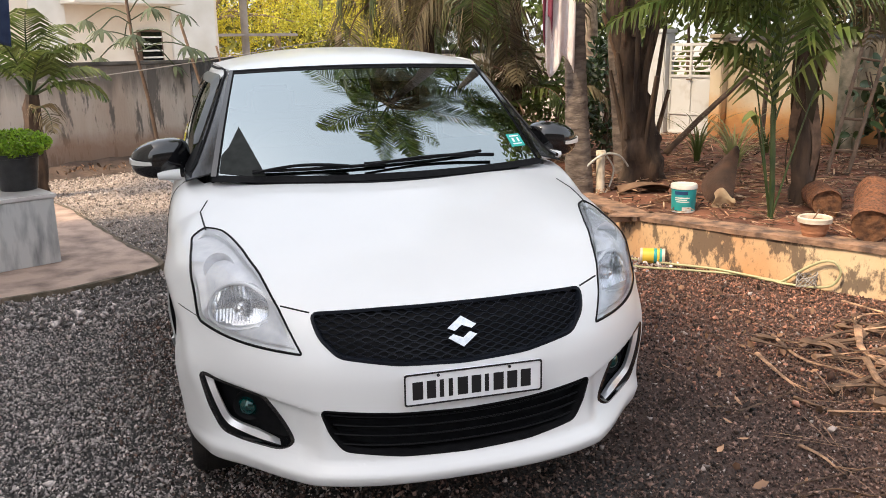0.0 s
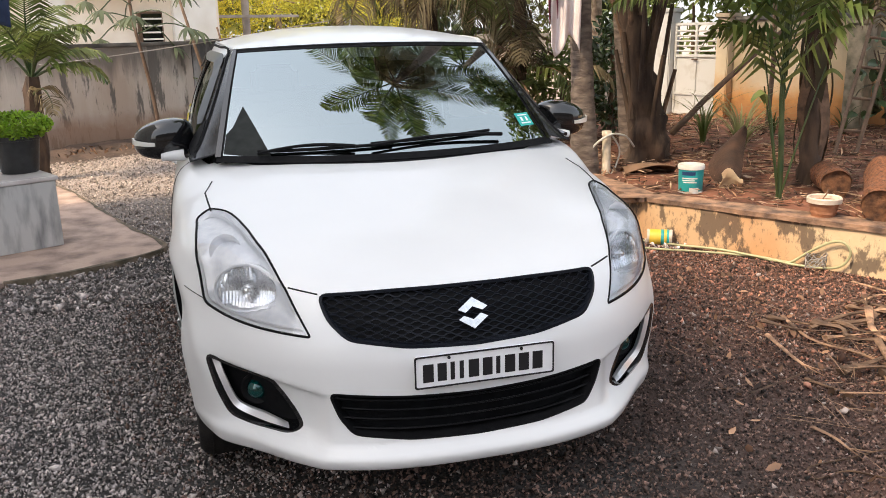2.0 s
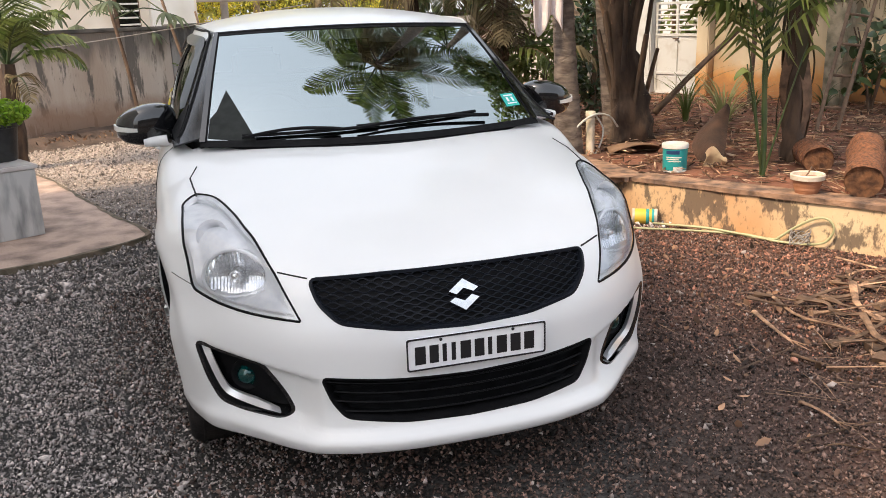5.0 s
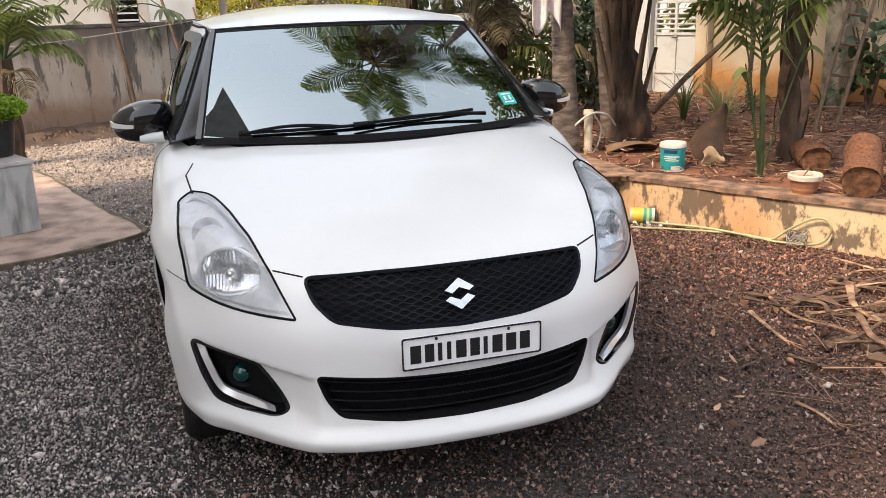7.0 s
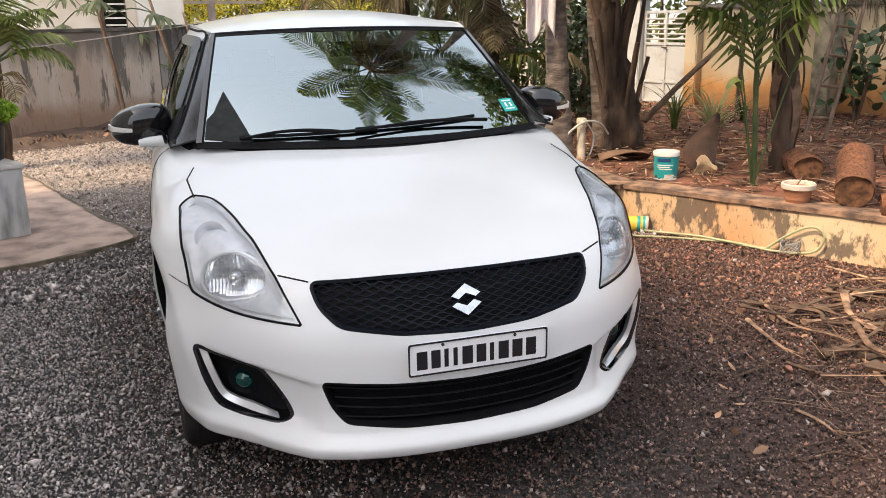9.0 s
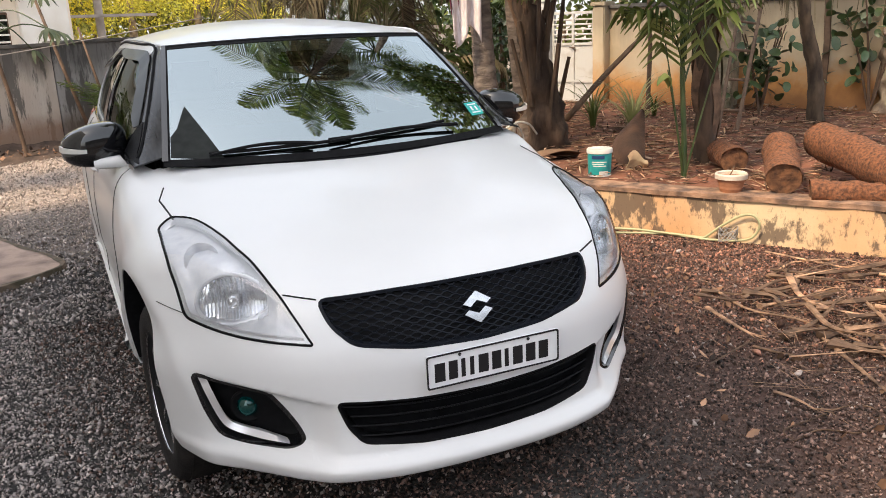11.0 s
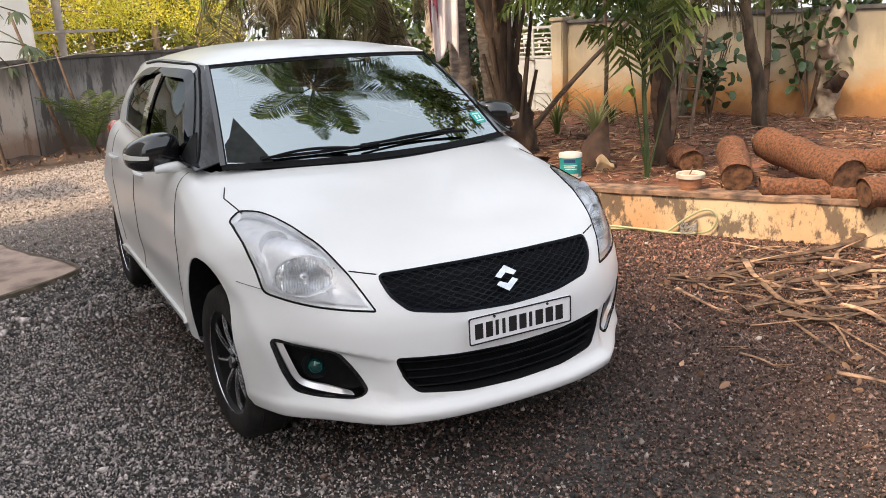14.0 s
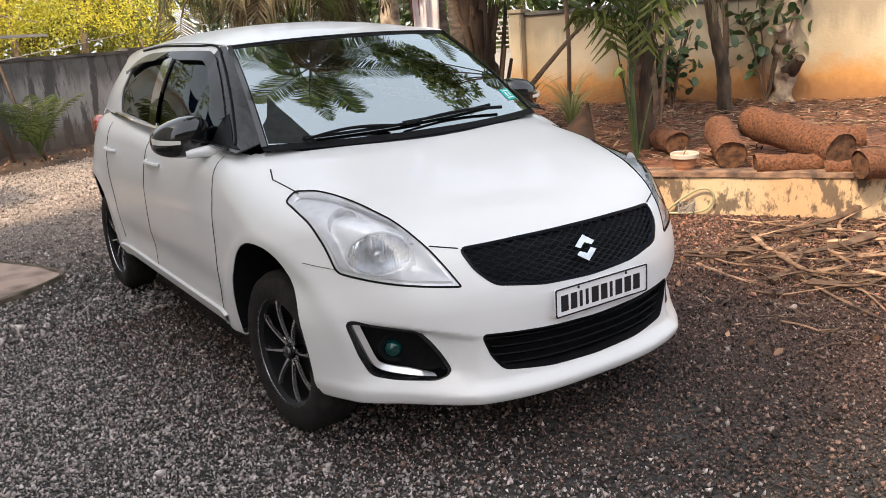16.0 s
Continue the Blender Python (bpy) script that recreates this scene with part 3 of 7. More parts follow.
# emblem: two slanting bright bars
ex, ey, ez = on_front([(0, .645)])[0]
em = Matrix.Translation((ex, ey - .003, ez)) @ Matrix.Rotation(radians(90 - 20), 4, "X")
badge = bmesh.new()
for sgn in (1, -1):
    slab(badge, [(sgn * x, sgn * y) for x, y in ((-.043, .012), (.0, .044), (.043, .016), (.028, .006), (.0, .018), (-.022, .002))], .008, em)
bmesh.ops.recalc_face_normals(badge, faces=badge.faces)
part("badge", badge, M_CHROME, car, "bright chrome lozenge badge", smooth=False)

# number plate: characters as plain bars
plate = bmesh.new()
px, py, pz = on_front([(0, .512)])[0]
pm = Matrix.Translation((.016, py - .020, .512)) @ Matrix.Rotation(radians(90), 4, "X")
PW, PH = .406, .094
slab(plate, rounded([(-PW / 2, -PH / 2), (PW / 2, -PH / 2), (PW / 2, PH / 2), (-PW / 2, PH / 2)], .008), .004, pm)
plate_ob = part("number_plate", plate, M_PLATE, car, "white number plate with dark bars", smooth=False)
frame_bm = bmesh.new()
outer = rounded([(-PW / 2, -PH / 2), (PW / 2, -PH / 2), (PW / 2, PH / 2), (-PW / 2, PH / 2)], .008)
fr_in = rounded([(-PW / 2 + .0045, -PH / 2 + .0045), (PW / 2 - .0045, -PH / 2 + .0045), (PW / 2 - .0045, PH / 2 - .0045), (-PW / 2 + .0045, PH / 2 - .0045)], .007)
a_ = [frame_bm.verts.new(pm @ Vector((x, y, .0058))) for x, y in outer]
b_ = [frame_bm.verts.new(pm @ Vector((x, y, .0058))) for x, y in fr_in]
for i in range(len(a_)):
    j = (i + 1) % len(a_)
    frame_bm.faces.new((a_[i], a_[j], b_[j], b_[i]))
part("plate_border", thicken(frame_bm, -.0015), M_INK, plate_ob, smooth=False)
x0 = -.183
for k, wbar in enumerate((.030, .026, .012, .012, .030, .028, .012, .030, .030, .030)):
    x0 += .004
    bar = slab(bmesh.new(), [(x0, -.030), (x0 + wbar, -.030), (x0 + wbar, .022), (x0, .022)], .0052, pm)
    part("plate_bar", bar, M_INK, plate_ob, smooth=False)
    x0 += wbar + (.010 if wbar < .02 else .007)
for sx in (-.105, .105):
    part("plate_bolt", lathe(bmesh.new(), [(.0045, .004), (.0045, .0065), (.0005, .0075)], 12, pm @ Matrix.Translation((sx, .036, 0))), M_INK, plate_ob)


# ---- cabin ----
# windscreen edge (t 0 base, 1 top) and centre line
WS_E = [Vector((.652, 1.104, .966)), Vector((.540, 1.642, 1.347))]
WS_C = [Vector((0, .955, .958)), Vector((0, 1.545, 1.362))]


def screen(s, t, lift=0.0):
    e = WS_E[0].lerp(WS_E[1], t)
    c = WS_C[0].lerp(WS_C[1], t)
    bow = 0.018 * math.sin(math.pi * t)
    p = Vector((s * e.x, c.y + (e.y - c.y) * s * s, c.z + (e.z - c.z) * s * s))
    return p + Vector((0, -.57, .82)) * (bow + lift)


rail_x = curve([1.642, 1.85, 2.2, 2.7, 3.1, 3.45], [.540, .578, .600, .592, .568, .52])
rail_z = curve([1.642, 1.85, 2.2, 2.7, 3.1, 3.45], [1.347, 1.366, 1.374, 1.358, 1.325, 1.27])
roof_c = curve([1.54, 1.75, 2.0, 2.3, 2.7, 3.1, 3.5], [1.362, 1.402, 1.428, 1.440, 1.436, 1.410, 1.355])
belt_x = curve([1.0, 1.3, 1.8, 2.4, 3.0, 3.5], [.735, .752, .760, .758, .735, .66])
belt_z = curve([1.0, 1.3, 1.8, 2.4, 2.8, 3.5], [.965, .978, .992, 1.015, 1.035, 1.04])


def rail(y):
    if y < WS_E[1].y:
        t = (y - WS_E[0].y) / (WS_E[1].y - WS_E[0].y)
        e = WS_E[0].lerp(WS_E[1], t)
        bow = 0.018 * math.sin(math.pi * t)
        return e + Vector((0.004, -.57 * bow, .82 * bow))
    return Vector((float(rail_x(y)), y, float(rail_z(y))))


def flank(y, v):
    b = Vector((float(belt_x(y)), y, float(belt_z(y))))
    r = rail(y)
    p = b.lerp(r, v)
    p.x += 0.022 * math.sin(math.pi * v) * min(1, (r.z - b.z) / .3)
    return p


def roof(u, s):
    y = 1.545 + (3.45 - 1.545) * u
    ye = 1.642 + (3.45 - 1.642) * u
    r = rail(ye)
    k = abs(s) ** 2.4
    yy = y + (ye - y) * s * s
    return Vector((s * r.x, yy, float(roof_c(y)) + (r.z - float(roof_c(y))) * k))


bm = bmesh.new()
grid(bm, lambda u, v: roof(u, -1 + 2 * v), 50, 36)
bmesh.ops.recalc_face_normals(bm, faces=bm.faces)
for f in bm.faces:
    if f.normal.z < 0:
        f.normal_flip()
part("roof", thicken(bm, .012), M_PAINT, car, "white roof panel")

glass = bmesh.new()
grid(glass, lambda u, v: screen(-1 + 2 * u, v), 40, 26)
wind = part("windscreen", glass, M_SCREEN, car, "windscreen glass mirroring palms and sky")
wind.visible_shadow = False


def band(name, fn, nu, material, parent=car, thick=.003):
    bm = bmesh.new()
    grid(bm, fn, nu, 3)
    bmesh.ops.recalc_face_normals(bm, faces=bm.faces)
    return part(name, thicken(bm, thick), material, parent)


for s in (-1, 1):
    band("screen_edge", lambda u, v: screen(s * (0.968 + .032 * v), u, .0015), 20, M_BLACKP, wind)
    band("screen_moulding", lambda u, v: screen(s * (0.978 + .030 * v), .03 + .97 * u, .006), 20, M_GLOSSBLACK, wind)
band("screen_edge", lambda u, v: screen(-1 + 2 * u, .0 + .046 * v, .0015), 30, M_BLACKP, wind)
band("screen_edge", lambda u, v: screen(-1 + 2 * u, .965 + .035 * v, .0015), 30, M_BLACKP, wind)
band("screen_moulding", lambda u, v: screen(-1 + 2 * u, .992 + .014 * v, .003), 30, M_BLACKP, wind)
# cowl under the screen
band("cowl", lambda u, v: screen(-.86 + 1.72 * u, .035 - .075 * v * (1 - .92 * abs(2 * u - 1) ** 3), -.008 - .012 * v) + Vector((0, -.03 * v * (1 - abs(2 * u - 1) ** 3), 0)), 30, M_BLACKP, car, .004)

FG = rounded([(1.38, .997), (1.38, 1.065), (1.55, 1.192), (1.72, 1.300), (2.10, 1.318), (2.12, 1.018)], .012, 3)
RG = rounded([(2.23, 1.025), (2.22, 1.318), (2.58, 1.306), (2.78, 1.264), (2.86, 1.15), (2.80, 1.052)], .025, 3)
BP = [(2.12, 1.018), (2.10, 1.318), (2.22, 1.318), (2.23, 1.025)]
SAIL = [(1.15, .979), (1.38, .997), (1.38, 1.065), (1.36, 1.095), (1.23, 1.003)]
SIDE = ((0, 1, 0), (0, 0, 1))
for s in (-1, 1):
    bm = bmesh.new()
    grid(bm, lambda u, v: (lambda p: Vector((s * p.x, p.y, p.z)))(flank(1.14 + (3.45 - 1.14) * u, v)), 90, 30)
    bmesh.ops.recalc_face_normals(bm, faces=bm.faces)
    for f in bm.faces:
        if f.normal.x * s < 0:
            f.normal_flip()
    every = lambda c, n: True  # noqa: E731
    fg, rg = take(bm, cut(bm, FG, SIDE, every)), take(bm, cut(bm, RG, SIDE, every))
    bp = take(bm, cut(bm, BP, SIDE, every))
    sail = take(bm, cut(bm, SAIL, SIDE, every))
    bmesh.ops.bisect_plane(bm, geom=bm.verts[:] + bm.edges[:] + bm.faces[:], plane_co=(0, 1.70, 1.34), plane_no=(0, 1, .35))
    pil = take(bm, [f for f in bm.faces if (c := f.calc_center_median()).y + .35 * (c.z - 1.34) < 1.70])
    part("a_pillar", thicken(pil, .006), M_PILLAR, car, "dark glossy windscreen pillar")
    part("side_frame", thicken(bm, .006), M_PAINT, car)
    for g in (fg, rg):
        for v in g.verts:
            v.co.x -= s * .008
        win = part("side_window", g, M_SIDEGLASS, car, "dark tinted side window")
        win.visible_shadow = False
    part("b_pillar", thicken(bp, -.003), M_GLOSSBLACK, car, "gloss black pillar between the doors")
    part("mirror_sail", thicken(sail, -.003), M_BLACKP, car)
    # weather visors over the windows
    for run in ([(1.37, 1.085), (1.46, 1.157), (1.57, 1.240), (1.70, 1.320), (1.80, 1.337), (2.15, 1.342)], [(2.17, 1.342), (2.5, 1.334), (2.7, 1.306), (2.83, 1.262)]):
        line = smooth_path([(0, y, z) for y, z in run], 31)

        def visor(u, v):
            i = int(round(u * 30))
            d = (line[min(i + 1, 30)] - line[max(i - 1, 0)]).normalized()
            q = line[i] + Vector((0, d.z, -d.y)) * (.036 * v * min(1, .25 + 5 * u, .3 + 9 * (1 - u)))
            lo_b, hi_r = float(belt_z(q.y)), rail(q.y).z
            p = flank(q.y, min(.99, max(0, (q.z - lo_b) / max(.02, hi_r - lo_b))))
            return Vector((s * (p.x + .008 + .012 * v), p.y, p.z))
        bm = bmesh.new()
        grid(bm, visor, 30, 5)
        bmesh.ops.recalc_face_normals(bm, faces=bm.faces)
        part("window_visor", thicken(bm, .003), M_VISOR, car, "smoked rain visor")
    # belt moulding
    bm = bmesh.new()
    tube(bm, [Vector((s * (belt_x(y) + .006), y, belt_z(y) + .008)) for y in np.linspace(1.2, 2.85, 34)], .008, 6)
    part("belt_moulding", bm, M_GLOSSBLACK, car)
    # black seal between door and pillar
    bm = bmesh.new()
    seal = [(1.20, .992), (1.30, 1.062), (1.42, 1.155), (1.58, 1.272), (1.72, 1.352), (1.85, 1.358), (2.3, 1.366), (2.7, 1.350)]
    pts = []
    for y, z, _ in smooth_path([(y, z, 0) for y, z in seal], 50):
        vv = (z - float(belt_z(y))) / max(.02, rail(y).z - float(belt_z(y)))
        q = flank(y, min(.995, vv))
        pts.append(Vector((s * (q.x + .002), q.y, q.z)))
    tube(bm, pts, .0055, 6)
    part("door_seal", bm, M_BLACKP, car)
    # drip line between roof and side
    bm = bmesh.new()
    tube(bm, [Vector((s * (rail(y).x - .002), y, rail(y).z + .002)) for y in np.linspace(1.62, 3.3, 60)], .005, 6)
    part("roof_gutter", bm, M_PAINT, car)

# hatch
bm = bmesh.new()
grid(bm, lambda u, v: Vector(((-1 + 2 * u) * (.52 + .14 * v), 3.45 + .16 * v + .10 * (1 - (-1 + 2 * u) ** 2), 1.27 - .28 * v + .08 * (1 - v) * (1 - abs(-1 + 2 * u) ** 2.4))), 20, 8)
part("tailgate", thicken(bm, .006), M_PAINT, car)
for s in (-1, 1):
    bm = bmesh.new()
    loc = on_side([(3.40, .93)], s)[0]
    bmesh.ops.create_uvsphere(bm, u_segments=20, v_segments=12, radius=1, matrix=Matrix.Translation((loc[0] - s * .035, 3.46, .93)) @ Matrix.Diagonal((.045, .14, .075, 1)))
    part("tail_lamp", bm, M_RED_LENS, car, "red wraparound tail lamp")

# wipers
for x0, x1, t0, t1 in ((-.16, -.50, .075, .035), (.42, -.10, .085, .075)):
    wiper = thing("wiper", "", "")
    wiper.parent = car
    for key in ("label", "category"):
        if key in wiper:
            del wiper[key]
    pts = [screen(x0 / .64 + (x1 - x0) / .64 * k / 14, t0 + (t1 - t0) * k / 14 + .035 * math.sin(math.pi * k / 14), .022) for k in range(15)]
    bm = bmesh.new()
    tube(bm, pts, [.0075 - .0002 * k for k in range(15)], 7)
    part("wiper_arm", bm, M_BLACKP, wiper)
    pts = [screen((x1 + .48 * (k / 14)) / .64, t1 + .03 + .035 * (k / 14), .010) for k in range(15)]
    bm = bmesh.new()
    tube(bm, pts, .0065, 6)
    part("wiper_blade", bm, M_BLACKP, wiper)

# dark reflection low in the screen's corner, painted as a fixed triangle
for s in (-1,):
    bm = bmesh.new()
    v3 = [bm.verts.new(screen(s * a, b, .0015)) for a, b in ((.965, .06), (.86, .05), (.70, .03), (.79, .23), (.885, .43), (.93, .26), (.965, .20))]
    bm.faces.new(v3)
    part("corner_reflection", bm, M_DARKREFLECTION, wind, "dark triangle painted as a reflection in the screen")

# permit sticker on the screen
bm = bmesh.new()
grid(bm, lambda u, v: screen((.505 + .062 * u) / .60, .155 + .105 * v, .002), 4, 4)
stk = part("permit_sticker", bm, mat("teal_paper", (.02, .42, .36), .5), wind, "teal square sticker")
for (a, b, c, d) in ((.515, .558, .17, .18), (.515, .558, .235, .245), (.520, .53, .19, .225), (.543, .552, .19, .225)):
    bm = bmesh.new()
    grid(bm, lambda u, v: screen((a + (b - a) * u) / .60, c + (d - c) * v, .0035), 3, 2)
    part("sticker_mark", bm, M_PLATE, stk)

# door mirrors
for s in (-1, 1):
    mirror = thing("door_mirror", "", "")
    mirror.parent = car
    for key in ("label", "category"):
        if key in mirror:
            del mirror[key]
    tagged(mirror, "gloss black door mirror with clear indicator")
    bm = bmesh.new()
    bmesh.ops.create_uvsphere(bm, u_segments=40, v_segments=24, radius=1)
    for v in bm.verts:
        p = v.co.copy()
        q = Vector([math.copysign(abs(c) ** 0.72, c) for c in p])
        q.x *= .114
        q.y *= .075 if q.y < 0 else .035
        q.z *= .078
        out = q.x / .114
        q.z *= 1 - .20 * max(0, out)
        q.z += .012 * (-out)
        q.y += .030 * out * out
        v.co = Vector((s * (.842 + q.x), 1.455 + q.y, 1.020 + q.z))
    bmesh.ops.recalc_face_normals(bm, faces=bm.faces)
    part("mirror_housing", bm, M_GLOSSBLACK, mirror)
    bm = bmesh.new()
    line = smooth_path([(.955, 1.455, 1.018), (.94, 1.412, 1.014), (.90, 1.385, 1.010), (.868, 1.378, 1.008)], 14)
    rows = []
    for i, p in enumerate(line):
        h = .011 * (1 - .4 * i / 13)
        rows.append([bm.verts.new((s * (p.x + .004), p.y - .006, p.z + dz)) for dz in (-h, h)])
    for a, b in zip(rows, rows[1:]):
        bm.faces.new((a[0], b[0], b[1], a[1]))
    bmesh.ops.recalc_face_normals(bm, faces=bm.faces)
    part("mirror_indicator", thicken(bm, .006), M_AMBER, mirror, "clear indicator strip")
    bm = bmesh.new()
    tube(bm, [(s * .72, 1.36, .965), (s * .78, 1.38, .962), (s * .85, 1.40, .958)], [.024, .022, .018], 10)
    part("mirror_foot", bm, M_PAINT, mirror)

# door handles
for s in (-1, 1):
    for y in (2.02, 2.80):
        p = Vector(on_side([(y, .86)], s)[0])
        bm = bmesh.new()
        tube(bm, smooth_path([p + Vector((0, -.10, 0)), p + Vector((s * .018, -.06, .004)), p + Vector((s * .020, .05, .006)), p + Vector((0, .10, .006))], 14), .010, 8)
        part("door_handle", bm, M_PAINT, car)


# ---- wheels ----
def wheel(x, y, s, steer=0.0):
    hub = thing("wheel", "", "", at=(0, 0, 0))
    for key in ("label", "category"):
        if key in hub:
            del hub[key]
    hub.parent = car
    tagged(hub, "black tyre on two-tone spoked alloy rim")
    base = Matrix.Translation((s * (x), y, .292)) @ Matrix.Rotation(radians(steer), 4, "Z") @ Matrix.Rotation(radians(90 * s), 4, "Y")
    R, h = .292, .086
    prof = [(.195, -h * .9), (.215, -h), (.262, -h), (.280, -h * .86), (.290, -h * .6), (R, -h * .2), (R, h * .2), (.290, h * .6), (.280, h * .86), (.262, h), (.215, h), (.195, h * .9)]
    tyre = part("tyre", lathe(bmesh.new(), prof, 56, base), M_RUBBER, hub, angle=60)
    bm = bmesh.new()
    for z in (-.045, -.015, .015, .045):
        lathe(bm, [(R - .004, z - .004), (R + .0012, z - .003), (R + .0012, z + .003), (R - .004, z + .004)], 48, base)
    part("tread_rib", bm, M_RUBBER, tyre)
    rim = part("rim", lathe(bmesh.new(), [(.197, h * .86), (.192, h * .78), (.183, h * .70), (.180, -.06), (.06, -.055), (.0005, -.055)], 56, base), M_RIMDARK, hub)
    part("rim_lip", lathe(bmesh.new(), [(.200, h * .84), (.201, h * .92), (.1985, h * .92), (.197, h * .84)], 56, base), M_RIM, rim)
    for k in range(8):
        a = 2 * math.pi * k / 8 + .2
        bm = bmesh.new()
        rows = []
        for i in range(7):
            t = i / 6
            r = .030 + .157 * t
            w = .0078 - .0035 * math.sin(math.pi * t) + .0015 * t * t
            z = h * (.55 + .22 * math.sin(t * 2.2))
            rows.append([base @ (Matrix.Rotation(a, 4, "Z") @ Vector((r, b, zz))) for b, zz in ((-w, z - .012), (-w * .75, z), (w * .75, z), (w, z - .012))])
        vs = [[bm.verts.new(p) for p in row] for row in rows]
        for p, q in zip(vs, vs[1:]):
            for j in range(3):
                bm.faces.new((p[j], q[j], q[j + 1], p[j + 1]))
        bmesh.ops.recalc_face_normals(bm, faces=bm.faces)
        part("spoke", bm, M_RIM, rim, smooth=False)
    part("hub_cap", lathe(bmesh.new(), [(.026, h * .4), (.026, h * .70), (.021, h * .78), (.0005, h * .82)], 28, base), M_GLOSSBLACK, rim)
    for k in range(4):
        a = 2 * math.pi * k / 4 + .5
        part("lug_nut", lathe(bmesh.new(), [(.008, .02), (.008, h * .62), (.0005, h * .66)], 6, base @ Matrix.Translation((.048 * math.cos(a), .048 * math.sin(a), 0))), M_CHROME, rim)
    return hub


for s in (-1, 1):
    wheel(.709, .82, s, 3.5)
    wheel(.712, 3.22, s)
    for ya, za in ARCHES:
        bm = bmesh.new()
        rows = []
        for yy, zz in arch_line(ya + (.050 if ya < 2 else .035), za, .280 if ya < 2 else .295, .403, np.linspace(.02, math.pi - .02, 40)):
            rows.append([bm.verts.new((s * (abs(on_side([(yy, zz)], 1)[0][0]) - .004), yy, zz)), bm.verts.new((s * .45, yy, zz))])
        for a, b in zip(rows, rows[1:]):
            bm.faces.new((a[0], b[0], b[1], a[1]))
        bmesh.ops.recalc_face_normals(bm, faces=bm.faces)
        part("wheel_arch_liner", thicken(bm, .004), M_BLACKP, car)

# under-tray
bm = bmesh.new()
box(bm, (1.30, 3.2, .03), Matrix.Translation((0, 1.95, .27)), .01)
part("under_tray", bm, M_BLACKP, car)
bm = bmesh.new()
box(bm, (1.1, .5, .30), Matrix.Translation((0, .62, .45)), .03)
part("engine_block", bm, M_BLACKP, car)

# cabin inside
bm = bmesh.new()
grid(bm, lambda u, v: Vector(((-.58 + 1.16 * u), 1.05 + .60 * v + .13 * abs(-1 + 2 * u) ** 2, .935 + .04 * math.sin(v * 2.6) - .10 * max(0, v - .75) * 4)), 16, 12)
part("dashboard", thicken(bm, -.06), M_INTERIOR, car, "dark dashboard")
bm = bmesh.new()
tube(bm, [Vector((-.33, 1.62, .93)) + Vector((.18 * math.cos(a), .08 * math.sin(a), .165 * math.sin(a))) for a in np.linspace(0, 2 * math.pi, 33)], .014, 8, False)
part("steering_wheel", bm, M_INTERIOR, car)
for sx in (-.33, .33):
    seat = bmesh.new()
    box(seat, (.46, .50, .16), Matrix.Translation((sx, 1.98, .52)), .05, 3)
    box(seat, (.46, .14, .60), Matrix.Translation((sx, 2.26, .82)) @ Matrix.Rotation(radians(-14), 4, "X"), .05, 3)
    box(seat, (.24, .09, .16), Matrix.Translation((sx, 2.36, 1.18)), .035, 3)
    part("front_seat", seat, M_SEAT, car)
seat = bmesh.new()
box(seat, (1.15, .16, .62), Matrix.Translation((0, 3.02, .80)) @ Matrix.Rotation(radians(-16), 4, "X"), .05, 3)
part("rear_seat", seat, M_SEAT, car)
bm = bmesh.new()
box(bm, (1.36, 2.5, .02), Matrix.Translation((0, 2.2, .42)))
part("cabin_floor", bm, M_INTERIOR, car)
for s in (-1, 1):
    bm = bmesh.new()
    box(bm, (.03, 1.9, .48), Matrix.Translation((s * .69, 2.38, .69)), .01)
    part("door_lining", bm, M_INTERIOR, car)
bm = bmesh.new()
box(bm, (.20, .03, .06), Matrix.Translation((0, 1.60, 1.275)), .012)
part("inside_mirror", bm, M_INTERIOR, car)


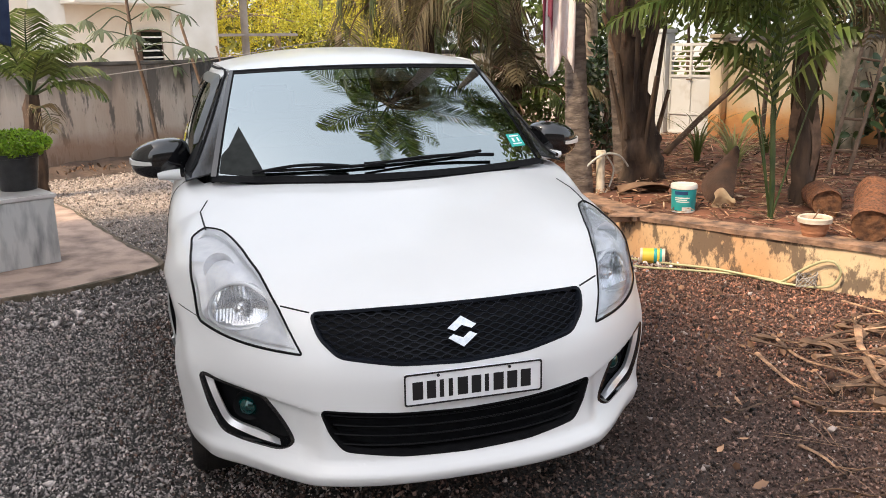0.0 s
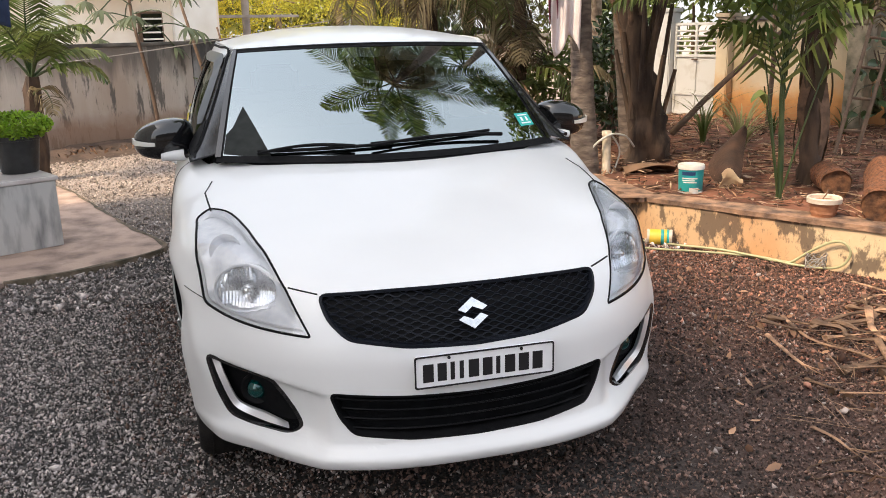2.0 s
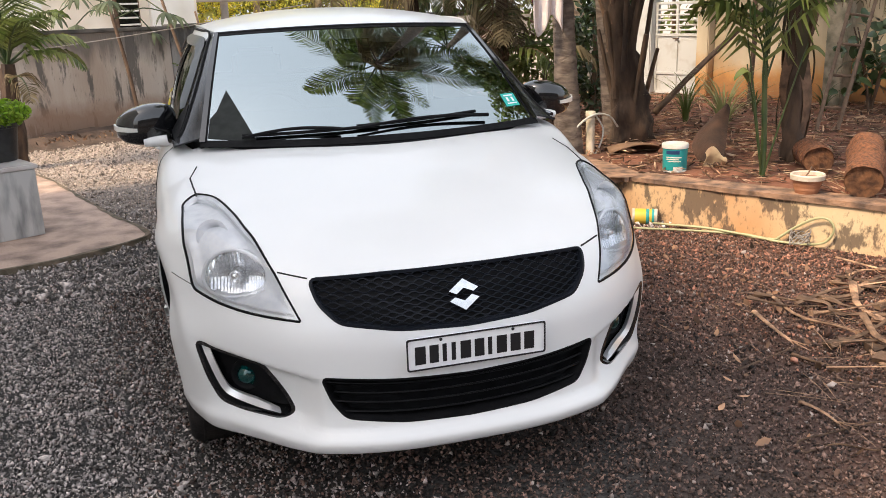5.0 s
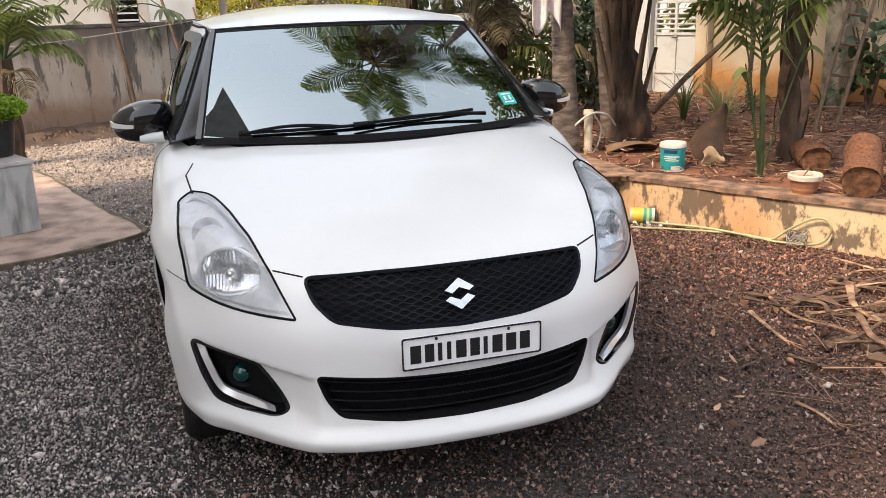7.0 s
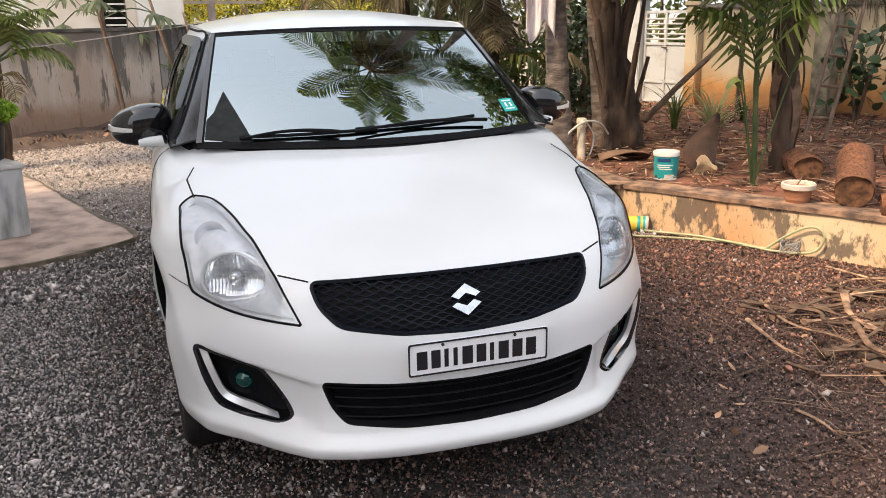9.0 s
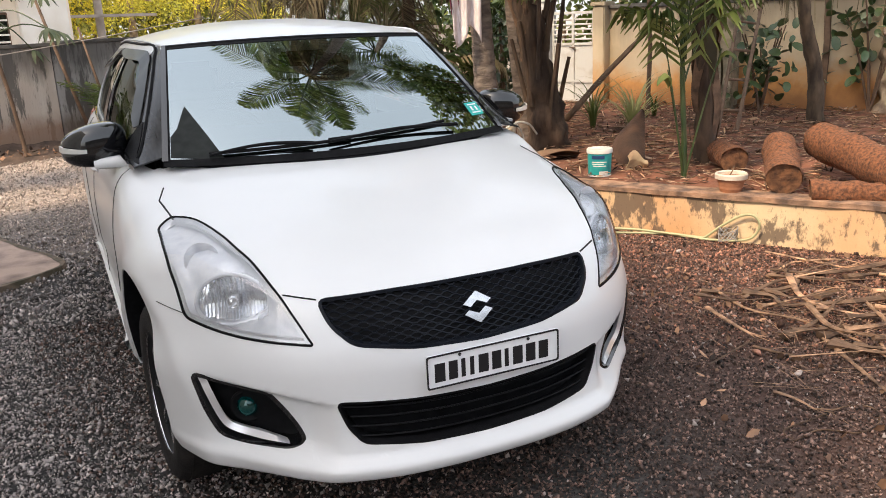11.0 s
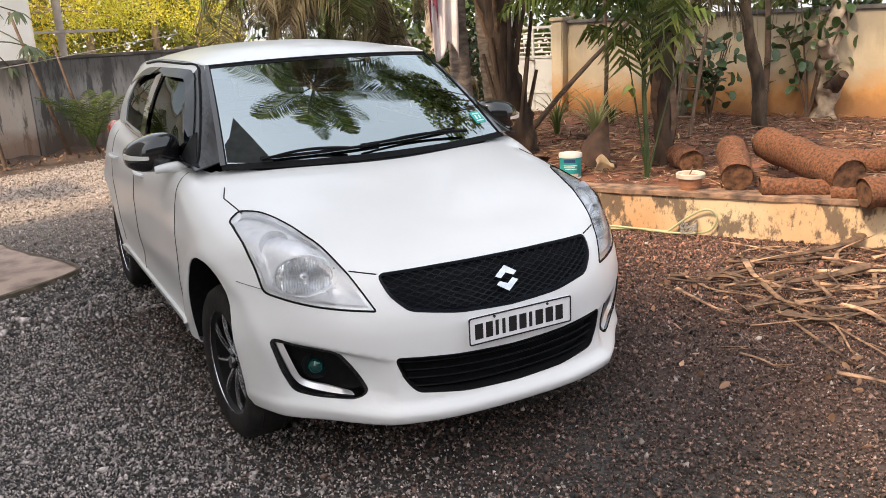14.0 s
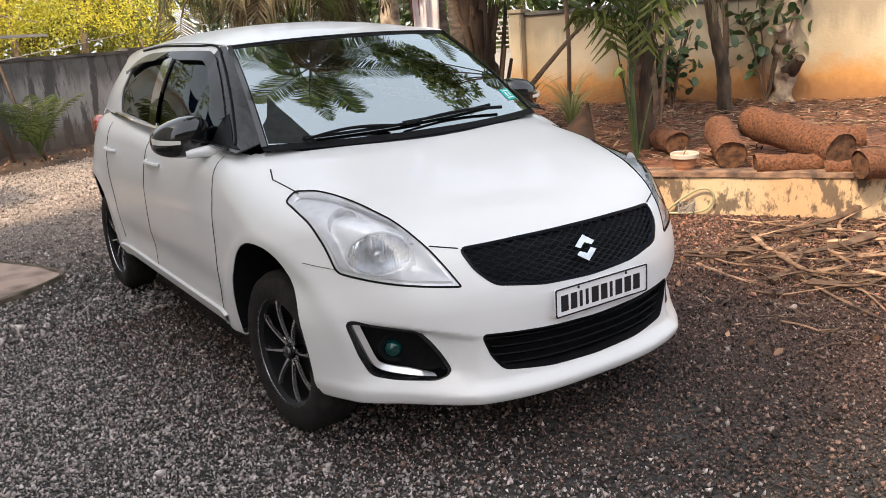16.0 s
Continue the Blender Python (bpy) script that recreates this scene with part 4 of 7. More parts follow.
# ---- materials of the yard ----
def ground_mat():
    """Dark gravel that turns to red earth beside the ledge and to pale dust far down the drive."""
    m = mat("gravel_ground", (.013, .0125, .0125), .9, 0, (.075, .066, .062), 70, 1.0, 95)
    n, l = m.node_tree.nodes, m.node_tree.links
    b = n["Principled BSDF"]
    base = b.inputs["Base Color"].links[0].from_socket
    geo = n.new("ShaderNodeNewGeometry")
    sep = n.new("ShaderNodeSeparateXYZ")
    l.new(geo.outputs["Position"], sep.inputs["Vector"])
    ns = n.new("ShaderNodeTexNoise")
    ns.inputs["Scale"].default_value, ns.inputs["Detail"].default_value = 1.3, 8
    l.new(geo.outputs["Position"], ns.inputs["Vector"])

    def lin(a, bb, c, noise_gain):
        """a * x + b * y + c, roughened by noise."""
        m1 = n.new("ShaderNodeMath"); m1.operation = "MULTIPLY"; m1.inputs[1].default_value = a
        l.new(sep.outputs["X"], m1.inputs[0])
        m2 = n.new("ShaderNodeMath"); m2.operation = "MULTIPLY_ADD"; m2.inputs[1].default_value = bb
        l.new(sep.outputs["Y"], m2.inputs[0]); l.new(m1.outputs[0], m2.inputs[2])
        m3 = n.new("ShaderNodeMath"); m3.operation = "MULTIPLY_ADD"; m3.inputs[1].default_value = noise_gain
        l.new(ns.outputs["Fac"], m3.inputs[0]); l.new(m2.outputs[0], m3.inputs[2])
        m4 = n.new("ShaderNodeMath"); m4.operation = "ADD"; m4.use_clamp = True; m4.inputs[1].default_value = c
        l.new(m3.outputs[0], m4.inputs[0])
        return m4.outputs[0]
    red = lin(.62, .20, -.95, 1.5)
    dust = lin(-.13, .21, -1.22, .9)
    for fac, col in ((red, (.10, .050, .036)), (dust, (.42, .35, .305))):
        mx = n.new("ShaderNodeMix"); mx.data_type = "RGBA"
        mx.inputs["B"].default_value = (*col, 1)
        l.new(fac, mx.inputs["Factor"]); l.new(base, mx.inputs["A"])
        base = mx.outputs["Result"]
    l.new(base, b.inputs["Base Color"])
    return m


def stained(name, col, col2, dark, scale, level, stretch=(1, 1, .8)):
    """Plaster in two tints with sharp-edged dark mildew patches of two sizes."""
    m = mat(name, col, .92, 0, col2, 1.4, .5, 30, stretch=stretch)
    n, l = m.node_tree.nodes, m.node_tree.links
    b = n["Principled BSDF"]
    base = b.inputs["Base Color"].links[0].from_socket
    mp = next(k for k in n if k.type == "MAPPING")
    for sc, lv, wd, amount in ((scale, level, .05, .85), (scale * 5, level + .06, .08, .6)):
        t = n.new("ShaderNodeTexNoise")
        t.inputs["Scale"].default_value, t.inputs["Detail"].default_value, t.inputs["Roughness"].default_value = sc, 12, .68
        l.new(mp.outputs["Vector"], t.inputs["Vector"])
        r = n.new("ShaderNodeMapRange")
        r.inputs["From Min"].default_value, r.inputs["From Max"].default_value, r.inputs["To Max"].default_value = lv, lv + wd, amount
        l.new(t.outputs["Fac"], r.inputs["Value"])
        mx = n.new("ShaderNodeMix")
        mx.data_type = "RGBA"
        mx.inputs["B"].default_value = (*dark, 1)
        l.new(r.outputs["Result"], mx.inputs["Factor"])
        l.new(base, mx.inputs["A"])
        base = mx.outputs["Result"]
    l.new(base, b.inputs["Base Color"])
    return m


def washed(name, col, col2, low, level):
    """Limewash that gives way to ochre splash stains towards its foot, with a ragged edge."""
    m = mat(name, col, .9, 0, col2, 1.8, .35, 30)
    n, l = m.node_tree.nodes, m.node_tree.links
    b = n["Principled BSDF"]
    base = b.inputs["Base Color"].links[0].from_socket
    geo = n.new("ShaderNodeNewGeometry")
    sep = n.new("ShaderNodeSeparateXYZ")
    l.new(geo.outputs["Position"], sep.inputs["Vector"])
    for sc, gain, lv, colr, amount in ((2.2, .75, level, low, .95), (7.0, .6, level - .22, (.30, .14, .06), .8)):
        t = n.new("ShaderNodeTexNoise")
        t.inputs["Scale"].default_value, t.inputs["Detail"].default_value, t.inputs["Roughness"].default_value = sc, 10, .65
        l.new(geo.outputs["Position"], t.inputs["Vector"])
        a = n.new("ShaderNodeMath")
        a.operation = "MULTIPLY_ADD"
        a.inputs[1].default_value = -gain
        l.new(t.outputs["Fac"], a.inputs[0])
        l.new(sep.outputs["Z"], a.inputs[2])
        r = n.new("ShaderNodeMapRange")
        r.inputs["From Min"].default_value, r.inputs["From Max"].default_value = lv - gain * .5 + .16, lv - gain * .5 - .10
        r.inputs["To Max"].default_value = amount
        l.new(a.outputs[0], r.inputs["Value"])
        mx = n.new("ShaderNodeMix")
        mx.data_type = "RGBA"
        mx.inputs["B"].default_value = (*colr, 1)
        l.new(r.outputs["Result"], mx.inputs["Factor"])
        l.new(base, mx.inputs["A"])
        base = mx.outputs["Result"]
    l.new(base, b.inputs["Base Color"])
    return m


def weather(m, foot, drip, top):
    """Ragged earth splash along a wall's foot and dark runs down from its coping."""
    n, l = m.node_tree.nodes, m.node_tree.links
    b = n["Principled BSDF"]
    base = b.inputs["Base Color"].links[0].from_socket
    geo, sep = n.new("ShaderNodeNewGeometry"), n.new("ShaderNodeSeparateXYZ")
    l.new(geo.outputs["Position"], sep.inputs["Vector"])
    for col, z0, z1, gain, stretch, amount in ((foot, .52, .28, .55, (2.2, 2.2, 2.2), .8), (drip, top - .42, top - .16, -.75, (6, 6, .5), .75)):
        mp = n.new("ShaderNodeMapping")
        mp.inputs["Scale"].default_value = stretch
        l.new(geo.outputs["Position"], mp.inputs["Vector"])
        t = n.new("ShaderNodeTexNoise")
        t.inputs["Scale"].default_value, t.inputs["Detail"].default_value, t.inputs["Roughness"].default_value = 1.0, 9, .65
        l.new(mp.outputs["Vector"], t.inputs["Vector"])
        a = n.new("ShaderNodeMath")
        a.operation = "MULTIPLY_ADD"
        a.inputs[1].default_value = -gain
        l.new(t.outputs["Fac"], a.inputs[0])
        l.new(sep.outputs["Z"], a.inputs[2])
        r = n.new("ShaderNodeMapRange")
        r.inputs["From Min"].default_value, r.inputs["From Max"].default_value, r.inputs["To Max"].default_value = z0 - gain * .5, z1 - gain * .5, amount
        l.new(a.outputs[0], r.inputs["Value"])
        mx = n.new("ShaderNodeMix")
        mx.data_type = "RGBA"
        mx.inputs["B"].default_value = (*col, 1)
        l.new(r.outputs["Result"], mx.inputs["Factor"])
        l.new(base, mx.inputs["A"])
        base = mx.outputs["Result"]
    l.new(base, b.inputs["Base Color"])
    return m


M_GROUND = ground_mat()
M_STONE = mat("gravel_stone", (.165, .144, .136), .5, 0, (.76, .66, .62), 60, .2, 200, per_island=.8, mix_lo=.38, mix_hi=.74)
M_STONE_RED = mat("laterite_chip", (.36, .17, .115), .9, 0, (.13, .07, .052), 30, .2, 200, per_island=.85)
# brown chips, darkened to carry the shadow before and beside the car
M_STONE_SHADED = mat("shaded_brown_chip", (.050, .034, .029), .8, 0, (.27, .168, .132), 60, .2, 200, per_island=.95, mix_lo=.38, mix_hi=.72)
M_STONE_DUST = mat("dusty_stone", (.29, .242, .214), .85, 0, (.47, .39, .34), 40, .2, 200, per_island=.6)
M_SOIL = mat("red_soil", (.25, .098, .055), .95, 0, (.085, .040, .027), 4.5, 1.0, 25)
M_LITTER = mat("dry_leaf", (.36, .21, .125), .85, 0, (.07, .036, .025), 4, per_island=.95)
M_LEDGE = stained("stained_plaster", (.64, .48, .30), (.56, .30, .14), (.095, .068, .052), 6.5, .51, (1, 1, .5))
M_LEDGETOP = mat("ledge_cap", (.37, .22, .14), .95, 0, (.10, .065, .05), 11, 1.0, 40)
M_CONC = stained("weathered_concrete", (.52, .49, .45), (.40, .33, .275), (.085, .082, .08), 3.4, .53, (1.5, 1.5, .28))
# darker copy of the stained concrete, with the right panels' shade in its colour
M_CONCSHADE = stained("shaded_concrete", (.37, .37, .37), (.25, .245, .245), (.06, .06, .06), 3.4, .50, (1.5, 1.5, .28))
M_COPING = mat("black_coping", (.07, .068, .065), .95, 0, (.16, .15, .14), 4, .5, 30)
M_CREAM = washed("cream_wall", (.60, .50, .355), (.47, .375, .25), (.54, .265, .08), .66)
weather(M_CONC, (.26, .16, .11), (.10, .095, .09), 1.3)
weather(M_CREAM, (.34, .165, .07), (.30, .25, .18), 1.43)
weather(M_CONCSHADE, (.13, .10, .08), (.06, .06, .06), 1.3)
M_WHITEMETAL = mat("old_white_enamel", (.50, .50, .485), .5, 0, (.34, .30, .25), 5, .2, 40, mix_lo=.55, mix_hi=.8)
M_APRON = mat("worn_red_concrete", (.50, .36, .29), .8, 0, (.20, .14, .115), 5, .9, 40, mix_lo=.42, mix_hi=.72)
M_MOSS = mat("moss_edge", (.075, .065, .042), .95, 0, (.20, .15, .11), 14, .8, 60)
M_MARBLE = mat("grey_veined_marble", (.60, .60, .585), .25, 0, (.24, .245, .25), 5.0, 0, mix_lo=.44, mix_hi=.72, stretch=(3, 1, .6))
M_MARBLETOP = mat("pale_marble_top", (.72, .69, .67), .22, 0, (.60, .55, .53), 5)
M_BARK = mat("coconut_bark", (.22, .175, .145), .95, 0, (.085, .065, .055), 9, 1.0, 30, stretch=(1, 1, 3))
M_DARKBARK = mat("dark_fibre", (.030, .020, .015), .95, 0, (.10, .064, .043), 14, 1.0, 45, stretch=(1, 1, .25))
M_LOG = mat("log_bark", (.25, .098, .044), .95, 0, (.058, .027, .016), 60, 1.0, 60, mix_lo=.3, mix_hi=.7)
M_LOGEND = mat("log_end", (.055, .026, .015), .95, 0, (.19, .088, .042), 20, .8, 60)
M_PALE = mat("pale_bark", (.52, .42, .31), .9, 0, (.14, .10, .075), 7, 1.0, 20)
M_DRY = mat("dry_petiole", (.42, .25, .15), .9, 0, (.10, .06, .04), 14, 1.0, 70, per_object=.7)
M_DRYDARK = mat("dark_petiole", (.060, .035, .022), .85, 0, (.18, .108, .066), 12, .5, 40)
M_FROND = mat("palm_leaflet", (.055, .095, .022), .42, 0, (.13, .155, .045), 4, per_island=.6)
M_FRONDY = mat("young_palm_leaflet", (.085, .145, .033), .4, 0, (.21, .235, .08), 3, per_island=.5)
M_FRONDDRY = mat("dry_palm_leaflet", (.27, .225, .135), .8, 0, (.11, .088, .05), 3, per_island=.6)
M_STRAP = mat("pale_strap_leaf", (.27, .31, .13), .5, 0, (.40, .40, .21), 4, per_island=.4)
M_STEMG = mat("green_stem", (.025, .052, .014), .5, 0, (.055, .07, .022), 8, .2, 60)
M_LEAFDARK = mat("dark_round_leaf", (.024, .052, .017), .35, 0, (.05, .075, .025), 5, per_island=.5)
M_LEAFG = mat("mid_green_leaf", (.11, .17, .045), .6, 0, (.22, .24, .08), 2, per_island=.6)
# lighter copy of the green leaf, with sunlight put into its colour
M_LEAFSUN = mat("sunlit_olive_leaf", (.21, .255, .06), .6, 0, (.42, .40, .12), 2, per_island=.6)
M_LEAFY = mat("yellow_leaf", (.92, .78, .09), .6, 0, (.66, .66, .12), .8, per_island=.35)
M_SHRUB = mat("bright_shrub_leaf", (.16, .30, .02), .5, 0, (.30, .42, .04), 20, per_island=.5)
M_PVC = mat("aged_pvc", (.74, .66, .54), .5, 0, (.42, .36, .27), 12, .2, 60)
M_HOSE = mat("pale_green_hose", (.42, .42, .24), .45, 0, (.34, .32, .18), 9)
M_TERRA = mat("terracotta", (.42, .19, .10), .8, 0, (.30, .14, .08), 10, .3, 60)
M_RIMW = mat("cream_plastic", (.68, .60, .50), .5, 0, (.50, .42, .33), 14)
M_TEALCAN = mat("teal_label", (.03, .36, .36), .4, 0, (.02, .28, .30), 10)
M_WHITECAN = mat("white_tub", (.72, .72, .70), .45, 0, (.55, .52, .47), 9)
M_NAVY = mat("navy_print", (.02, .05, .14), .4)
M_YELLOW = mat("yellow_reel", (.72, .50, .06), .45)
M_BLACKPOT = mat("black_nursery_pot", (.018, .018, .019), .5, 0, (.03, .03, .03), 20, .2, 80)
M_CLOTHW = mat("faded_white_cloth", (.82, .75, .75), .9, 0, (.66, .56, .56), 5, .4, 60)
M_CLOTHR = mat("maroon_cloth", (.16, .02, .05), .9, 0, (.22, .05, .08), 6, .4, 60)
M_BLUE = mat("navy_cloth", (.015, .028, .075), .85, 0, (.03, .05, .11), 6, .4, 60)
M_HOUSE = mat("beige_render", (.88, .83, .74), .9, 0, (.74, .66, .56), 1.5, .2, 20)
M_HOUSEW = mat("white_render", (.85, .85, .82), .9, 0, (.70, .68, .62), 1.5)
M_WIRE = mat("old_wire", (.30, .28, .26), .6)
M_POLE = mat("concrete_pole", (.42, .37, .33), .9, 0, (.30, .27, .25), 5)
M_DARKWOOD = mat("dark_pole_wood", (.10, .065, .045), .9, 0, (.17, .11, .075), 10, .5, 40)
for m_ in (M_LEAFSUN, M_STRAP, M_FROND, M_FRONDY, M_FRONDDRY, M_LEAFG, M_LEAFY, M_SHRUB):
    leaf_mat(m_)
rng = np.random.default_rng(7)


def fast_mesh(name, verts, faces, material, parent=None, smooth=False):
    """A big mesh from arrays: points (n, 3), faces (m, k)."""
    verts, faces = np.asarray(verts, np.float32), np.asarray(faces, np.int32)
    me = bpy.data.meshes.new(name)
    k = faces.shape[1]
    me.vertices.add(len(verts))
    me.vertices.foreach_set("co", verts.ravel())
    me.loops.add(faces.size)
    me.loops.foreach_set("vertex_index", faces.ravel())
    me.polygons.add(len(faces))
    me.polygons.foreach_set("loop_start", np.arange(0, faces.size, k, dtype=np.int32))
    me.polygons.foreach_set("loop_total", np.full(len(faces), k, np.int32))
    if smooth:
        me.polygons.foreach_set("use_smooth", np.ones(len(faces), bool))
    me.materials.append(material)
    me.update(calc_edges=True)
    ob = new(name, me)
    if parent is not None:
        ob.parent = parent
    return ob


def rand_rot(n):
    q = rng.normal(size=(n, 4))
    q /= np.linalg.norm(q, axis=1)[:, None]
    w, x, y, z = q.T
    return np.stack([np.stack([1 - 2 * (y * y + z * z), 2 * (x * y - z * w), 2 * (x * z + y * w)], 1),
                     np.stack([2 * (x * y + z * w), 1 - 2 * (x * x + z * z), 2 * (y * z - x * w)], 1),
                     np.stack([2 * (x * z - y * w), 2 * (y * z + x * w), 1 - 2 * (x * x + y * y)], 1)], 1)


def scatter(shape_v, shape_f, pos, size, rot):
    """Many copies of a small shape as one set of arrays. size: (n, 3) or (n, 1)."""
    v = np.einsum("nij,nkj->nki", rot, shape_v[None] * size[:, None, :]) + pos[:, None, :]
    f = shape_f[None] + (np.arange(len(pos)) * len(shape_v))[:, None, None]
    return v.reshape(-1, 3), f.reshape(-1, shape_f.shape[1])


OCTA_V = np.array([(1, 0, 0), (-.9, .1, .1), (0, 1, .1), (.1, -1, 0), (0, .1, .8), (0, 0, -.8)])
OCTA_F = np.array([(0, 2, 4), (2, 1, 4), (1, 3, 4), (3, 0, 4), (2, 0, 5), (1, 2, 5), (3, 1, 5), (0, 3, 5)])
CHIP_V = np.array([(1, 0, .1), (-.55, .85, 0), (-.5, -.9, -.1), (.1, .1, .85), (0, -.1, -.7)])
CHIP_F = np.array([(0, 1, 3), (1, 2, 3), (2, 0, 3), (1, 0, 4), (2, 1, 4), (0, 2, 4)])
LEAF_V = np.array([(-1, 0, 0), (-.35, .42, .06), (.45, .36, .05), (1, 0, -.08), (.45, -.36, .05), (-.35, -.42, .06)])
LEAF_F = np.array([(0, 1, 2, 3), (0, 3, 4, 5)])


def ledge_side(x, y):
    """Above zero beyond the ledge's face, on the planted bed."""
    a = (x - 2.10) * 2.135 + (y - 3.0) * 1.29
    b = (x - 2.03) if np.isscalar(x) else (x - 2.03)
    return np.where(y > 3.0, b, a / 2.494)


# ---- ground ----
n_g = 90
gx = np.concatenate([np.linspace(-400, -8, 8)[:-1], np.linspace(-8, 8, n_g), np.linspace(8, 400, 8)[1:]])
gy = np.concatenate([np.linspace(-400, -6, 8)[:-1], np.linspace(-6, 14, n_g), np.linspace(14, 400, 8)[1:]])
gv = np.array([(x, y, 0.006 * noise.noise(Vector((x * 2.2, y * 2.2, 0))) - .004 if abs(x) < 9 and -7 < y < 15 else 0.0) for x in gx for y in gy])
ny = len(gy)
gf = np.array([(i * ny + j, (i + 1) * ny + j, (i + 1) * ny + j + 1, i * ny + j + 1) for i in range(len(gx) - 1) for j in range(ny - 1)])
ground = fast_mesh("ground", gv, gf, M_GROUND, smooth=True)
tagged(ground, "dark gravel yard with patches of red earth", "ground", kind="structure")

# loose stones
def stones(name, n, x0, x1, y0, y1, size, material, keep, label):
    p = np.stack([rng.uniform(x0, x1, n), rng.uniform(y0, y1, n), np.zeros(n)], 1)
    p = p[keep(p[:, 0], p[:, 1])]
    n = len(p)
    sz = size * rng.lognormal(0, .38, n)[:, None] * rng.uniform(.6, 1.2, (n, 3)) * np.array([1, 1, .75])
    p[:, 2] = sz[:, 2] * rng.uniform(.05, 1.25, n)
    v, f = scatter(CHIP_V, CHIP_F, p, sz * 1.15, rand_rot(n))
    ob = fast_mesh(name, v, f, material)
    return tagged(ob, label, "gravel", kind="stuff")


def redness(x, y):
    return np.clip(.62 * x + .30 * y - 1.0, 0, 1) * .9


AP = [(-1.91, 3.20), (-1.47, 3.36), (-1.10, 3.64), (-1.02, 3.80), (-1.08, 4.02), (-1.29, 4.48), (-1.52, 5.10), (-1.77, 5.79), (-2.13, 6.65), (-2.9, 7.6), (-6, 8.4), (-6, 1.6), (-3.2, 2.75)]


def in_poly(poly, x, y):
    odd = np.zeros(len(x), bool)
    for (x0, y0), (x1, y1) in zip(poly, poly[1:] + poly[:1]):
        hit = ((y0 > y) != (y1 > y)) & (x < x0 + (y - y0) / ((y1 - y0) or 1e-9) * (x1 - x0))
        odd ^= hit
    return odd


clear = lambda x, y: (ledge_side(x, y) < -.02) & ~in_poly(AP, x, y) & ~((np.abs(x) < .6) & (y > .8) & (y < 3.3))  # noqa: E731
u_pick = lambda x: rng.uniform(0, 1, len(x))  # noqa: E731
stones("gravel", 150000, -2.6, .9, -1.9, 2.6, .0053, M_STONE, lambda x, y: clear(x, y) & (u_pick(x) < (y + 1.9) / .8) & (x + .25 * y < -.95 + 1.0 * u_pick(x)), "small dark angular gravel stones")
stones("gravel", 150000, -1.2, 3.2, -1.9, 2.6, .0054, M_STONE_SHADED, lambda x, y: clear(x, y) & (u_pick(x) < (y + 1.9) / .8) & (x + .25 * y > -.95 + 1.0 * u_pick(x)) & (u_pick(x) > .6 * redness(x, y)), "fine brown gravel chips with shadow darkened into their colour")
stones("gravel", 46000, -3.6, 2.6, 2.6, 6.2, .0105, M_STONE, lambda x, y: clear(x, y) & (u_pick(x) > (y - .25 * x - 2.9) / 2.6), "small dark angular gravel stones")
stones("gravel", 30000, -3.6, 2.2, 3.4, 6.2, .0080, M_STONE_DUST, lambda x, y: clear(x, y) & (u_pick(x) < (y - .25 * x - 2.9) / 2.6), "dusty grey gravel stones")
stones("gravel", 36000, -4.6, 2.4, 6.2, 10.5, .0092, M_STONE_DUST, lambda x, y: clear(x, y), "dusty grey gravel stones")
stones("gravel", 42000, .9, 3.4, -1.2, 3.6, .0066, M_STONE_RED, lambda x, y: clear(x, y) & (u_pick(x) < redness(x, y) * 1.1), "small red laterite chips")
stones("gravel", 22000, -3.5, 3.6, -5.4, -1.3, .0070, M_STONE, lambda x, y: clear(x, y) & (x + .25 * y < .3 + 1.2 * u_pick(x)), "small dark angular gravel stones")
stones("gravel", 12000, -.5, 4.4, -5.4, -1.3, .0070, M_STONE_SHADED, lambda x, y: clear(x, y) & (x + .25 * y > .3 + 1.2 * u_pick(x)), "fine brown gravel chips with shadow darkened into their colour")
stones("gravel", 9000, -3.5, -2.6, -1.3, 2.6, .0095, M_STONE, clear, "small dark angular gravel stones")
# pinkish chips, kept pale and thickened leftward to paint the brighter light there
pinkish = mat("pinkish_lit_chip", (.62, .50, .46), .7, 0, (.34, .26, .24), 40, .2, 200, per_island=.6)
stones("gravel", 30000, -3.4, -.9, -1.3, 3.4, .0056, pinkish, lambda x, y: clear(x, y) & (u_pick(x) < np.clip((-1.0 - x) / 1.6, 0, 1)), "pinkish gravel chips, pale and dense leftward for brighter light")
pale = mat("pale_chip", (.42, .36, .33), .8, 0, (.30, .24, .21), 3, per_island=.4)
stones("gravel", 3600, -2.6, 2.4, -1.3, 3.5, .0068, pale, clear, "scattered pale stone chips")
stones("gravel", 7500, -2.6, -.5, -1.3, 3.5, .0044, mat("light_grey_chip", (.60, .54, .51), .5, 0, (.40, .35, .33), 40, per_island=.45), clear, "scattered light grey stone chips")

# ---- concrete apron and marble plinth ----
bm = bmesh.new()
ap_line = [tuple(p)[:2] for p in smooth_path([(x, y, 0) for x, y in AP[:10]], 60)] + AP[10:]
slab(bm, ap_line, .030)
apron = mesh_object("apron", bm, M_APRON, smooth=False)
tagged(apron, "worn reddish concrete apron beside the drive", "pavement", kind="structure")
bm = bmesh.new()
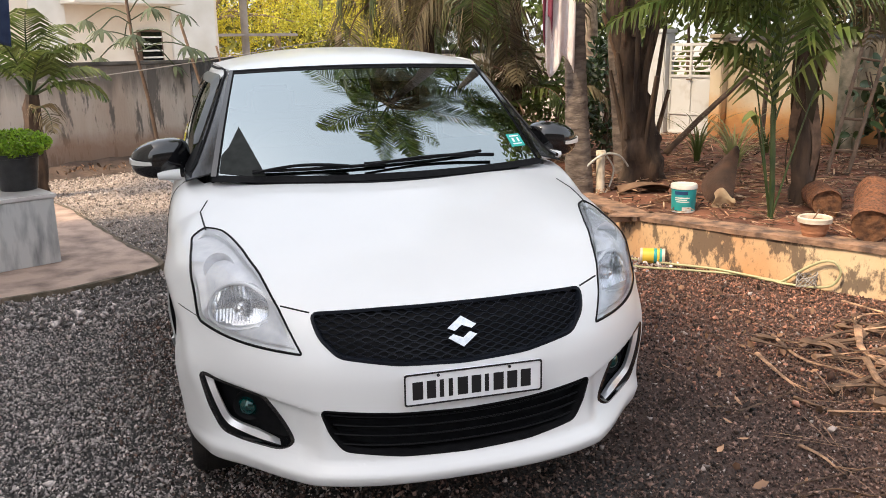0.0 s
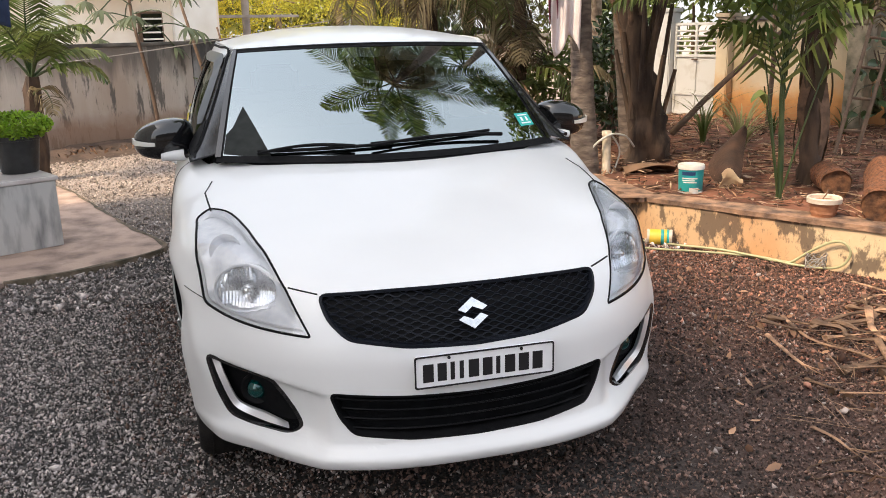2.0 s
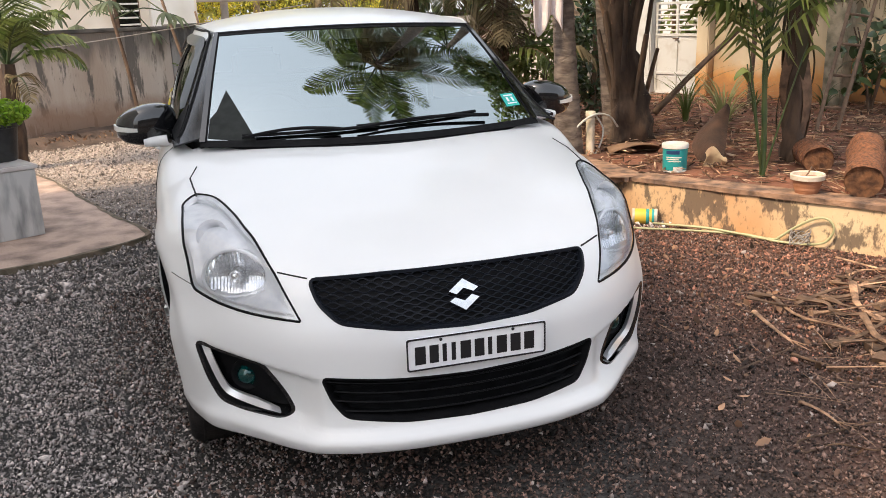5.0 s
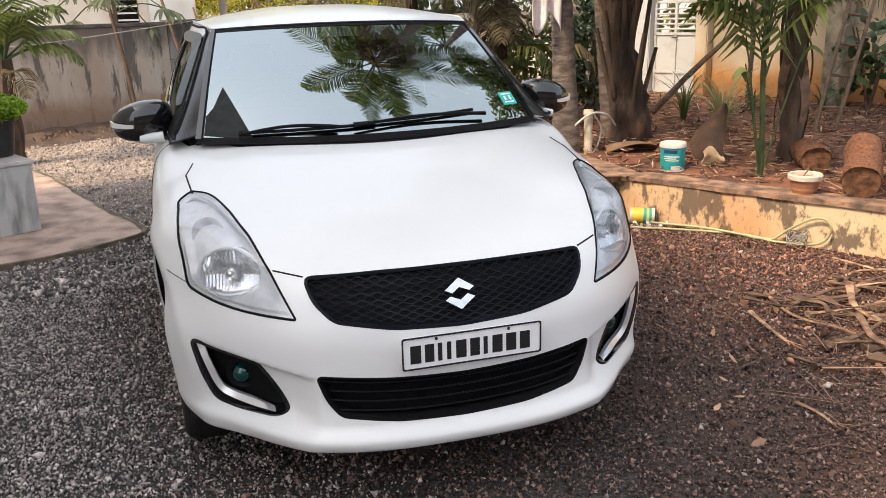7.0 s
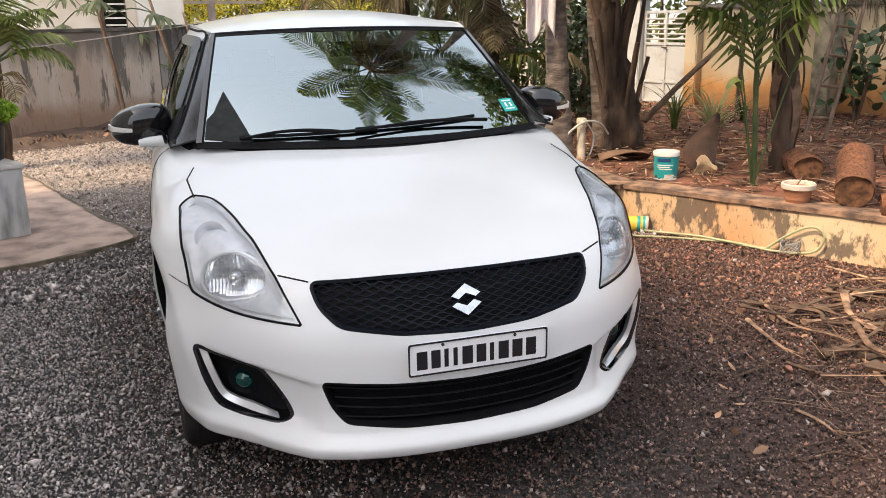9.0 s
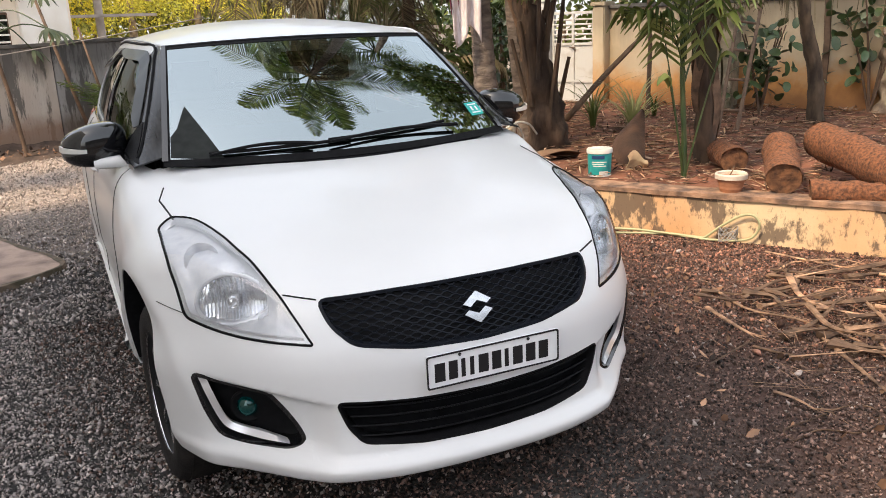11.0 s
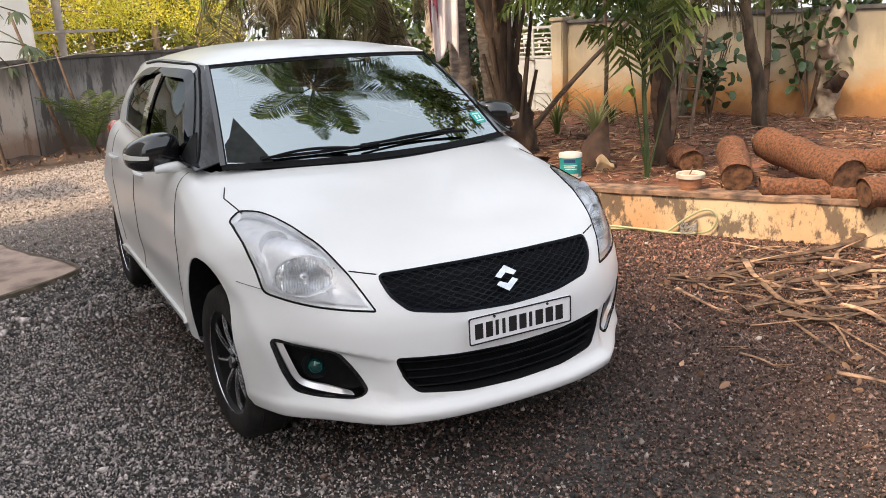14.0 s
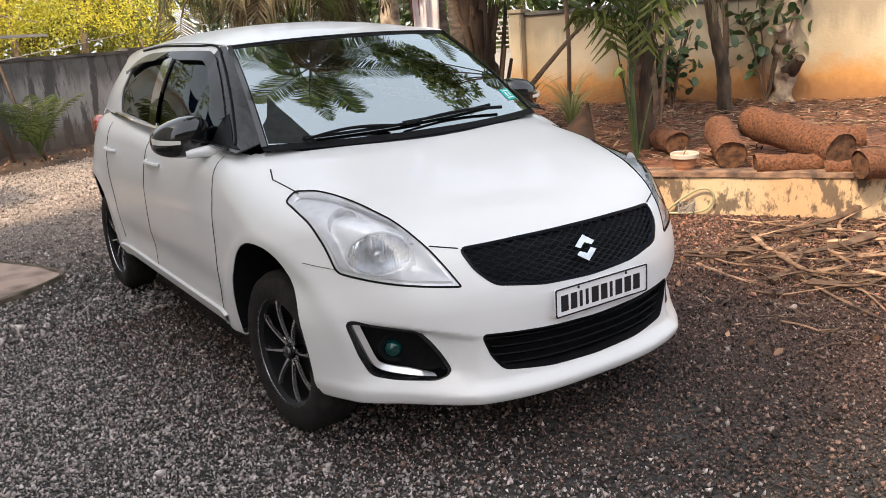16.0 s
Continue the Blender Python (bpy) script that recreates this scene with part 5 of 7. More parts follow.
for i in range(len(ap_line) - 4):
    (x0, y0), (x1, y1) = ap_line[i], ap_line[i + 1]
    d = Vector((x1 - x0, y1 - y0, 0)).normalized()
    nn = Vector((d.y, -d.x, 0))
    w0 = .028 + .035 * noise.noise(Vector((x0 * 4, y0 * 4, 0)))
    w1 = .028 + .035 * noise.noise(Vector((x1 * 4, y1 * 4, 0)))
    a, b = Vector((x0, y0, .034)), Vector((x1, y1, .034))
    vs = [bm.verts.new(q) for q in (a + nn * .012 - Vector((0, 0, .036)), b + nn * .012 - Vector((0, 0, .036)), b, a, b - nn * w1, a - nn * w0)]
    bm.faces.new((vs[0], vs[1], vs[2], vs[3]))
    bm.faces.new((vs[3], vs[2], vs[4], vs[5]))
bmesh.ops.remove_doubles(bm, verts=bm.verts, dist=.001)
part("moss_rim", bm, M_MOSS, apron, "damp mossy edge", smooth=False)

pd = Vector((.882, .471, 0))
pn = Vector((-.471, .882, 0))
plinth = thing("plinth", "low plinth clad in grey veined marble", "plinth")
P0 = Vector((-1.705, 4.085, .03))
pmx = Matrix((( -pd.x, pn.x, 0, P0.x), (-pd.y, pn.y, 0, P0.y), (0, 0, 1, P0.z), (0, 0, 0, 1)))
for name, size, at_, mt in (("front_slab", (1.6, .02, .45), (.8, .01, .225), M_MARBLE), ("side_slab", (.02, .56, .45), (.01, .30, .225), M_MARBLE), ("core", (1.56, .54, .44), (.80, .30, .22), M_CONC)):
    bm = bmesh.new()
    box(bm, size, pmx @ Matrix.Translation(at_), .003 if name != "core" else 0)
    part(name, bm, mt, plinth, smooth=False)
bm = bmesh.new()
box(bm, (1.64, .62, .03), pmx @ Matrix.Translation((.80, .30, .467)), .006)
part("top_slab", bm, M_MARBLETOP, plinth, "pale polished marble top", smooth=False)


def leaf_cloud(centre, radii, n, size, flat=0.0, hollow=.35):
    d = rng.normal(size=(n, 3))
    d /= np.linalg.norm(d, axis=1)[:, None]
    r = (hollow + (1 - hollow) * rng.uniform(0, 1, n)) ** .6
    return np.asarray(centre) + d * r[:, None] * np.asarray(radii), size * rng.uniform(.6, 1.3, (n, 1)) * np.ones((n, 3))


def leaves_part(name, pos, size, material, parent, label=""):
    v, f = scatter(LEAF_V, LEAF_F, pos, size, rand_rot(len(pos)))
    ob = fast_mesh(name, v, f, material, parent)
    if label:
        tagged(ob, label)
    return ob


# potted shrubs on the plinth
def potted_shrub(x, y, z):
    ob = thing("potted_shrub", "bright green clipped shrub in black nursery pot", "plant", at=(x, y, z))
    pot = part("pot", lathe(bmesh.new(), [(.0005, 0), (.115, 0), (.12, .006), (.150, .225), (.162, .228), (.164, .255), (.152, .256), (.146, .22), (.0005, .215)], 36), M_BLACKPOT, ob)
    part("soil", lathe(bmesh.new(), [(.0005, .222), (.145, .220)], 24), M_SOIL, pot)
    p, sz = leaf_cloud((0, 0, .32), (.25, .25, .10), 2600, .017, hollow=.55)
    p[:, 2] = np.maximum(p[:, 2], .235)
    leaves_part("foliage", p, sz, M_SHRUB, ob, "dense tiny bright green leaves")
    return ob


shrub = potted_shrub(-1.965, 4.36, .512)

# navy cloth hanging at the porch
def cloth(name, label, material, top_a, top_b, drop, folds=5, depth=.03, nu=36, nv=24, ragged=.04):
    a, b = Vector(top_a), Vector(top_b)
    nn = (b - a).cross(Vector((0, 0, 1))).normalized()
    bm = bmesh.new()
    grid(bm, lambda u, v: a.lerp(b, u * (1 - .10 * v) + .05 * v) + nn * (depth * math.sin(u * folds * 2 * math.pi + 1.5 * v) * (.3 + .7 * v)) + Vector((0, 0, -drop * v * (1 + ragged * math.sin(7 * u)))), nu, nv)
    ob = mesh_object(name, thicken(bm, .003), material)
    return tagged(ob, label, "cloth")


rack = thing("clothes_stand", "thin steel post with hanging rail on the plinth", "stand")
bm = bmesh.new()
tube(bm, [(-2.66, 4.50, .50), (-2.66, 4.50, 2.16)], .022, 10)
part("post", bm, M_POLE, rack)
bm = bmesh.new()
tube(bm, [(-2.66, 4.50, 2.15), (-2.3, 4.48, 2.14), (-1.84, 4.42, 2.125)], .012, 8)
part("rail", bm, M_POLE, rack)
cloth("hanging_cloth", "navy blue cloth hanging over the plinth", M_BLUE, (-2.55, 4.495, 2.14), (-1.86, 4.42, 2.12), .62, 3, .03)


# ---- back wall ----
WD = Vector((1, .55, 0)).normalized()
WN = Vector((WD.y, -WD.x, 0))


def along(k, off=0.0, z=0.0):
    """A place k metres along the back wall, off metres in front of it."""
    p = Vector((-2.0, 9.3, 0)) + WD * k + WN * off
    return Vector((p.x, p.y, z))


bm = bmesh.new()
rot = Matrix.Rotation(math.atan2(WD.y, WD.x), 4, "Z")
segs = [(-9, -4.4, 1.26), (-4.4, -1.4, 1.28), (-1.4, 1.35, 1.28), (1.35, 3.9, 1.30), (3.9, 8.5, 1.33)]
wall_back = None
for k0, k1, h in segs:
    b2 = bmesh.new()
    box(b2, (k1 - k0 - .012, .16, h), Matrix.Translation(along((k0 + k1) / 2, -.08, h / 2)) @ rot, .006)
    if wall_back is None:
        wall_back = tagged(mesh_object("wall_back", b2, M_CONC, smooth=False), "tall weathered grey concrete boundary wall", "wall", kind="structure")
    else:
        part("wall_panel", b2, M_CONC if k0 < 1 else M_CONCSHADE, wall_back, smooth=False)
    b3 = bmesh.new()
    box(b3, (k1 - k0, .20, .045), Matrix.Translation(along((k0 + k1) / 2, -.08, h + .024)) @ rot, .008)
    part("coping", b3, M_COPING, wall_back, "black mildewed coping", smooth=False)
bm.free()
# dark debris and soil along the wall's foot
bm = bmesh.new()
grid(bm, lambda u, v: along(-8 + 16 * u, .02 + .62 * v, .13 * (1 - v) ** 1.3 * (1 + .6 * noise.noise(Vector((u * 40, v * 3, 0)))) + .004), 120, 8)
tagged(mesh_object("soil_bank", bm, mat("dark_soil", (.06, .042, .034), .95, 0, (.12, .08, .06), 6, .8, 30)), "dark soil bank along the wall foot", "soil", kind="structure")
n = 900
k_ = rng.uniform(-6, 7, n)
pp = np.array([along(a, .1 + .55 * b, .06 + .05 * c) for a, b, c in zip(k_, rng.uniform(0, 1, n), rng.uniform(0, 1, n))])
v, f = scatter(LEAF_V, LEAF_F, pp, .030 * rng.uniform(.5, 1.4, (n, 1)) * np.ones((n, 3)), rand_rot(n))
tagged(fast_mesh("leaf_litter", v, f, M_LITTER), "dry brown leaf litter", "leaves", kind="stuff")


# plain wall out of view, added and sized to keep sun off the car
bm = bmesh.new()
box(bm, (.2, 7.0, 6.9), Matrix.Translation((-3.7, 1.5, 3.45)), .01)
tagged(mesh_object("wall_left_unseen", bm, M_HOUSE, smooth=False), "tall unseen beige wall added to shade the car and yard", "wall", kind="structure")


# unseen wall behind the camera, added to darken the ground under the bumper
bm = bmesh.new()
box(bm, (11.0, .18, 2.4), Matrix.Translation((1.8, -5.6, 1.2)), .01)
tagged(mesh_object("wall_front_unseen", bm, M_CONC, smooth=False), "unseen concrete wall added to cut low light on the bumper's ground", "wall", kind="structure")

# ---- ledge and planted bed ----
LP = [(2.02, 9.0), (2.02, 4.6), (2.06, 3.05), (2.12, 2.93), (2.46, 2.36), (2.93, 1.60), (3.40, .84), (4.2, -.48), (5.2, -2.1)]
LP = [tuple(p)[:2] for p in LP]
ledge = None
bm = bmesh.new()
hl, wl = .272, .16
rows = []
for i, (x, y) in enumerate(LP):
    a = Vector((*LP[max(i - 1, 0)], 0))
    b = Vector((*LP[min(i + 1, len(LP) - 1)], 0))
    d = (b - a).normalized()
    nn = Vector((-d.y, d.x, 0))
    p = Vector((x, y, 0))
    rows.append([bm.verts.new(q) for q in (p, p + Vector((0, 0, hl)), p + nn * wl + Vector((0, 0, hl)), p + nn * wl)])
for a, b in zip(rows, rows[1:]):
    for k in range(3):
        bm.faces.new((a[k], b[k], b[k + 1], a[k + 1]))
bmesh.ops.recalc_face_normals(bm, faces=bm.faces)
bmesh.ops.subdivide_edges(bm, edges=[e for e in bm.edges if e.calc_length() > .2], cuts=12, use_grid_fill=True)
ledge = tagged(mesh_object("wall_ledge", bm, M_LEDGE, smooth=False), "low stained ochre plaster retaining wall", "wall", kind="structure")
bm = bmesh.new()
rows = []
dl = [tuple(p)[:2] for p in smooth_path([(x, y, 0) for x, y in LP], 90)]
for i, (x, y) in enumerate(dl):
    a = Vector((*dl[max(i - 1, 0)], 0))
    b = Vector((*dl[min(i + 1, len(dl) - 1)], 0))
    d = (b - a).normalized()
    nn = Vector((-d.y, d.x, 0))
    p = Vector((x, y, 0))
    w = .012 + .012 * noise.noise(Vector((x * 5, y * 5, 0)))
    h2 = .022 + .006 * noise.noise(Vector((x * 6, y * 6, 3)))
    rows.append([bm.verts.new(q) for q in (p - nn * w + Vector((0, 0, hl - .008)), p - nn * w + Vector((0, 0, hl + h2)), p + nn * (wl + .01) + Vector((0, 0, hl + h2 + .004)), p + nn * (wl + .02) + Vector((0, 0, hl - .02)))])
for a, b in zip(rows, rows[1:]):
    for k in range(3):
        bm.faces.new((a[k], b[k], b[k + 1], a[k + 1]))
bmesh.ops.recalc_face_normals(bm, faces=bm.faces)
part("ledge_cap", bm, M_LEDGETOP, ledge, "crumbling red-brown cap", smooth=False)


def bed_z(x, y):
    d = float(ledge_side(x, y))
    return .262 + .03 * min(1, max(0, d) / .6) + .025 * noise.noise(Vector((x * 1.7, y * 1.7, 1))) + .012 * noise.noise(Vector((x * 7, y * 7, 2)))


bx, by = np.linspace(2.0, 12.5, 100), np.linspace(-3.0, 13.0, 130)
bv = np.array([(x, y, bed_z(x, y)) for x in bx for y in by])
side = ledge_side(bv[:, 0], bv[:, 1]).reshape(len(bx), len(by))
bf = [(i * len(by) + j, (i + 1) * len(by) + j, (i + 1) * len(by) + j + 1, i * len(by) + j + 1)
      for i in range(len(bx) - 1) for j in range(len(by) - 1) if side[i:i + 2, j:j + 2].min() > .05]
bed = fast_mesh("soil_bed", bv, np.array(bf), M_SOIL, smooth=True)
tagged(bed, "raised bed of red soil behind the ledge", "soil", kind="structure")


def litter(name, n, x0, x1, y0, y1, size, material, label, lift=.01):
    p = np.stack([rng.uniform(x0, x1, n), rng.uniform(y0, y1, n), np.zeros(n)], 1)
    p = p[ledge_side(p[:, 0], p[:, 1]) > .15]
    p[:, 2] = [bed_z(x, y) + lift * (1 + rng.uniform(0, 1)) for x, y in p[:, :2]]
    n = len(p)
    ang = rng.uniform(0, 2 * math.pi, n)
    tilt = rand_rot(n)
    rz = np.zeros((n, 3, 3))
    rz[:, 0, 0], rz[:, 0, 1], rz[:, 1, 0], rz[:, 1, 1], rz[:, 2, 2] = np.cos(ang), -np.sin(ang), np.sin(ang), np.cos(ang), 1
    rot_ = np.where((rng.uniform(0, 1, n) < .25)[:, None, None], tilt, rz)
    v, f = scatter(LEAF_V, LEAF_F, p, size * rng.uniform(.5, 1.5, (n, 1)) * np.array([1.25, .6, 1.2]), rot_)
    return tagged(fast_mesh(name, v, f, material), label, "leaves", kind="stuff")


litter("leaf_litter", 13000, 2.1, 8.0, -1, 9, .024, M_LITTER, "dry brown leaf litter over the bed")
litter("leaf_litter", 3600, 2.1, 8.0, -1, 9, .030, mat("pale_dry_leaf", (.42, .30, .20), .85, 0, (.30, .18, .12), 5, per_island=.5), "pale dry leaf litter over the bed", .02)


def twigs(n, x0, x1, y0, y1, material, label, length=.10):
    """Dry twigs and leaf ribs lying over the bed."""
    p = np.stack([rng.uniform(x0, x1, n), rng.uniform(y0, y1, n), np.zeros(n)], 1)
    p = p[ledge_side(p[:, 0], p[:, 1]) > .2]
    p[:, 2] = [bed_z(x, y) + .012 + .03 * rng.uniform() for x, y in p[:, :2]]
    n = len(p)
    w, tl = rng.uniform(0, 2 * math.pi, n), rng.normal(0, .12, n)
    rm = np.zeros((n, 3, 3))
    rm[:, 0, 0], rm[:, 1, 0], rm[:, 2, 0] = np.cos(w) * np.cos(tl), np.sin(w) * np.cos(tl), np.sin(tl)
    rm[:, 0, 1], rm[:, 1, 1] = -np.sin(w), np.cos(w)
    rm[:, 0, 2], rm[:, 1, 2], rm[:, 2, 2] = -np.cos(w) * np.sin(tl), -np.sin(w) * np.sin(tl), np.cos(tl)
    ln = length * rng.lognormal(0, .5, (n, 1))
    th = rng.uniform(.003, .008, (n, 1))
    v, f = scatter(OCTA_V, OCTA_F, p, np.concatenate([ln, th, th], 1), rm)
    return tagged(fast_mesh("dry_twigs", v, f, material), label, "twigs", kind="stuff")


twigs(2600, 2.1, 7.5, -.5, 8.5, M_DRYDARK, "dark dry twigs strewn over the bed")
twigs(1700, 2.1, 7.5, -.5, 8.5, mat("pale_twig", (.46, .32, .22), .9, 0, (.26, .16, .10), 9, per_island=.5), "pale dry twigs strewn over the bed", .08)


# ---- compound wall with gate on the far side ----
RD = Vector((1.93, -3.99, 0)).normalized()
RN = Vector((-RD.y, RD.x, 0))
RN = RN if RN.dot(Vector((-1, -1, 0))) > 0 else -RN


def rwall(k, off=0.0, z=0.0):
    p = Vector((5.02, 7.59, 0)) + RD * k + RN * off
    return Vector((p.x, p.y, z))


rrot = Matrix.Rotation(math.atan2(RD.y, RD.x), 4, "Z")
bm = bmesh.new()
box(bm, (9.2, .16, 1.16), Matrix.Translation(rwall(.80 + 4.6, -.10, .27 + .58)) @ rrot, .006)
wall_right = tagged(mesh_object("wall_right", bm, M_CREAM, smooth=False), "cream plastered boundary wall stained ochre below", "wall", kind="structure")
bm = bmesh.new()
box(bm, (9.2, .22, .05), Matrix.Translation(rwall(5.4, -.10, 1.455)) @ rrot, .008)
part("coping", bm, M_COPING, wall_right, smooth=False)
bm = bmesh.new()
box(bm, (6.0, .16, 1.05), Matrix.Translation(rwall(-3.35, -.10, .27 + .52)) @ rrot, .006)
tagged(mesh_object("wall_rear", bm, M_CONC, smooth=False), "weathered wall beyond the gate", "wall", kind="structure")
for k, w, h, mt, lab in ((-.12, .24, 1.30, M_WHITEMETAL, "whitewashed square gate post"), (.72, .16, 1.22, M_CREAM, "cream square gate post"), (2.35, .20, 1.12, mat("lichen_post", (.34, .29, .22), .95, 0, (.14, .13, .09), 8, .6, 40), "lichen-covered old concrete post")):
    bm = bmesh.new()
    box(bm, (w, .22, h), Matrix.Translation(rwall(k, .0 if k < 2 else .16, .25 + h / 2)) @ rrot, .012)
    box(bm, (w + .04, .26, .05), Matrix.Translation(rwall(k, .0 if k < 2 else .16, .25 + h + .022)) @ rrot, .008)
    tagged(mesh_object("gate_post", bm, mt, smooth=False), lab, "post", group="posts")
gate = thing("metal_gate", "old white sheet metal gate with barred top", "gate")
for k in (.02, .31, .60):
    bm = bmesh.new()
    box(bm, (.035, .03, 1.12), Matrix.Translation(rwall(k, .0, .30 + .56)) @ rrot, .004)
    part("upright", bm, M_WHITEMETAL, gate, smooth=False)
for z in (.32, .56, 1.02, 1.40):
    bm = bmesh.new()
    box(bm, (.60, .03, .035), Matrix.Translation(rwall(.31, .0, z)) @ rrot, .004)
    part("cross_rail", bm, M_WHITEMETAL, gate, smooth=False)
for k in (.165, .455):
    bm = bmesh.new()
    box(bm, (.26, .008, .70), Matrix.Translation(rwall(k, -.004, .67)) @ rrot)
    part("sheet_panel", bm, M_WHITEMETAL, gate, smooth=False)
for z in (1.08, 1.14, 1.20, 1.26, 1.32):
    bm = bmesh.new()
    tube(bm, [rwall(.03, 0, z), rwall(.59, 0, z)], .011, 6)
    part("bar", bm, M_WHITEMETAL, gate)
bm = bmesh.new()
tube(bm, [rwall(.27, .03, .98), rwall(.35, .03, .98)], .009, 6)
part("bolt", bm, M_DARKWOOD, gate)


# ---- palms and trees ----
def frond_arrays(base, heading, length, rise, droop, n=34, leaf_len=.32, leaf_w=.022, hang=.35, twist=0.0, gap_low=.18):
    """One palm frond: its midrib points and leaflets. heading in degrees, rise: its first slope."""
    h = radians(heading)
    out = np.array([math.cos(h), math.sin(h), 0])
    sidev = np.array([-math.sin(h), math.cos(h), 0])
    ribs = []
    p = np.array(base, float)
    slope = radians(rise)
    m = 26
    for i in range(m):
        ribs.append(p.copy())
        p = p + (out * math.cos(slope) + np.array([0, 0, 1]) * math.sin(slope)) * length / (m - 1)
        slope -= radians(droop) / (m - 1) * (1.6 * i / m + .35)
    ribs = np.array(ribs)
    vs, fs = [], []
    for i in range(n):
        t = gap_low + (1 - gap_low) * i / (n - 1)
        fi = t * (m - 1)
        a = int(min(fi, m - 2))
        c = ribs[a] + (ribs[a + 1] - ribs[a]) * (fi - a)
        tang = ribs[a + 1] - ribs[a]
        tang /= np.linalg.norm(tang)
        ll = leaf_len * (math.sin(math.pi * (.18 + .80 * t)) ** .6) * rng.uniform(.85, 1.1)
        for sgn in (-1, 1):
            d0 = sidev * sgn * .82 + tang * .55
            d0 = d0 / np.linalg.norm(d0) + np.array([0, 0, .12 - .1 * t]) + rng.normal(0, .05, 3)
            d1 = d0 + np.array([0, 0, -hang * 1.6]) + rng.normal(0, .05, 3)
            d1 /= np.linalg.norm(d1)
            d0 /= np.linalg.norm(d0)
            wv = np.cross(d0, sidev * sgn)
            wv = tang * .8 + np.array([0, 0, .3])
            wv /= np.linalg.norm(wv)
            k = len(vs)
            q0, q1, q2 = c, c + d0 * ll * .5, c + d0 * ll * .5 + d1 * ll * .5
            vs += [q0 - wv * leaf_w * .3, q0 + wv * leaf_w * .3, q1 + wv * leaf_w * .5, q1 - wv * leaf_w * .5, q2 + wv * leaf_w * .08, q2 - wv * leaf_w * .08]
            fs += [(k, k + 1, k + 2, k + 3), (k + 3, k + 2, k + 4, k + 5)]
    return ribs, np.array(vs), np.array(fs)


def add_frond(parent, material, rib_mat, rib_r=.012, name="frond", label="", **kw):
    ribs, v, f = frond_arrays(**kw)
    ob = tagged(fast_mesh(name, v, f, material, parent), label, kind="stuff")
    bm = bmesh.new()
    tube(bm, [tuple(p) for p in ribs[::2]], [rib_r * (1 - .85 * i / 12) for i in range(13)], 5)
    part("midrib", bm, rib_mat, ob)
    return ob


# coconut palm: the trunk stands in the bed, its crown hangs high over the car
coco = thing("coconut_palm", "tall coconut palm with ringed grey trunk", "tree")
bm = bmesh.new()
tr = smooth_path([(2.16, 4.0, .20), (2.12, 4.0, .9), (2.07, 3.98, 1.8), (1.95, 3.85, 3.6), (1.75, 3.65, 5.4), (1.55, 3.45, 6.8)], 120)
tube(bm, tr, [(.115 - .03 * min(1, k / 30) - .0001 * k) * (1 + (.05 if k % 3 == 0 else 0)) for k in range(120)], 18, wobble=.06)
part("trunk", bm, M_BARK, coco, "grey ringed trunk", angle=80)
for k in range(16):
    add_frond(coco, M_FROND, M_STEMG, .028, base=(1.55, 3.45, 6.8), heading=k * 137.5, length=rng.uniform(2.0, 2.7), rise=[62, 38, 14, -10, -30][k % 5], droop=rng.uniform(55, 95), n=46, leaf_len=.62, leaf_w=.040, hang=.55)
for k in range(7):
    add_frond(coco, M_FRONDDRY, M_DRYDARK, .026, base=(1.55, 3.45, 6.75), heading=k * 51 + 20, length=1.3, rise=-48, droop=35, n=34, leaf_len=.45, leaf_w=.035, hang=.9, label="withered hanging frond")

# a second palm and a leafy tree behind it, seen in the glass
palm2 = thing("coconut_palm", "coconut palm leaning over the yard", "tree")
bm = bmesh.new()
tube(bm, smooth_path([(2.95, 4.75, .25), (2.85, 4.8, 2.2), (3.15, 4.85, 4.6), (3.6, 4.9, 6.9)], 60), [.10 - .0007 * k for k in range(60)], 14, wobble=.06)
part("trunk", bm, M_BARK, palm2, angle=80)
for k in range(12):
    add_frond(palm2, M_FROND, M_STEMG, .026, base=(3.6, 4.9, 6.9), heading=k * 137.5 + 40, length=rng.uniform(2.2, 2.8), rise=[55, 30, 5, -22][k % 4], droop=rng.uniform(55, 90), n=42, leaf_len=.60, leaf_w=.040, hang=.55)


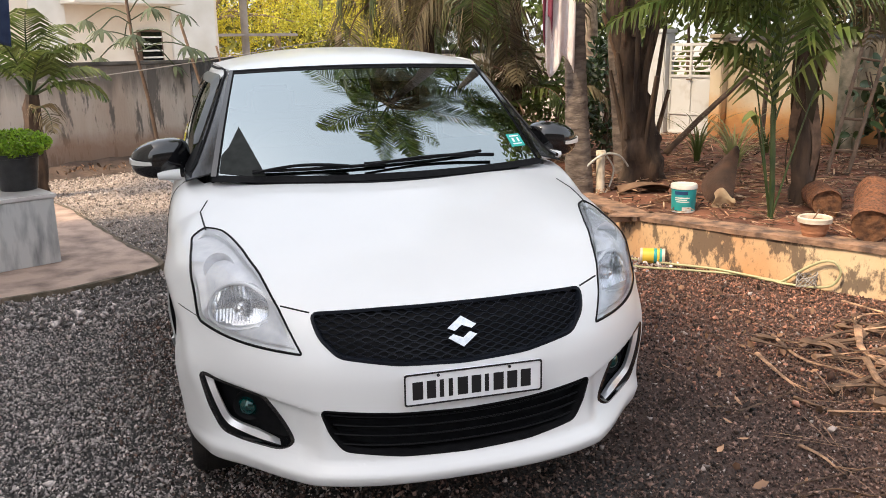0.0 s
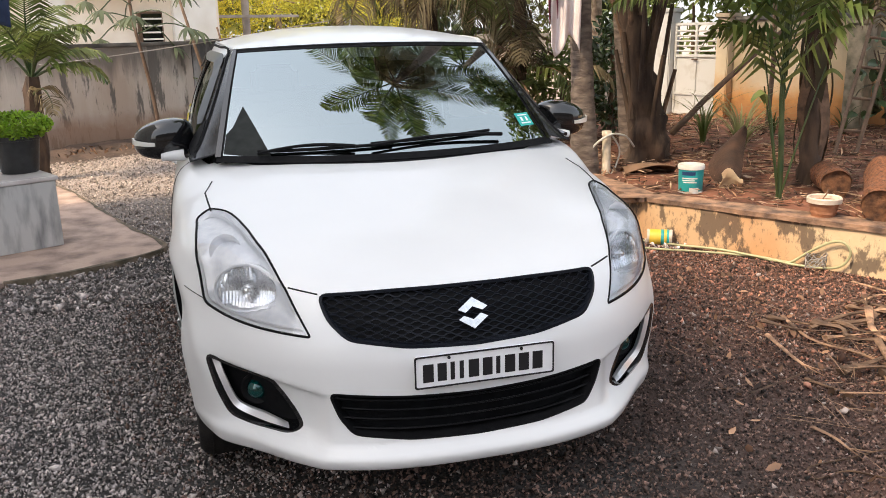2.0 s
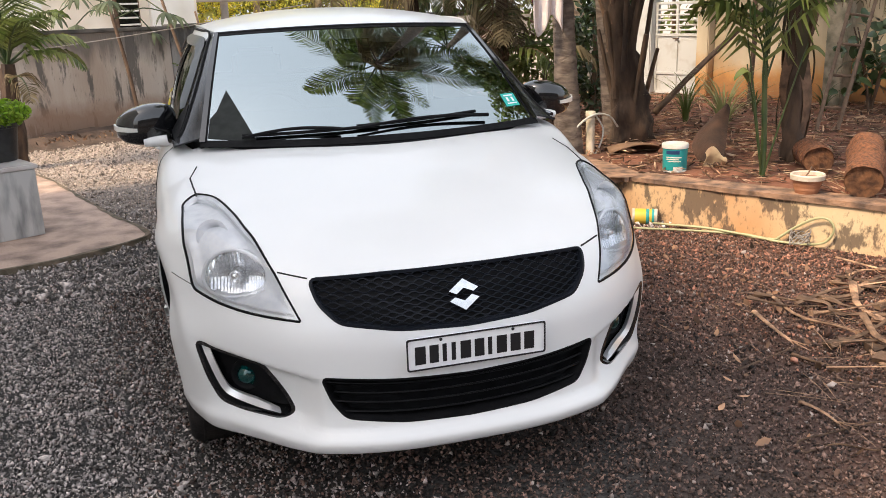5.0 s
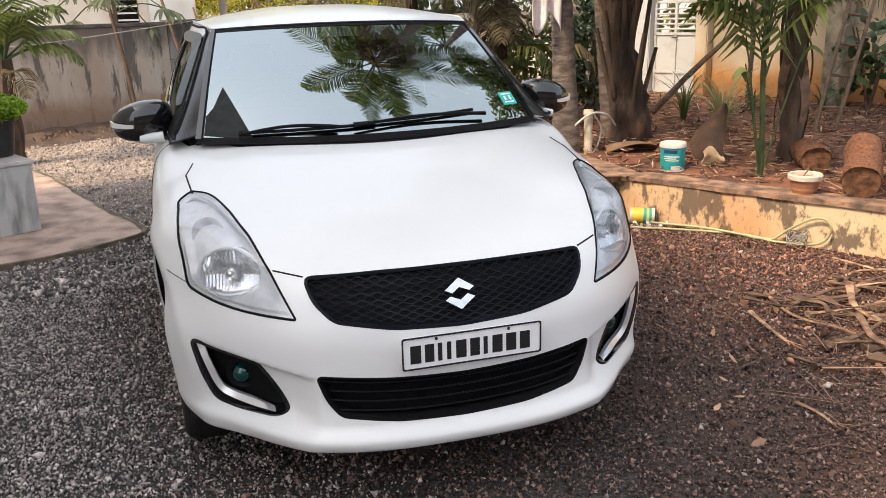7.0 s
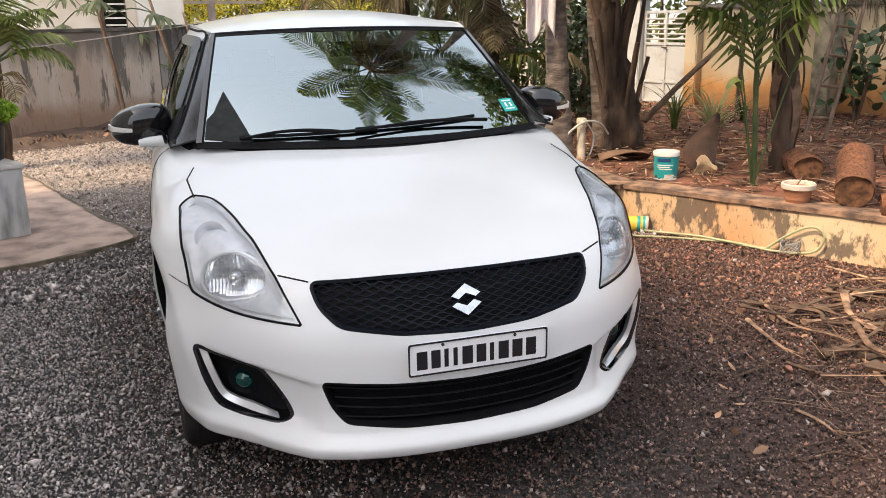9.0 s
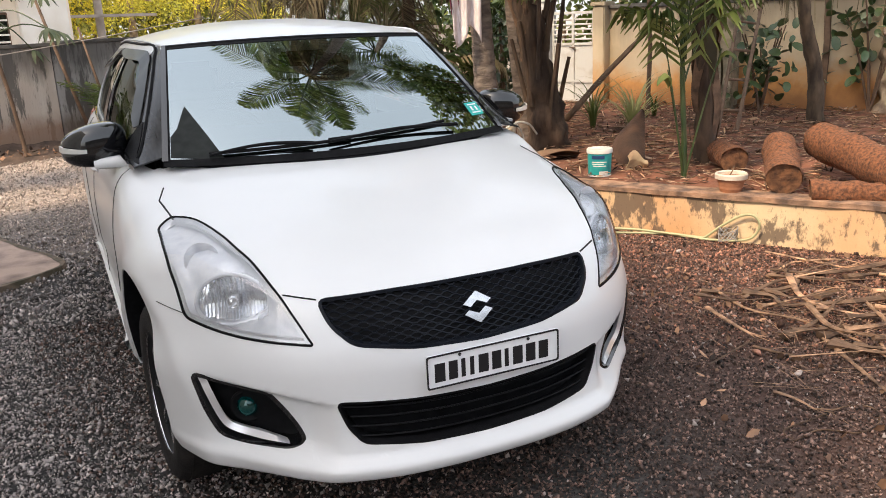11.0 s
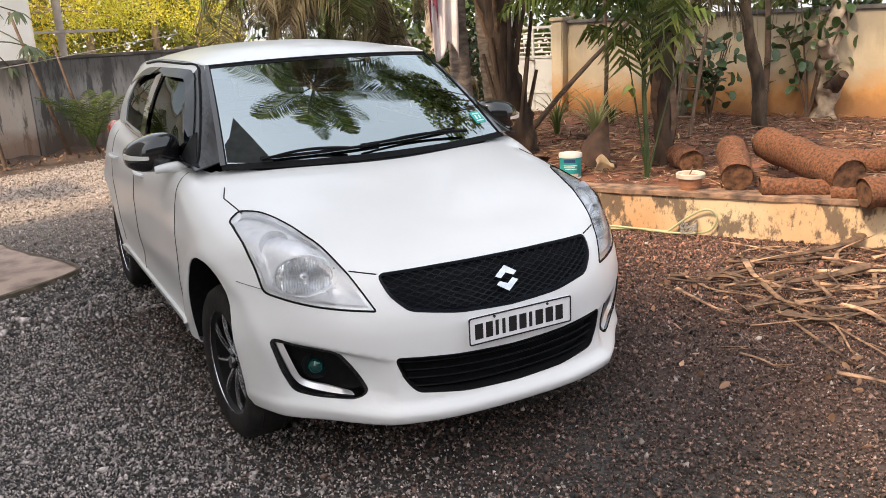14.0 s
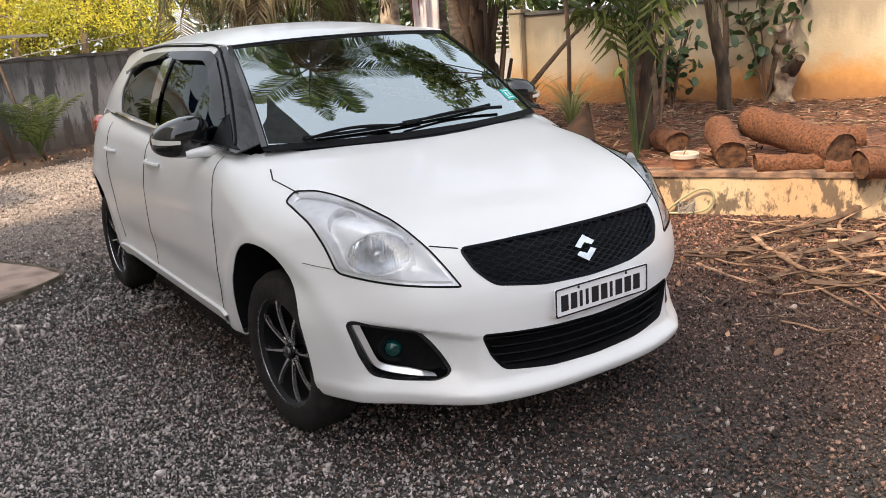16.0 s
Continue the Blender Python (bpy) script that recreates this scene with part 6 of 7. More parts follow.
def leafy_tree(name, label, base, height, spread, n, leaf, material, trunk_r=.12, bark=M_PALE, clumps=12, low=.45, lean=(0, 0), group=""):
    """Tapered trunk, limbs that end in clumps of leaves, uneven outline."""
    ob = thing(name, label, "tree", group=group)
    x, y, z = base
    top = Vector((x + lean[0], y + lean[1], z + height * .62))
    bm = bmesh.new()
    tube(bm, smooth_path([(x, y, z - .05), (x + lean[0] * .3, y + lean[1] * .3, z + height * .25), tuple(top)], 14), [trunk_r * (1 - .05 * k) for k in range(14)], 10, wobble=.15)
    part("trunk", bm, bark, ob, angle=80)
    pos, size = [], []
    for k in range(clumps):
        a = k * 2.399 + rng.uniform(-.3, .3)
        rr = spread * math.sqrt((k + .5) / clumps) * rng.uniform(.7, 1.1)
        c = Vector((top.x + rr * math.cos(a), top.y + rr * math.sin(a), z + height * (low + (1 - low) * rng.uniform(.1, 1))))
        start = Vector((x, y, z)).lerp(top, rng.uniform(.55, 1))
        bm = bmesh.new()
        tube(bm, smooth_path([start, start.lerp(c, .5) + Vector((0, 0, .1 * height * rng.uniform(0, 1))), c], 9), [trunk_r * .38 * (1 - .10 * i) for i in range(9)], 6)
        part("limb", bm, bark, ob)
        p, s_ = leaf_cloud(c, spread * rng.uniform(.28, .48) * np.array([1, 1, .7]), n // clumps, leaf)
        pos.append(p)
        size.append(s_)
    leaves_part("crown", np.concatenate(pos), np.concatenate(size), material, ob)
    return ob


leafy_tree("leafy_tree", "green broadleaf tree overhanging the yard", (4.3, 8.4, .25), 9.0, 1.5, 2600, .11, M_LEAFG, .16, clumps=12, low=.75, lean=(-.6, -.8))


# ---- bed: thick palm clump, sapling, dead stem ----
clump = thing("palm_clump", "thick young palm with dark shaggy leaf bases", "tree")
bm = bmesh.new()
cb = Vector((2.86, 4.32, .24))
tube(bm, smooth_path([cb + Vector((.05, .05, -.05)), cb + Vector((.0, 0, .35)), cb + Vector((-.10, 0, .85)), cb + Vector((-.20, .05, 1.5)), cb + Vector((-.28, .1, 2.3))], 30), [.20 - .0060 * min(k, 12) - .001 * k for k in range(30)], 18, wobble=.45)
part("trunk", bm, M_DARKBARK, clump, angle=80)
for k in range(18):
    a = k * 2.399
    z0 = .12 + .075 * k
    o = Vector((math.cos(a), math.sin(a), 0))
    bm = bmesh.new()
    st = cb + Vector((-.10 * z0, 0, z0)) + o * .10
    tube(bm, smooth_path([st, st + o * .04 + Vector((0, 0, .25)), st + o * (.09 + .09 * rng.uniform()) + Vector((0, 0, .62 + .25 * rng.uniform()))], 8), [.034, .030, .026, .024, .022, .02, .018, .016], 7)
    part("leaf_base", bm, M_DARKBARK if k % 3 else M_DRYDARK, clump)
for k, (hd, ri, ln) in enumerate(((100, 72, 2.2), (150, 68, 2.3), (200, 70, 2.2), (255, 74, 2.0), (310, 66, 2.3), (20, 70, 2.2), (60, 76, 2.3), (230, 50, 2.0), (170, 40, 2.0), (285, 78, 2.4))):
    add_frond(clump, M_FRONDDRY if k in (7, 8) else M_FROND, M_STEMG, .030, base=tuple(cb + Vector((-.22, .06, 1.5))), heading=hd, length=ln, rise=ri, droop=70, n=40, leaf_len=.50, leaf_w=.034, hang=.6, gap_low=.3)
# bare stalk that leans from the clump
bm = bmesh.new()
tube(bm, smooth_path([(3.35, 4.75, .45), (3.75, 4.75, .80), (4.25, 4.7, 1.22), (4.6, 4.65, 1.50)], 16), [.030 - .0010 * k for k in range(16)], 8, wobble=.2)
tagged(mesh_object("fallen_branch", bm, M_DARKWOOD), "dark bare branch leaning over the bed", "branch")

sapling = thing("palm_sapling", "slender young areca palm with green stem", "tree")
sb = Vector((2.885, 2.60, .265))
bm = bmesh.new()
tube(bm, [sb + Vector((.006 * math.sin(k * .5), .004 * k, .075 * k)) for k in range(20)], [.019 - .0003 * k + (.002 if k % 3 == 0 else 0) for k in range(20)], 12)
part("stem", bm, M_STEMG, sapling, "smooth green stem")
for k, (hd, ri, ln, z0, dr) in enumerate(((290, 82, 1.2, 1.45, 55), (170, 66, 1.25, 1.45, 80), (225, 76, 1.25, 1.5, 65), (150, 60, 1.6, 1.62, 70), (165, 68, 1.3, 1.6, 85), (142, 48, 1.55, 1.66, 75), (330, 66, 1.1, 1.5, 80), (20, 72, 1.2, 1.5, 75), (195, 58, 1.25, 1.6, 85), (345, 55, 1.2, 1.6, 90), (75, 74, 1.2, 1.45, 70))):
    add_frond(sapling, M_FROND if k % 3 else M_FRONDY, M_STEMG, .012, base=tuple(sb + Vector((0, .02, z0 * .9))), heading=hd, length=ln, rise=ri, droop=dr, n=40, leaf_len=.42, leaf_w=.024, hang=.85, gap_low=.22)
# long upper leaves that arch over with hanging leaflets
for k, (hd, ri, ln, z0, dr) in enumerate(((150, 30, 1.35, 1.44, 55), (172, 24, 1.2, 1.40, 60), (135, 38, 1.45, 1.48, 60), (192, 42, 1.0, 1.36, 75), (350, 36, 1.0, 1.42, 80), (215, 50, .95, 1.40, 85))):
    add_frond(sapling, M_FROND if k % 2 else M_FRONDY, M_STEMG, .010, base=tuple(sb + Vector((0, .02, z0 * .9))), heading=hd, length=ln, rise=ri, droop=dr, n=34, leaf_len=.42, leaf_w=.020, hang=1.2, gap_low=.2)
# short lower leaves with few narrow leaflets
for k, (hd, ri, ln, z0, dr) in enumerate(((200, 80, .60, .66, 60), (160, 76, .62, .80, 75), (330, 78, .58, .74, 60), (240, 84, .66, .90, 50), (20, 76, .60, .98, 70), (185, 72, .70, 1.04, 85), (290, 80, .62, 1.10, 60), (140, 78, .66, 1.15, 65), (350, 74, .62, 1.22, 75), (215, 80, .70, 1.26, 60), (175, 66, .62, .92, 95), (310, 70, .60, 1.0, 90))):
    add_frond(sapling, M_FRONDY if k % 4 == 0 else M_FROND, M_STEMG, .008, base=tuple(sb + Vector((0, .02, z0 * .9))), heading=hd, length=ln, rise=ri, droop=dr, n=8, leaf_len=.40, leaf_w=.034, hang=.95, gap_low=.30)

for k, (hd, ln, lean) in enumerate(((150, .95, 9), (200, .8, 18), (330, .9, 14))):
    h, o = radians(hd), radians(lean)
    d = Vector((math.cos(h) * math.sin(o), math.sin(h) * math.sin(o), math.cos(o)))
    bm = bmesh.new()
    tube(bm, smooth_path([sb, sb + d * ln * .5 + Vector((0, 0, .03)), sb + d * ln], 9), [.008 - .0005 * i for i in range(9)], 7)
    stalk = part("leaf_stalk", bm, M_STEMG, sapling)
    bm = bmesh.new()
    tip, sd = sb + d * ln, Vector((-math.sin(h), math.cos(h), 0))
    grid(bm, lambda u, v: tip - d * .10 + d * (.30 * u) + Vector((d.x, d.y, 0)) * (.22 * u * u) - Vector((0, 0, .26 * u * u)) + sd * ((v - .5) * .075 * math.sin(math.pi * (.08 + .90 * u))) - Vector((0, 0, .05 * abs(v - .5))), 12, 4)
    part("young_leaf", bm, M_FRONDY if k % 2 else M_FROND, sapling)

dead = thing("dead_banana_stem", "withered brown banana stem with hanging leaves", "plant")
db = Vector((3.46, 3.02, .25))
bm = bmesh.new()
tube(bm, smooth_path([db, db + Vector((-.02, 0, .4)), db + Vector((-.05, .02, .9)), db + Vector((-.02, .05, 1.5))], 20), [.085 - .002 * k for k in range(20)], 14, wobble=.5)
part("stem", bm, M_DARKBARK, dead, angle=80)
for k in range(12):
    a = k * 2.399
    o = Vector((math.cos(a), math.sin(a), 0))
    bm = bmesh.new()
    top = db + Vector((0, .03, .55 + .07 * k))
    ln = .35 + .25 * rng.uniform()
    grid(bm, lambda u, v: top + o * (.06 + .05 * math.sin(u * 2.6)) + Vector((0, 0, .05 - ln * u)) + o.cross(Vector((0, 0, 1))) * ((v - .5) * (.11 * (1 - .6 * u)) + .012 * math.sin(u * 5 + k)), 8, 3)
    part("dead_leaf", thicken(bm, .003), M_FRONDDRY if k % 2 else M_DRYDARK, dead)
areca = thing("areca_palm", "areca palm with long drooping fronds", "tree")
ab = Vector((3.50, 3.08, .25))
bm = bmesh.new()
tube(bm, smooth_path([ab, ab + Vector((.01, .02, 1.0)), ab + Vector((.0, .05, 2.25))], 30), [.030 - .0003 * k + (.002 if k % 4 == 0 else 0) for k in range(30)], 10)
part("stem", bm, M_DARKWOOD, areca)
for k in range(7):
    add_frond(areca, (M_FROND, M_FRONDY, M_FRONDDRY)[(0, 1, 0, 2)[k % 4]], M_STEMG, .014, base=tuple(ab + Vector((0, .05, 1.95 + .03 * k))), heading=(20, 200, 330, 150, 350, 45, 175)[k], length=rng.uniform(1.3, 1.8), rise=rng.uniform(15, 60), droop=rng.uniform(95, 130), n=38, leaf_len=.46, leaf_w=.028, hang=.9)

for hd, ri, ln, zz in ((345, 35, 1.0, 1.50), (15, 25, .95, 1.40), (320, 42, 1.05, 1.55), (300, 20, .8, 1.35), (40, 30, .9, 1.45)):
    add_frond(areca, M_FRONDDRY, M_DRYDARK, .010, base=tuple(ab + Vector((0, .05, zz))), heading=hd, length=ln, rise=ri, droop=120, n=26, leaf_len=.40, leaf_w=.016, hang=1.3, label="withered brown frond")

# low shoots round the bed
def grass_clump(x, y, n, h, material, label, spread=.14):
    ob = thing("strap_leaf_plant", label, "plant", at=(0, 0, 0))
    z0 = bed_z(x, y)
    for i in range(n):
        a = rng.uniform(0, 2 * math.pi)
        hh, out = h * rng.uniform(.6, 1.15), spread * rng.uniform(.5, 1.6)
        o = Vector((math.cos(a), math.sin(a), 0))
        sd = Vector((-math.sin(a), math.cos(a), 0))
        bm = bmesh.new()
        grid(bm, lambda u, v: Vector((x, y, z0)) + o * (.02 + out * u * u * 1.6) + Vector((0, 0, hh * (1.5 * u - .75 * u * u))) + sd * ((v - .5) * .022 * (1 - .85 * u)), 7, 2)
        part("blade", bm, material, ob)
    return ob


grass_clump(3.9, 5.1, 30, .62, M_FRONDY, "arching pale green strap leaves", .34)
grass_clump(3.64, 4.13, 48, .66, M_STRAP, "dense arching pale green strap leaves", .32)
grass_clump(4.9, 5.4, 14, .36, M_FROND, "arching green strap leaves", .2)
grass_clump(5.5, 5.1, 14, .34, M_FROND, "arching green strap leaves", .16)


def big_leaf_bush(x, y, n, r, z1, label, material=M_LEAFDARK, size=.07):
    ob = thing("broadleaf_shrub", label, "plant")
    z0 = bed_z(x, y)
    for i in range(7):
        a = i * 2.399
        e = Vector((x + r * .7 * math.cos(a), y + r * .7 * math.sin(a), z0 + z1 * (.55 + .4 * rng.uniform())))
        bm = bmesh.new()
        tube(bm, smooth_path([(x, y, z0 - .02), Vector((x, y, z0)).lerp(e, .5) + Vector((0, 0, .08)), e], 8), [.014 - .001 * k for k in range(8)], 6)
        part("stem", bm, M_DARKWOOD, ob)
    for i in range(n):
        c = Vector((x, y, z0 + z1 * .6)) + Vector((r * .55 * float(np.clip(rng.normal(), -1.5, 1.5)), r * .55 * float(np.clip(rng.normal(), -1.5, 1.5)), z1 * .24 * float(np.clip(rng.normal(), -1.6, 1.6))))
        rm = Matrix.Translation(c) @ Euler((rng.normal() * .7, rng.normal() * .7, rng.uniform(0, 6.28))).to_matrix().to_4x4()
        bm = bmesh.new()
        sz = size * rng.uniform(.7, 1.3)
        ring = [bm.verts.new(rm @ Vector((sz * math.cos(t) * 1.15, sz * .72 * math.sin(t), -.18 * sz * math.cos(t) ** 2 + .10 * sz * abs(math.sin(t))))) for t in np.linspace(0, 2 * math.pi, 13)[:-1]]
        cen = bm.verts.new(rm @ Vector((0, 0, 0)))
        for a, b in zip(ring, ring[1:] + ring[:1]):
            bm.faces.new((a, b, cen))
        part("leaf", bm, material, ob)
    return ob


big_leaf_bush(5.72, 4.72, 130, .30, .95, "dark glossy round-leaved shrub", size=.052)
big_leaf_bush(6.60, 4.12, 170, .42, 1.50, "dark glossy round-leaved shrub by the pale tree", size=.052)

# trees in the bed
t2 = thing("bed_tree", "slim dark-barked tree in the bed", "tree")
bm = bmesh.new()
tube(bm, smooth_path([(5.56, 3.86, .22), (5.50, 3.87, .8), (5.34, 3.92, 1.5), (5.30, 3.95, 2.6), (5.5, 3.9, 4.2)], 40), [.078 - .0012 * k for k in range(40)], 12, wobble=.25)
part("trunk", bm, mat("brown_bark", (.13, .092, .06), .95, 0, (.038, .027, .019), 12, 1.0, 40, stretch=(1, 1, .4)), t2, angle=80)
for q in ((4.6, 3.5, 6.2), (5.2, 4.4, 6.6), (4.2, 4.0, 6.7), (5.0, 2.9, 6.4), (5.9, 3.7, 6.3)):
    bm = bmesh.new()
    tube(bm, smooth_path([(5.5, 3.9, 4.1), (.5 * (5.5 + q[0]), .5 * (3.9 + q[1]), 5.5), q], 10), [.034 - .0025 * i for i in range(10)], 6)
    part("limb", bm, M_DARKWOOD, t2)
    p, sz = leaf_cloud(q, (.75, .75, .5), 520, .085)
    leaves_part("crown", p, sz, M_LEAFG, t2)
for k in range(22):
    a, r = rng.uniform(0, 6.28), rng.uniform(.15, .75)
    top = Vector((5.4 + r * math.cos(a), 3.9 + r * math.sin(a), 3.9))
    bm = bmesh.new()
    tube(bm, smooth_path([(5.45, 3.9, 3.8), top, top + Vector((rng.normal() * .05, rng.normal() * .05, -1.2)), top + Vector((rng.normal() * .10, rng.normal() * .10, -rng.uniform(2.2, 2.75)))], 12), [.009 - .0005 * i for i in range(12)], 4, wobble=.4)
    part("dead_strand", bm, M_FRONDDRY if k % 2 else M_DRYDARK, t2)
t3 = thing("bed_tree", "pale knotted tree trunk with lopped limbs", "tree")
bm = bmesh.new()
tube(bm, smooth_path([(6.70, 3.98, .20), (6.72, 3.97, .6), (6.66, 3.95, 1.0), (6.74, 3.93, 1.5), (6.7, 3.9, 2.6), (6.8, 3.9, 4.2)], 44), [.115 - .0009 * k + .016 * math.sin(k * .9) for k in range(44)], 16, wobble=.6)
part("trunk", bm, M_PALE, t3, angle=80)
for z0, hd in ((.95, 200), (1.25, 20), (.62, 250)):
    h = radians(hd)
    o = Vector((math.cos(h), math.sin(h), 0))
    b0 = Vector((6.7, 3.95, z0))
    bm = bmesh.new()
    tube(bm, smooth_path([b0, b0 + o * .14 + Vector((0, 0, .05)), b0 + o * .26 + Vector((0, 0, .16))], 8), [.09 - .005 * k for k in range(8)], 10, wobble=.3)
    part("limb_stub", bm, M_DARKBARK if z0 < .7 else M_PALE, t3)
p, sz = leaf_cloud((6.7, 3.9, 3.9), (.8, .8, .6), 480, .10)
leaves_part("crown", p, sz, M_LEAFG, t3)
for x, y, r in ((6.35, 4.5, .035), (7.35, 3.1, .05), (7.5, 3.0, .04), (5.05, 5.7, .025)):
    bm = bmesh.new()
    tube(bm, [(x, y, .2), (x + .02, y, 1.0), (x - .02, y + .03, 2.2), (x + .05, y, 3.6)], [r, r * .95, r * .85, r * .6], 8, wobble=.15)
    ob = thing("thin_tree", "thin bare-stemmed tree by the wall", "tree", group="thin trees")
    part("trunk", bm, M_PALE if r > .035 else M_DARKWOOD, ob)
    p, sz = leaf_cloud((x, y, 3.6), (.5, .5, .5), 160, .08)
    leaves_part("crown", p, sz, M_LEAFG, ob)


# ---- logs ----
def log(a, b, r, label, chopped=False):
    ob = thing("log", label, "log", group="cut logs")
    a, b = Vector(a), Vector(b)
    pts = [a.lerp(b, k / 14) + Vector((0, 0, .006 * math.sin(k))) for k in range(15)]
    bm = bmesh.new()
    tube(bm, pts, [r * (1 + .04 * math.sin(k * 1.7)) for k in range(15)], 26, cap=False, wobble=.12)
    part("bark", bm, M_LOG, ob, angle=80)
    d = (b - a).normalized()
    for e, s_ in ((a, -1), (b, 1)):
        bm = bmesh.new()
        m = Matrix.Translation(e) @ (d * s_).to_track_quat("Z", "Y").to_matrix().to_4x4()
        lathe(bm, [(r * 1.0, -.012), (r * .96, -.002), (r * .6, -.008), (r * .3, -.002), (.0005, -.006)], 26, m)
        part("cut_end", bm, M_LOGEND, ob)
    return ob


log((2.945, 1.79, .392), (3.33, 2.20, .50), .104, "short palm log lying end-on")
log((3.36, 1.25, .405), (3.60, 2.12, .53), .122, "long palm log leaning over others")
log((2.99, 1.63, .338), (3.31, 1.36, .322), .066, "split palm log under the others")
log((3.14, .99, .372), (3.62, .76, .375), .090, "palm log with cut face")
log((3.26, 2.52, .372), (3.44, 2.86, .375), .095, "dark palm log behind the pot")
log((3.96, 1.96, .365), (4.22, 1.58, .368), .09, "palm log further back in the bed")
log((3.22, 1.27, .318), (3.34, 1.08, .318), .042, "thin palm billet among logs")

# ---- pot, tub, pipe, spathe ----
pot = thing("clay_pot", "terracotta pot with cream rim on the ledge", "pot", at=(2.78, 2.05, .288))
pot.scale = (.89, .89, .92)
part("bowl", lathe(bmesh.new(), [(.0005, 0), (.066, 0), (.072, .008), (.098, .100), (.092, .100), (.080, .03), (.0005, .03)], 36), M_TERRA, pot)
part("rim", lathe(bmesh.new(), [(.098, .096), (.109, .098), (.111, .126), (.104, .134), (.094, .128), (.092, .100)], 36), M_RIMW, pot, "cream plastic rim")
part("contents", lathe(bmesh.new(), [(.0005, .112), (.05, .116), (.093, .108)], 24), M_LITTER, pot)
bm = bmesh.new()
tube(bm, [(-.03, -.01, .11), (.02, .01, .145), (.05, .03, .17)], .005, 5)
part("twig", bm, M_DRY, pot)

tub = thing("paint_tub", "teal and white paint tub on the ledge", "tub", at=(2.49, 3.02, .285))
tub.scale = (.90, .90, .95)
part("body", lathe(bmesh.new(), [(.0005, 0), (.086, 0), (.089, .006), (.0935, .178), (.0005, .178)], 44), M_TEALCAN, tub)
part("lid", lathe(bmesh.new(), [(.094, .172), (.100, .174), (.101, .198), (.096, .206), (.088, .203), (.0005, .200)], 44), M_WHITECAN, tub, "white snap-on lid")
view = math.atan2(-2.05 - 3.02, -.66 - 2.49)


def wrap(z0, z1, a0, a1, lift=.0012):
    bm = bmesh.new()
    grid(bm, lambda u, v: Vector(((.0892 + .0047 * (z0 + (z1 - z0) * v) / .178 + lift) * math.cos(view + a0 + (a1 - a0) * u), (.0892 + .0047 * (z0 + (z1 - z0) * v) / .178 + lift) * math.sin(view + a0 + (a1 - a0) * u), z0 + (z1 - z0) * v)), 10, 2)
    return bm


part("label_band", wrap(.135, .160, -.75, .35), M_NAVY, tub, "navy print block")
for z0, z1, a0, a1 in ((.108, .116, -.75, .55), (.094, .101, -.75, .30), (.080, .087, -.6, .5)):
    part("label_line", wrap(z0, z1, a0, a1), M_WHITECAN, tub)
part("label_band", wrap(.010, .045, -.1, .7), M_WHITECAN, tub)
part("base_ring", lathe(bmesh.new(), [(.0895, .002), (.0915, .004), (.0915, .014), (.090, .016)], 44), M_WHITECAN, tub)

pipe = thing("standpipe", "upright aged pipe stub with hose tied round it", "pipe", at=(2.30, 3.93, .25))
part("pipe", lathe(bmesh.new(), [(.034, 0), (.034, .345), (.030, .345), (.030, .20)], 24), M_PVC, pipe)
part("cap", lathe(bmesh.new(), [(.036, .325), (.039, .328), (.039, .362), (.034, .368), (.0005, .369)], 24), M_PVC, pipe)
for pts, r in (([(-.22, .02, .03), (-.20, 0, .16), (-.10, -.03, .28), (-.02, -.05, .335), (.06, -.03, .345), (.18, .02, .31), (.28, .08, .22)], .0085),
               ([(.04, .0, .34), (.12, .02, .22), (.10, .02, .10), (.02, -.03, .02)], .007)):
    bm = bmesh.new()
    tube(bm, smooth_path(pts, 30), r, 8)
    part("hose_loop", bm, mat("grey_hose", (.52, .52, .48), .45), pipe)

spathe = thing("palm_spathe", "dry brown boat-shaped palm spathe standing in litter", "husk")
bm = bmesh.new()
s0 = Vector((2.80, 2.98, .27))
s1 = Vector((3.16, 3.42, .62))
grid(bm, lambda u, v: s0.lerp(s1, u) + Vector((-.05, .07, 0)) * math.sin(math.pi * u) + Vector((.62, -.45, .25)) * ((v - .5) * .30 * math.sin(math.pi * (.10 + .84 * u))) + Vector((-.3, -.5, .5)) * (.10 * math.cos((v - .5) * 3)), 18, 10)
part("sheath", thicken(bm, .006), mat("spathe_brown", (.085, .042, .026), .85, 0, (.035, .02, .013), 8, .6, 50), spathe)
bm = bmesh.new()
grid(bm, lambda u, v: Vector((2.70 + .13 * v, 2.98 - .05 * v + .02 * math.sin(6 * u), .275 + (.13 + .04 * math.sin(5 * v)) * u)), 8, 8)
part("pale_husk", thicken(bm, .006), mat("pale_husk", (.55, .42, .26), .85, 0, (.34, .22, .13), 10, .5, 40), spathe)
bm = bmesh.new()
grid(bm, lambda u, v: Vector((2.40 + .40 * u, 3.85 - .10 * u, .295 + .04 * math.sin(math.pi * u))) + Vector((.05, .25, 0)) * ((v - .5) * (.35 + .65 * math.sin(math.pi * (.12 + .75 * u)))) + Vector((0, 0, .045 * math.cos((v - .5) * 3 + 1.5 * u))), 12, 8)
tagged(mesh_object("fallen_sheath", thicken(bm, .005), mat("sheath_tan", (.20, .12, .075), .85, 0, (.10, .058, .036), 6, .5, 40)), "curled tan palm sheath on the bed", "husk")

# ---- reel and hose on the gravel ----
reel = thing("tape_reel", "yellow reel with teal and white bands", "reel")
ra, rb = Vector((2.06, 2.82, .052)), Vector((2.20, 2.74, .052))
ax_ = (rb - ra)
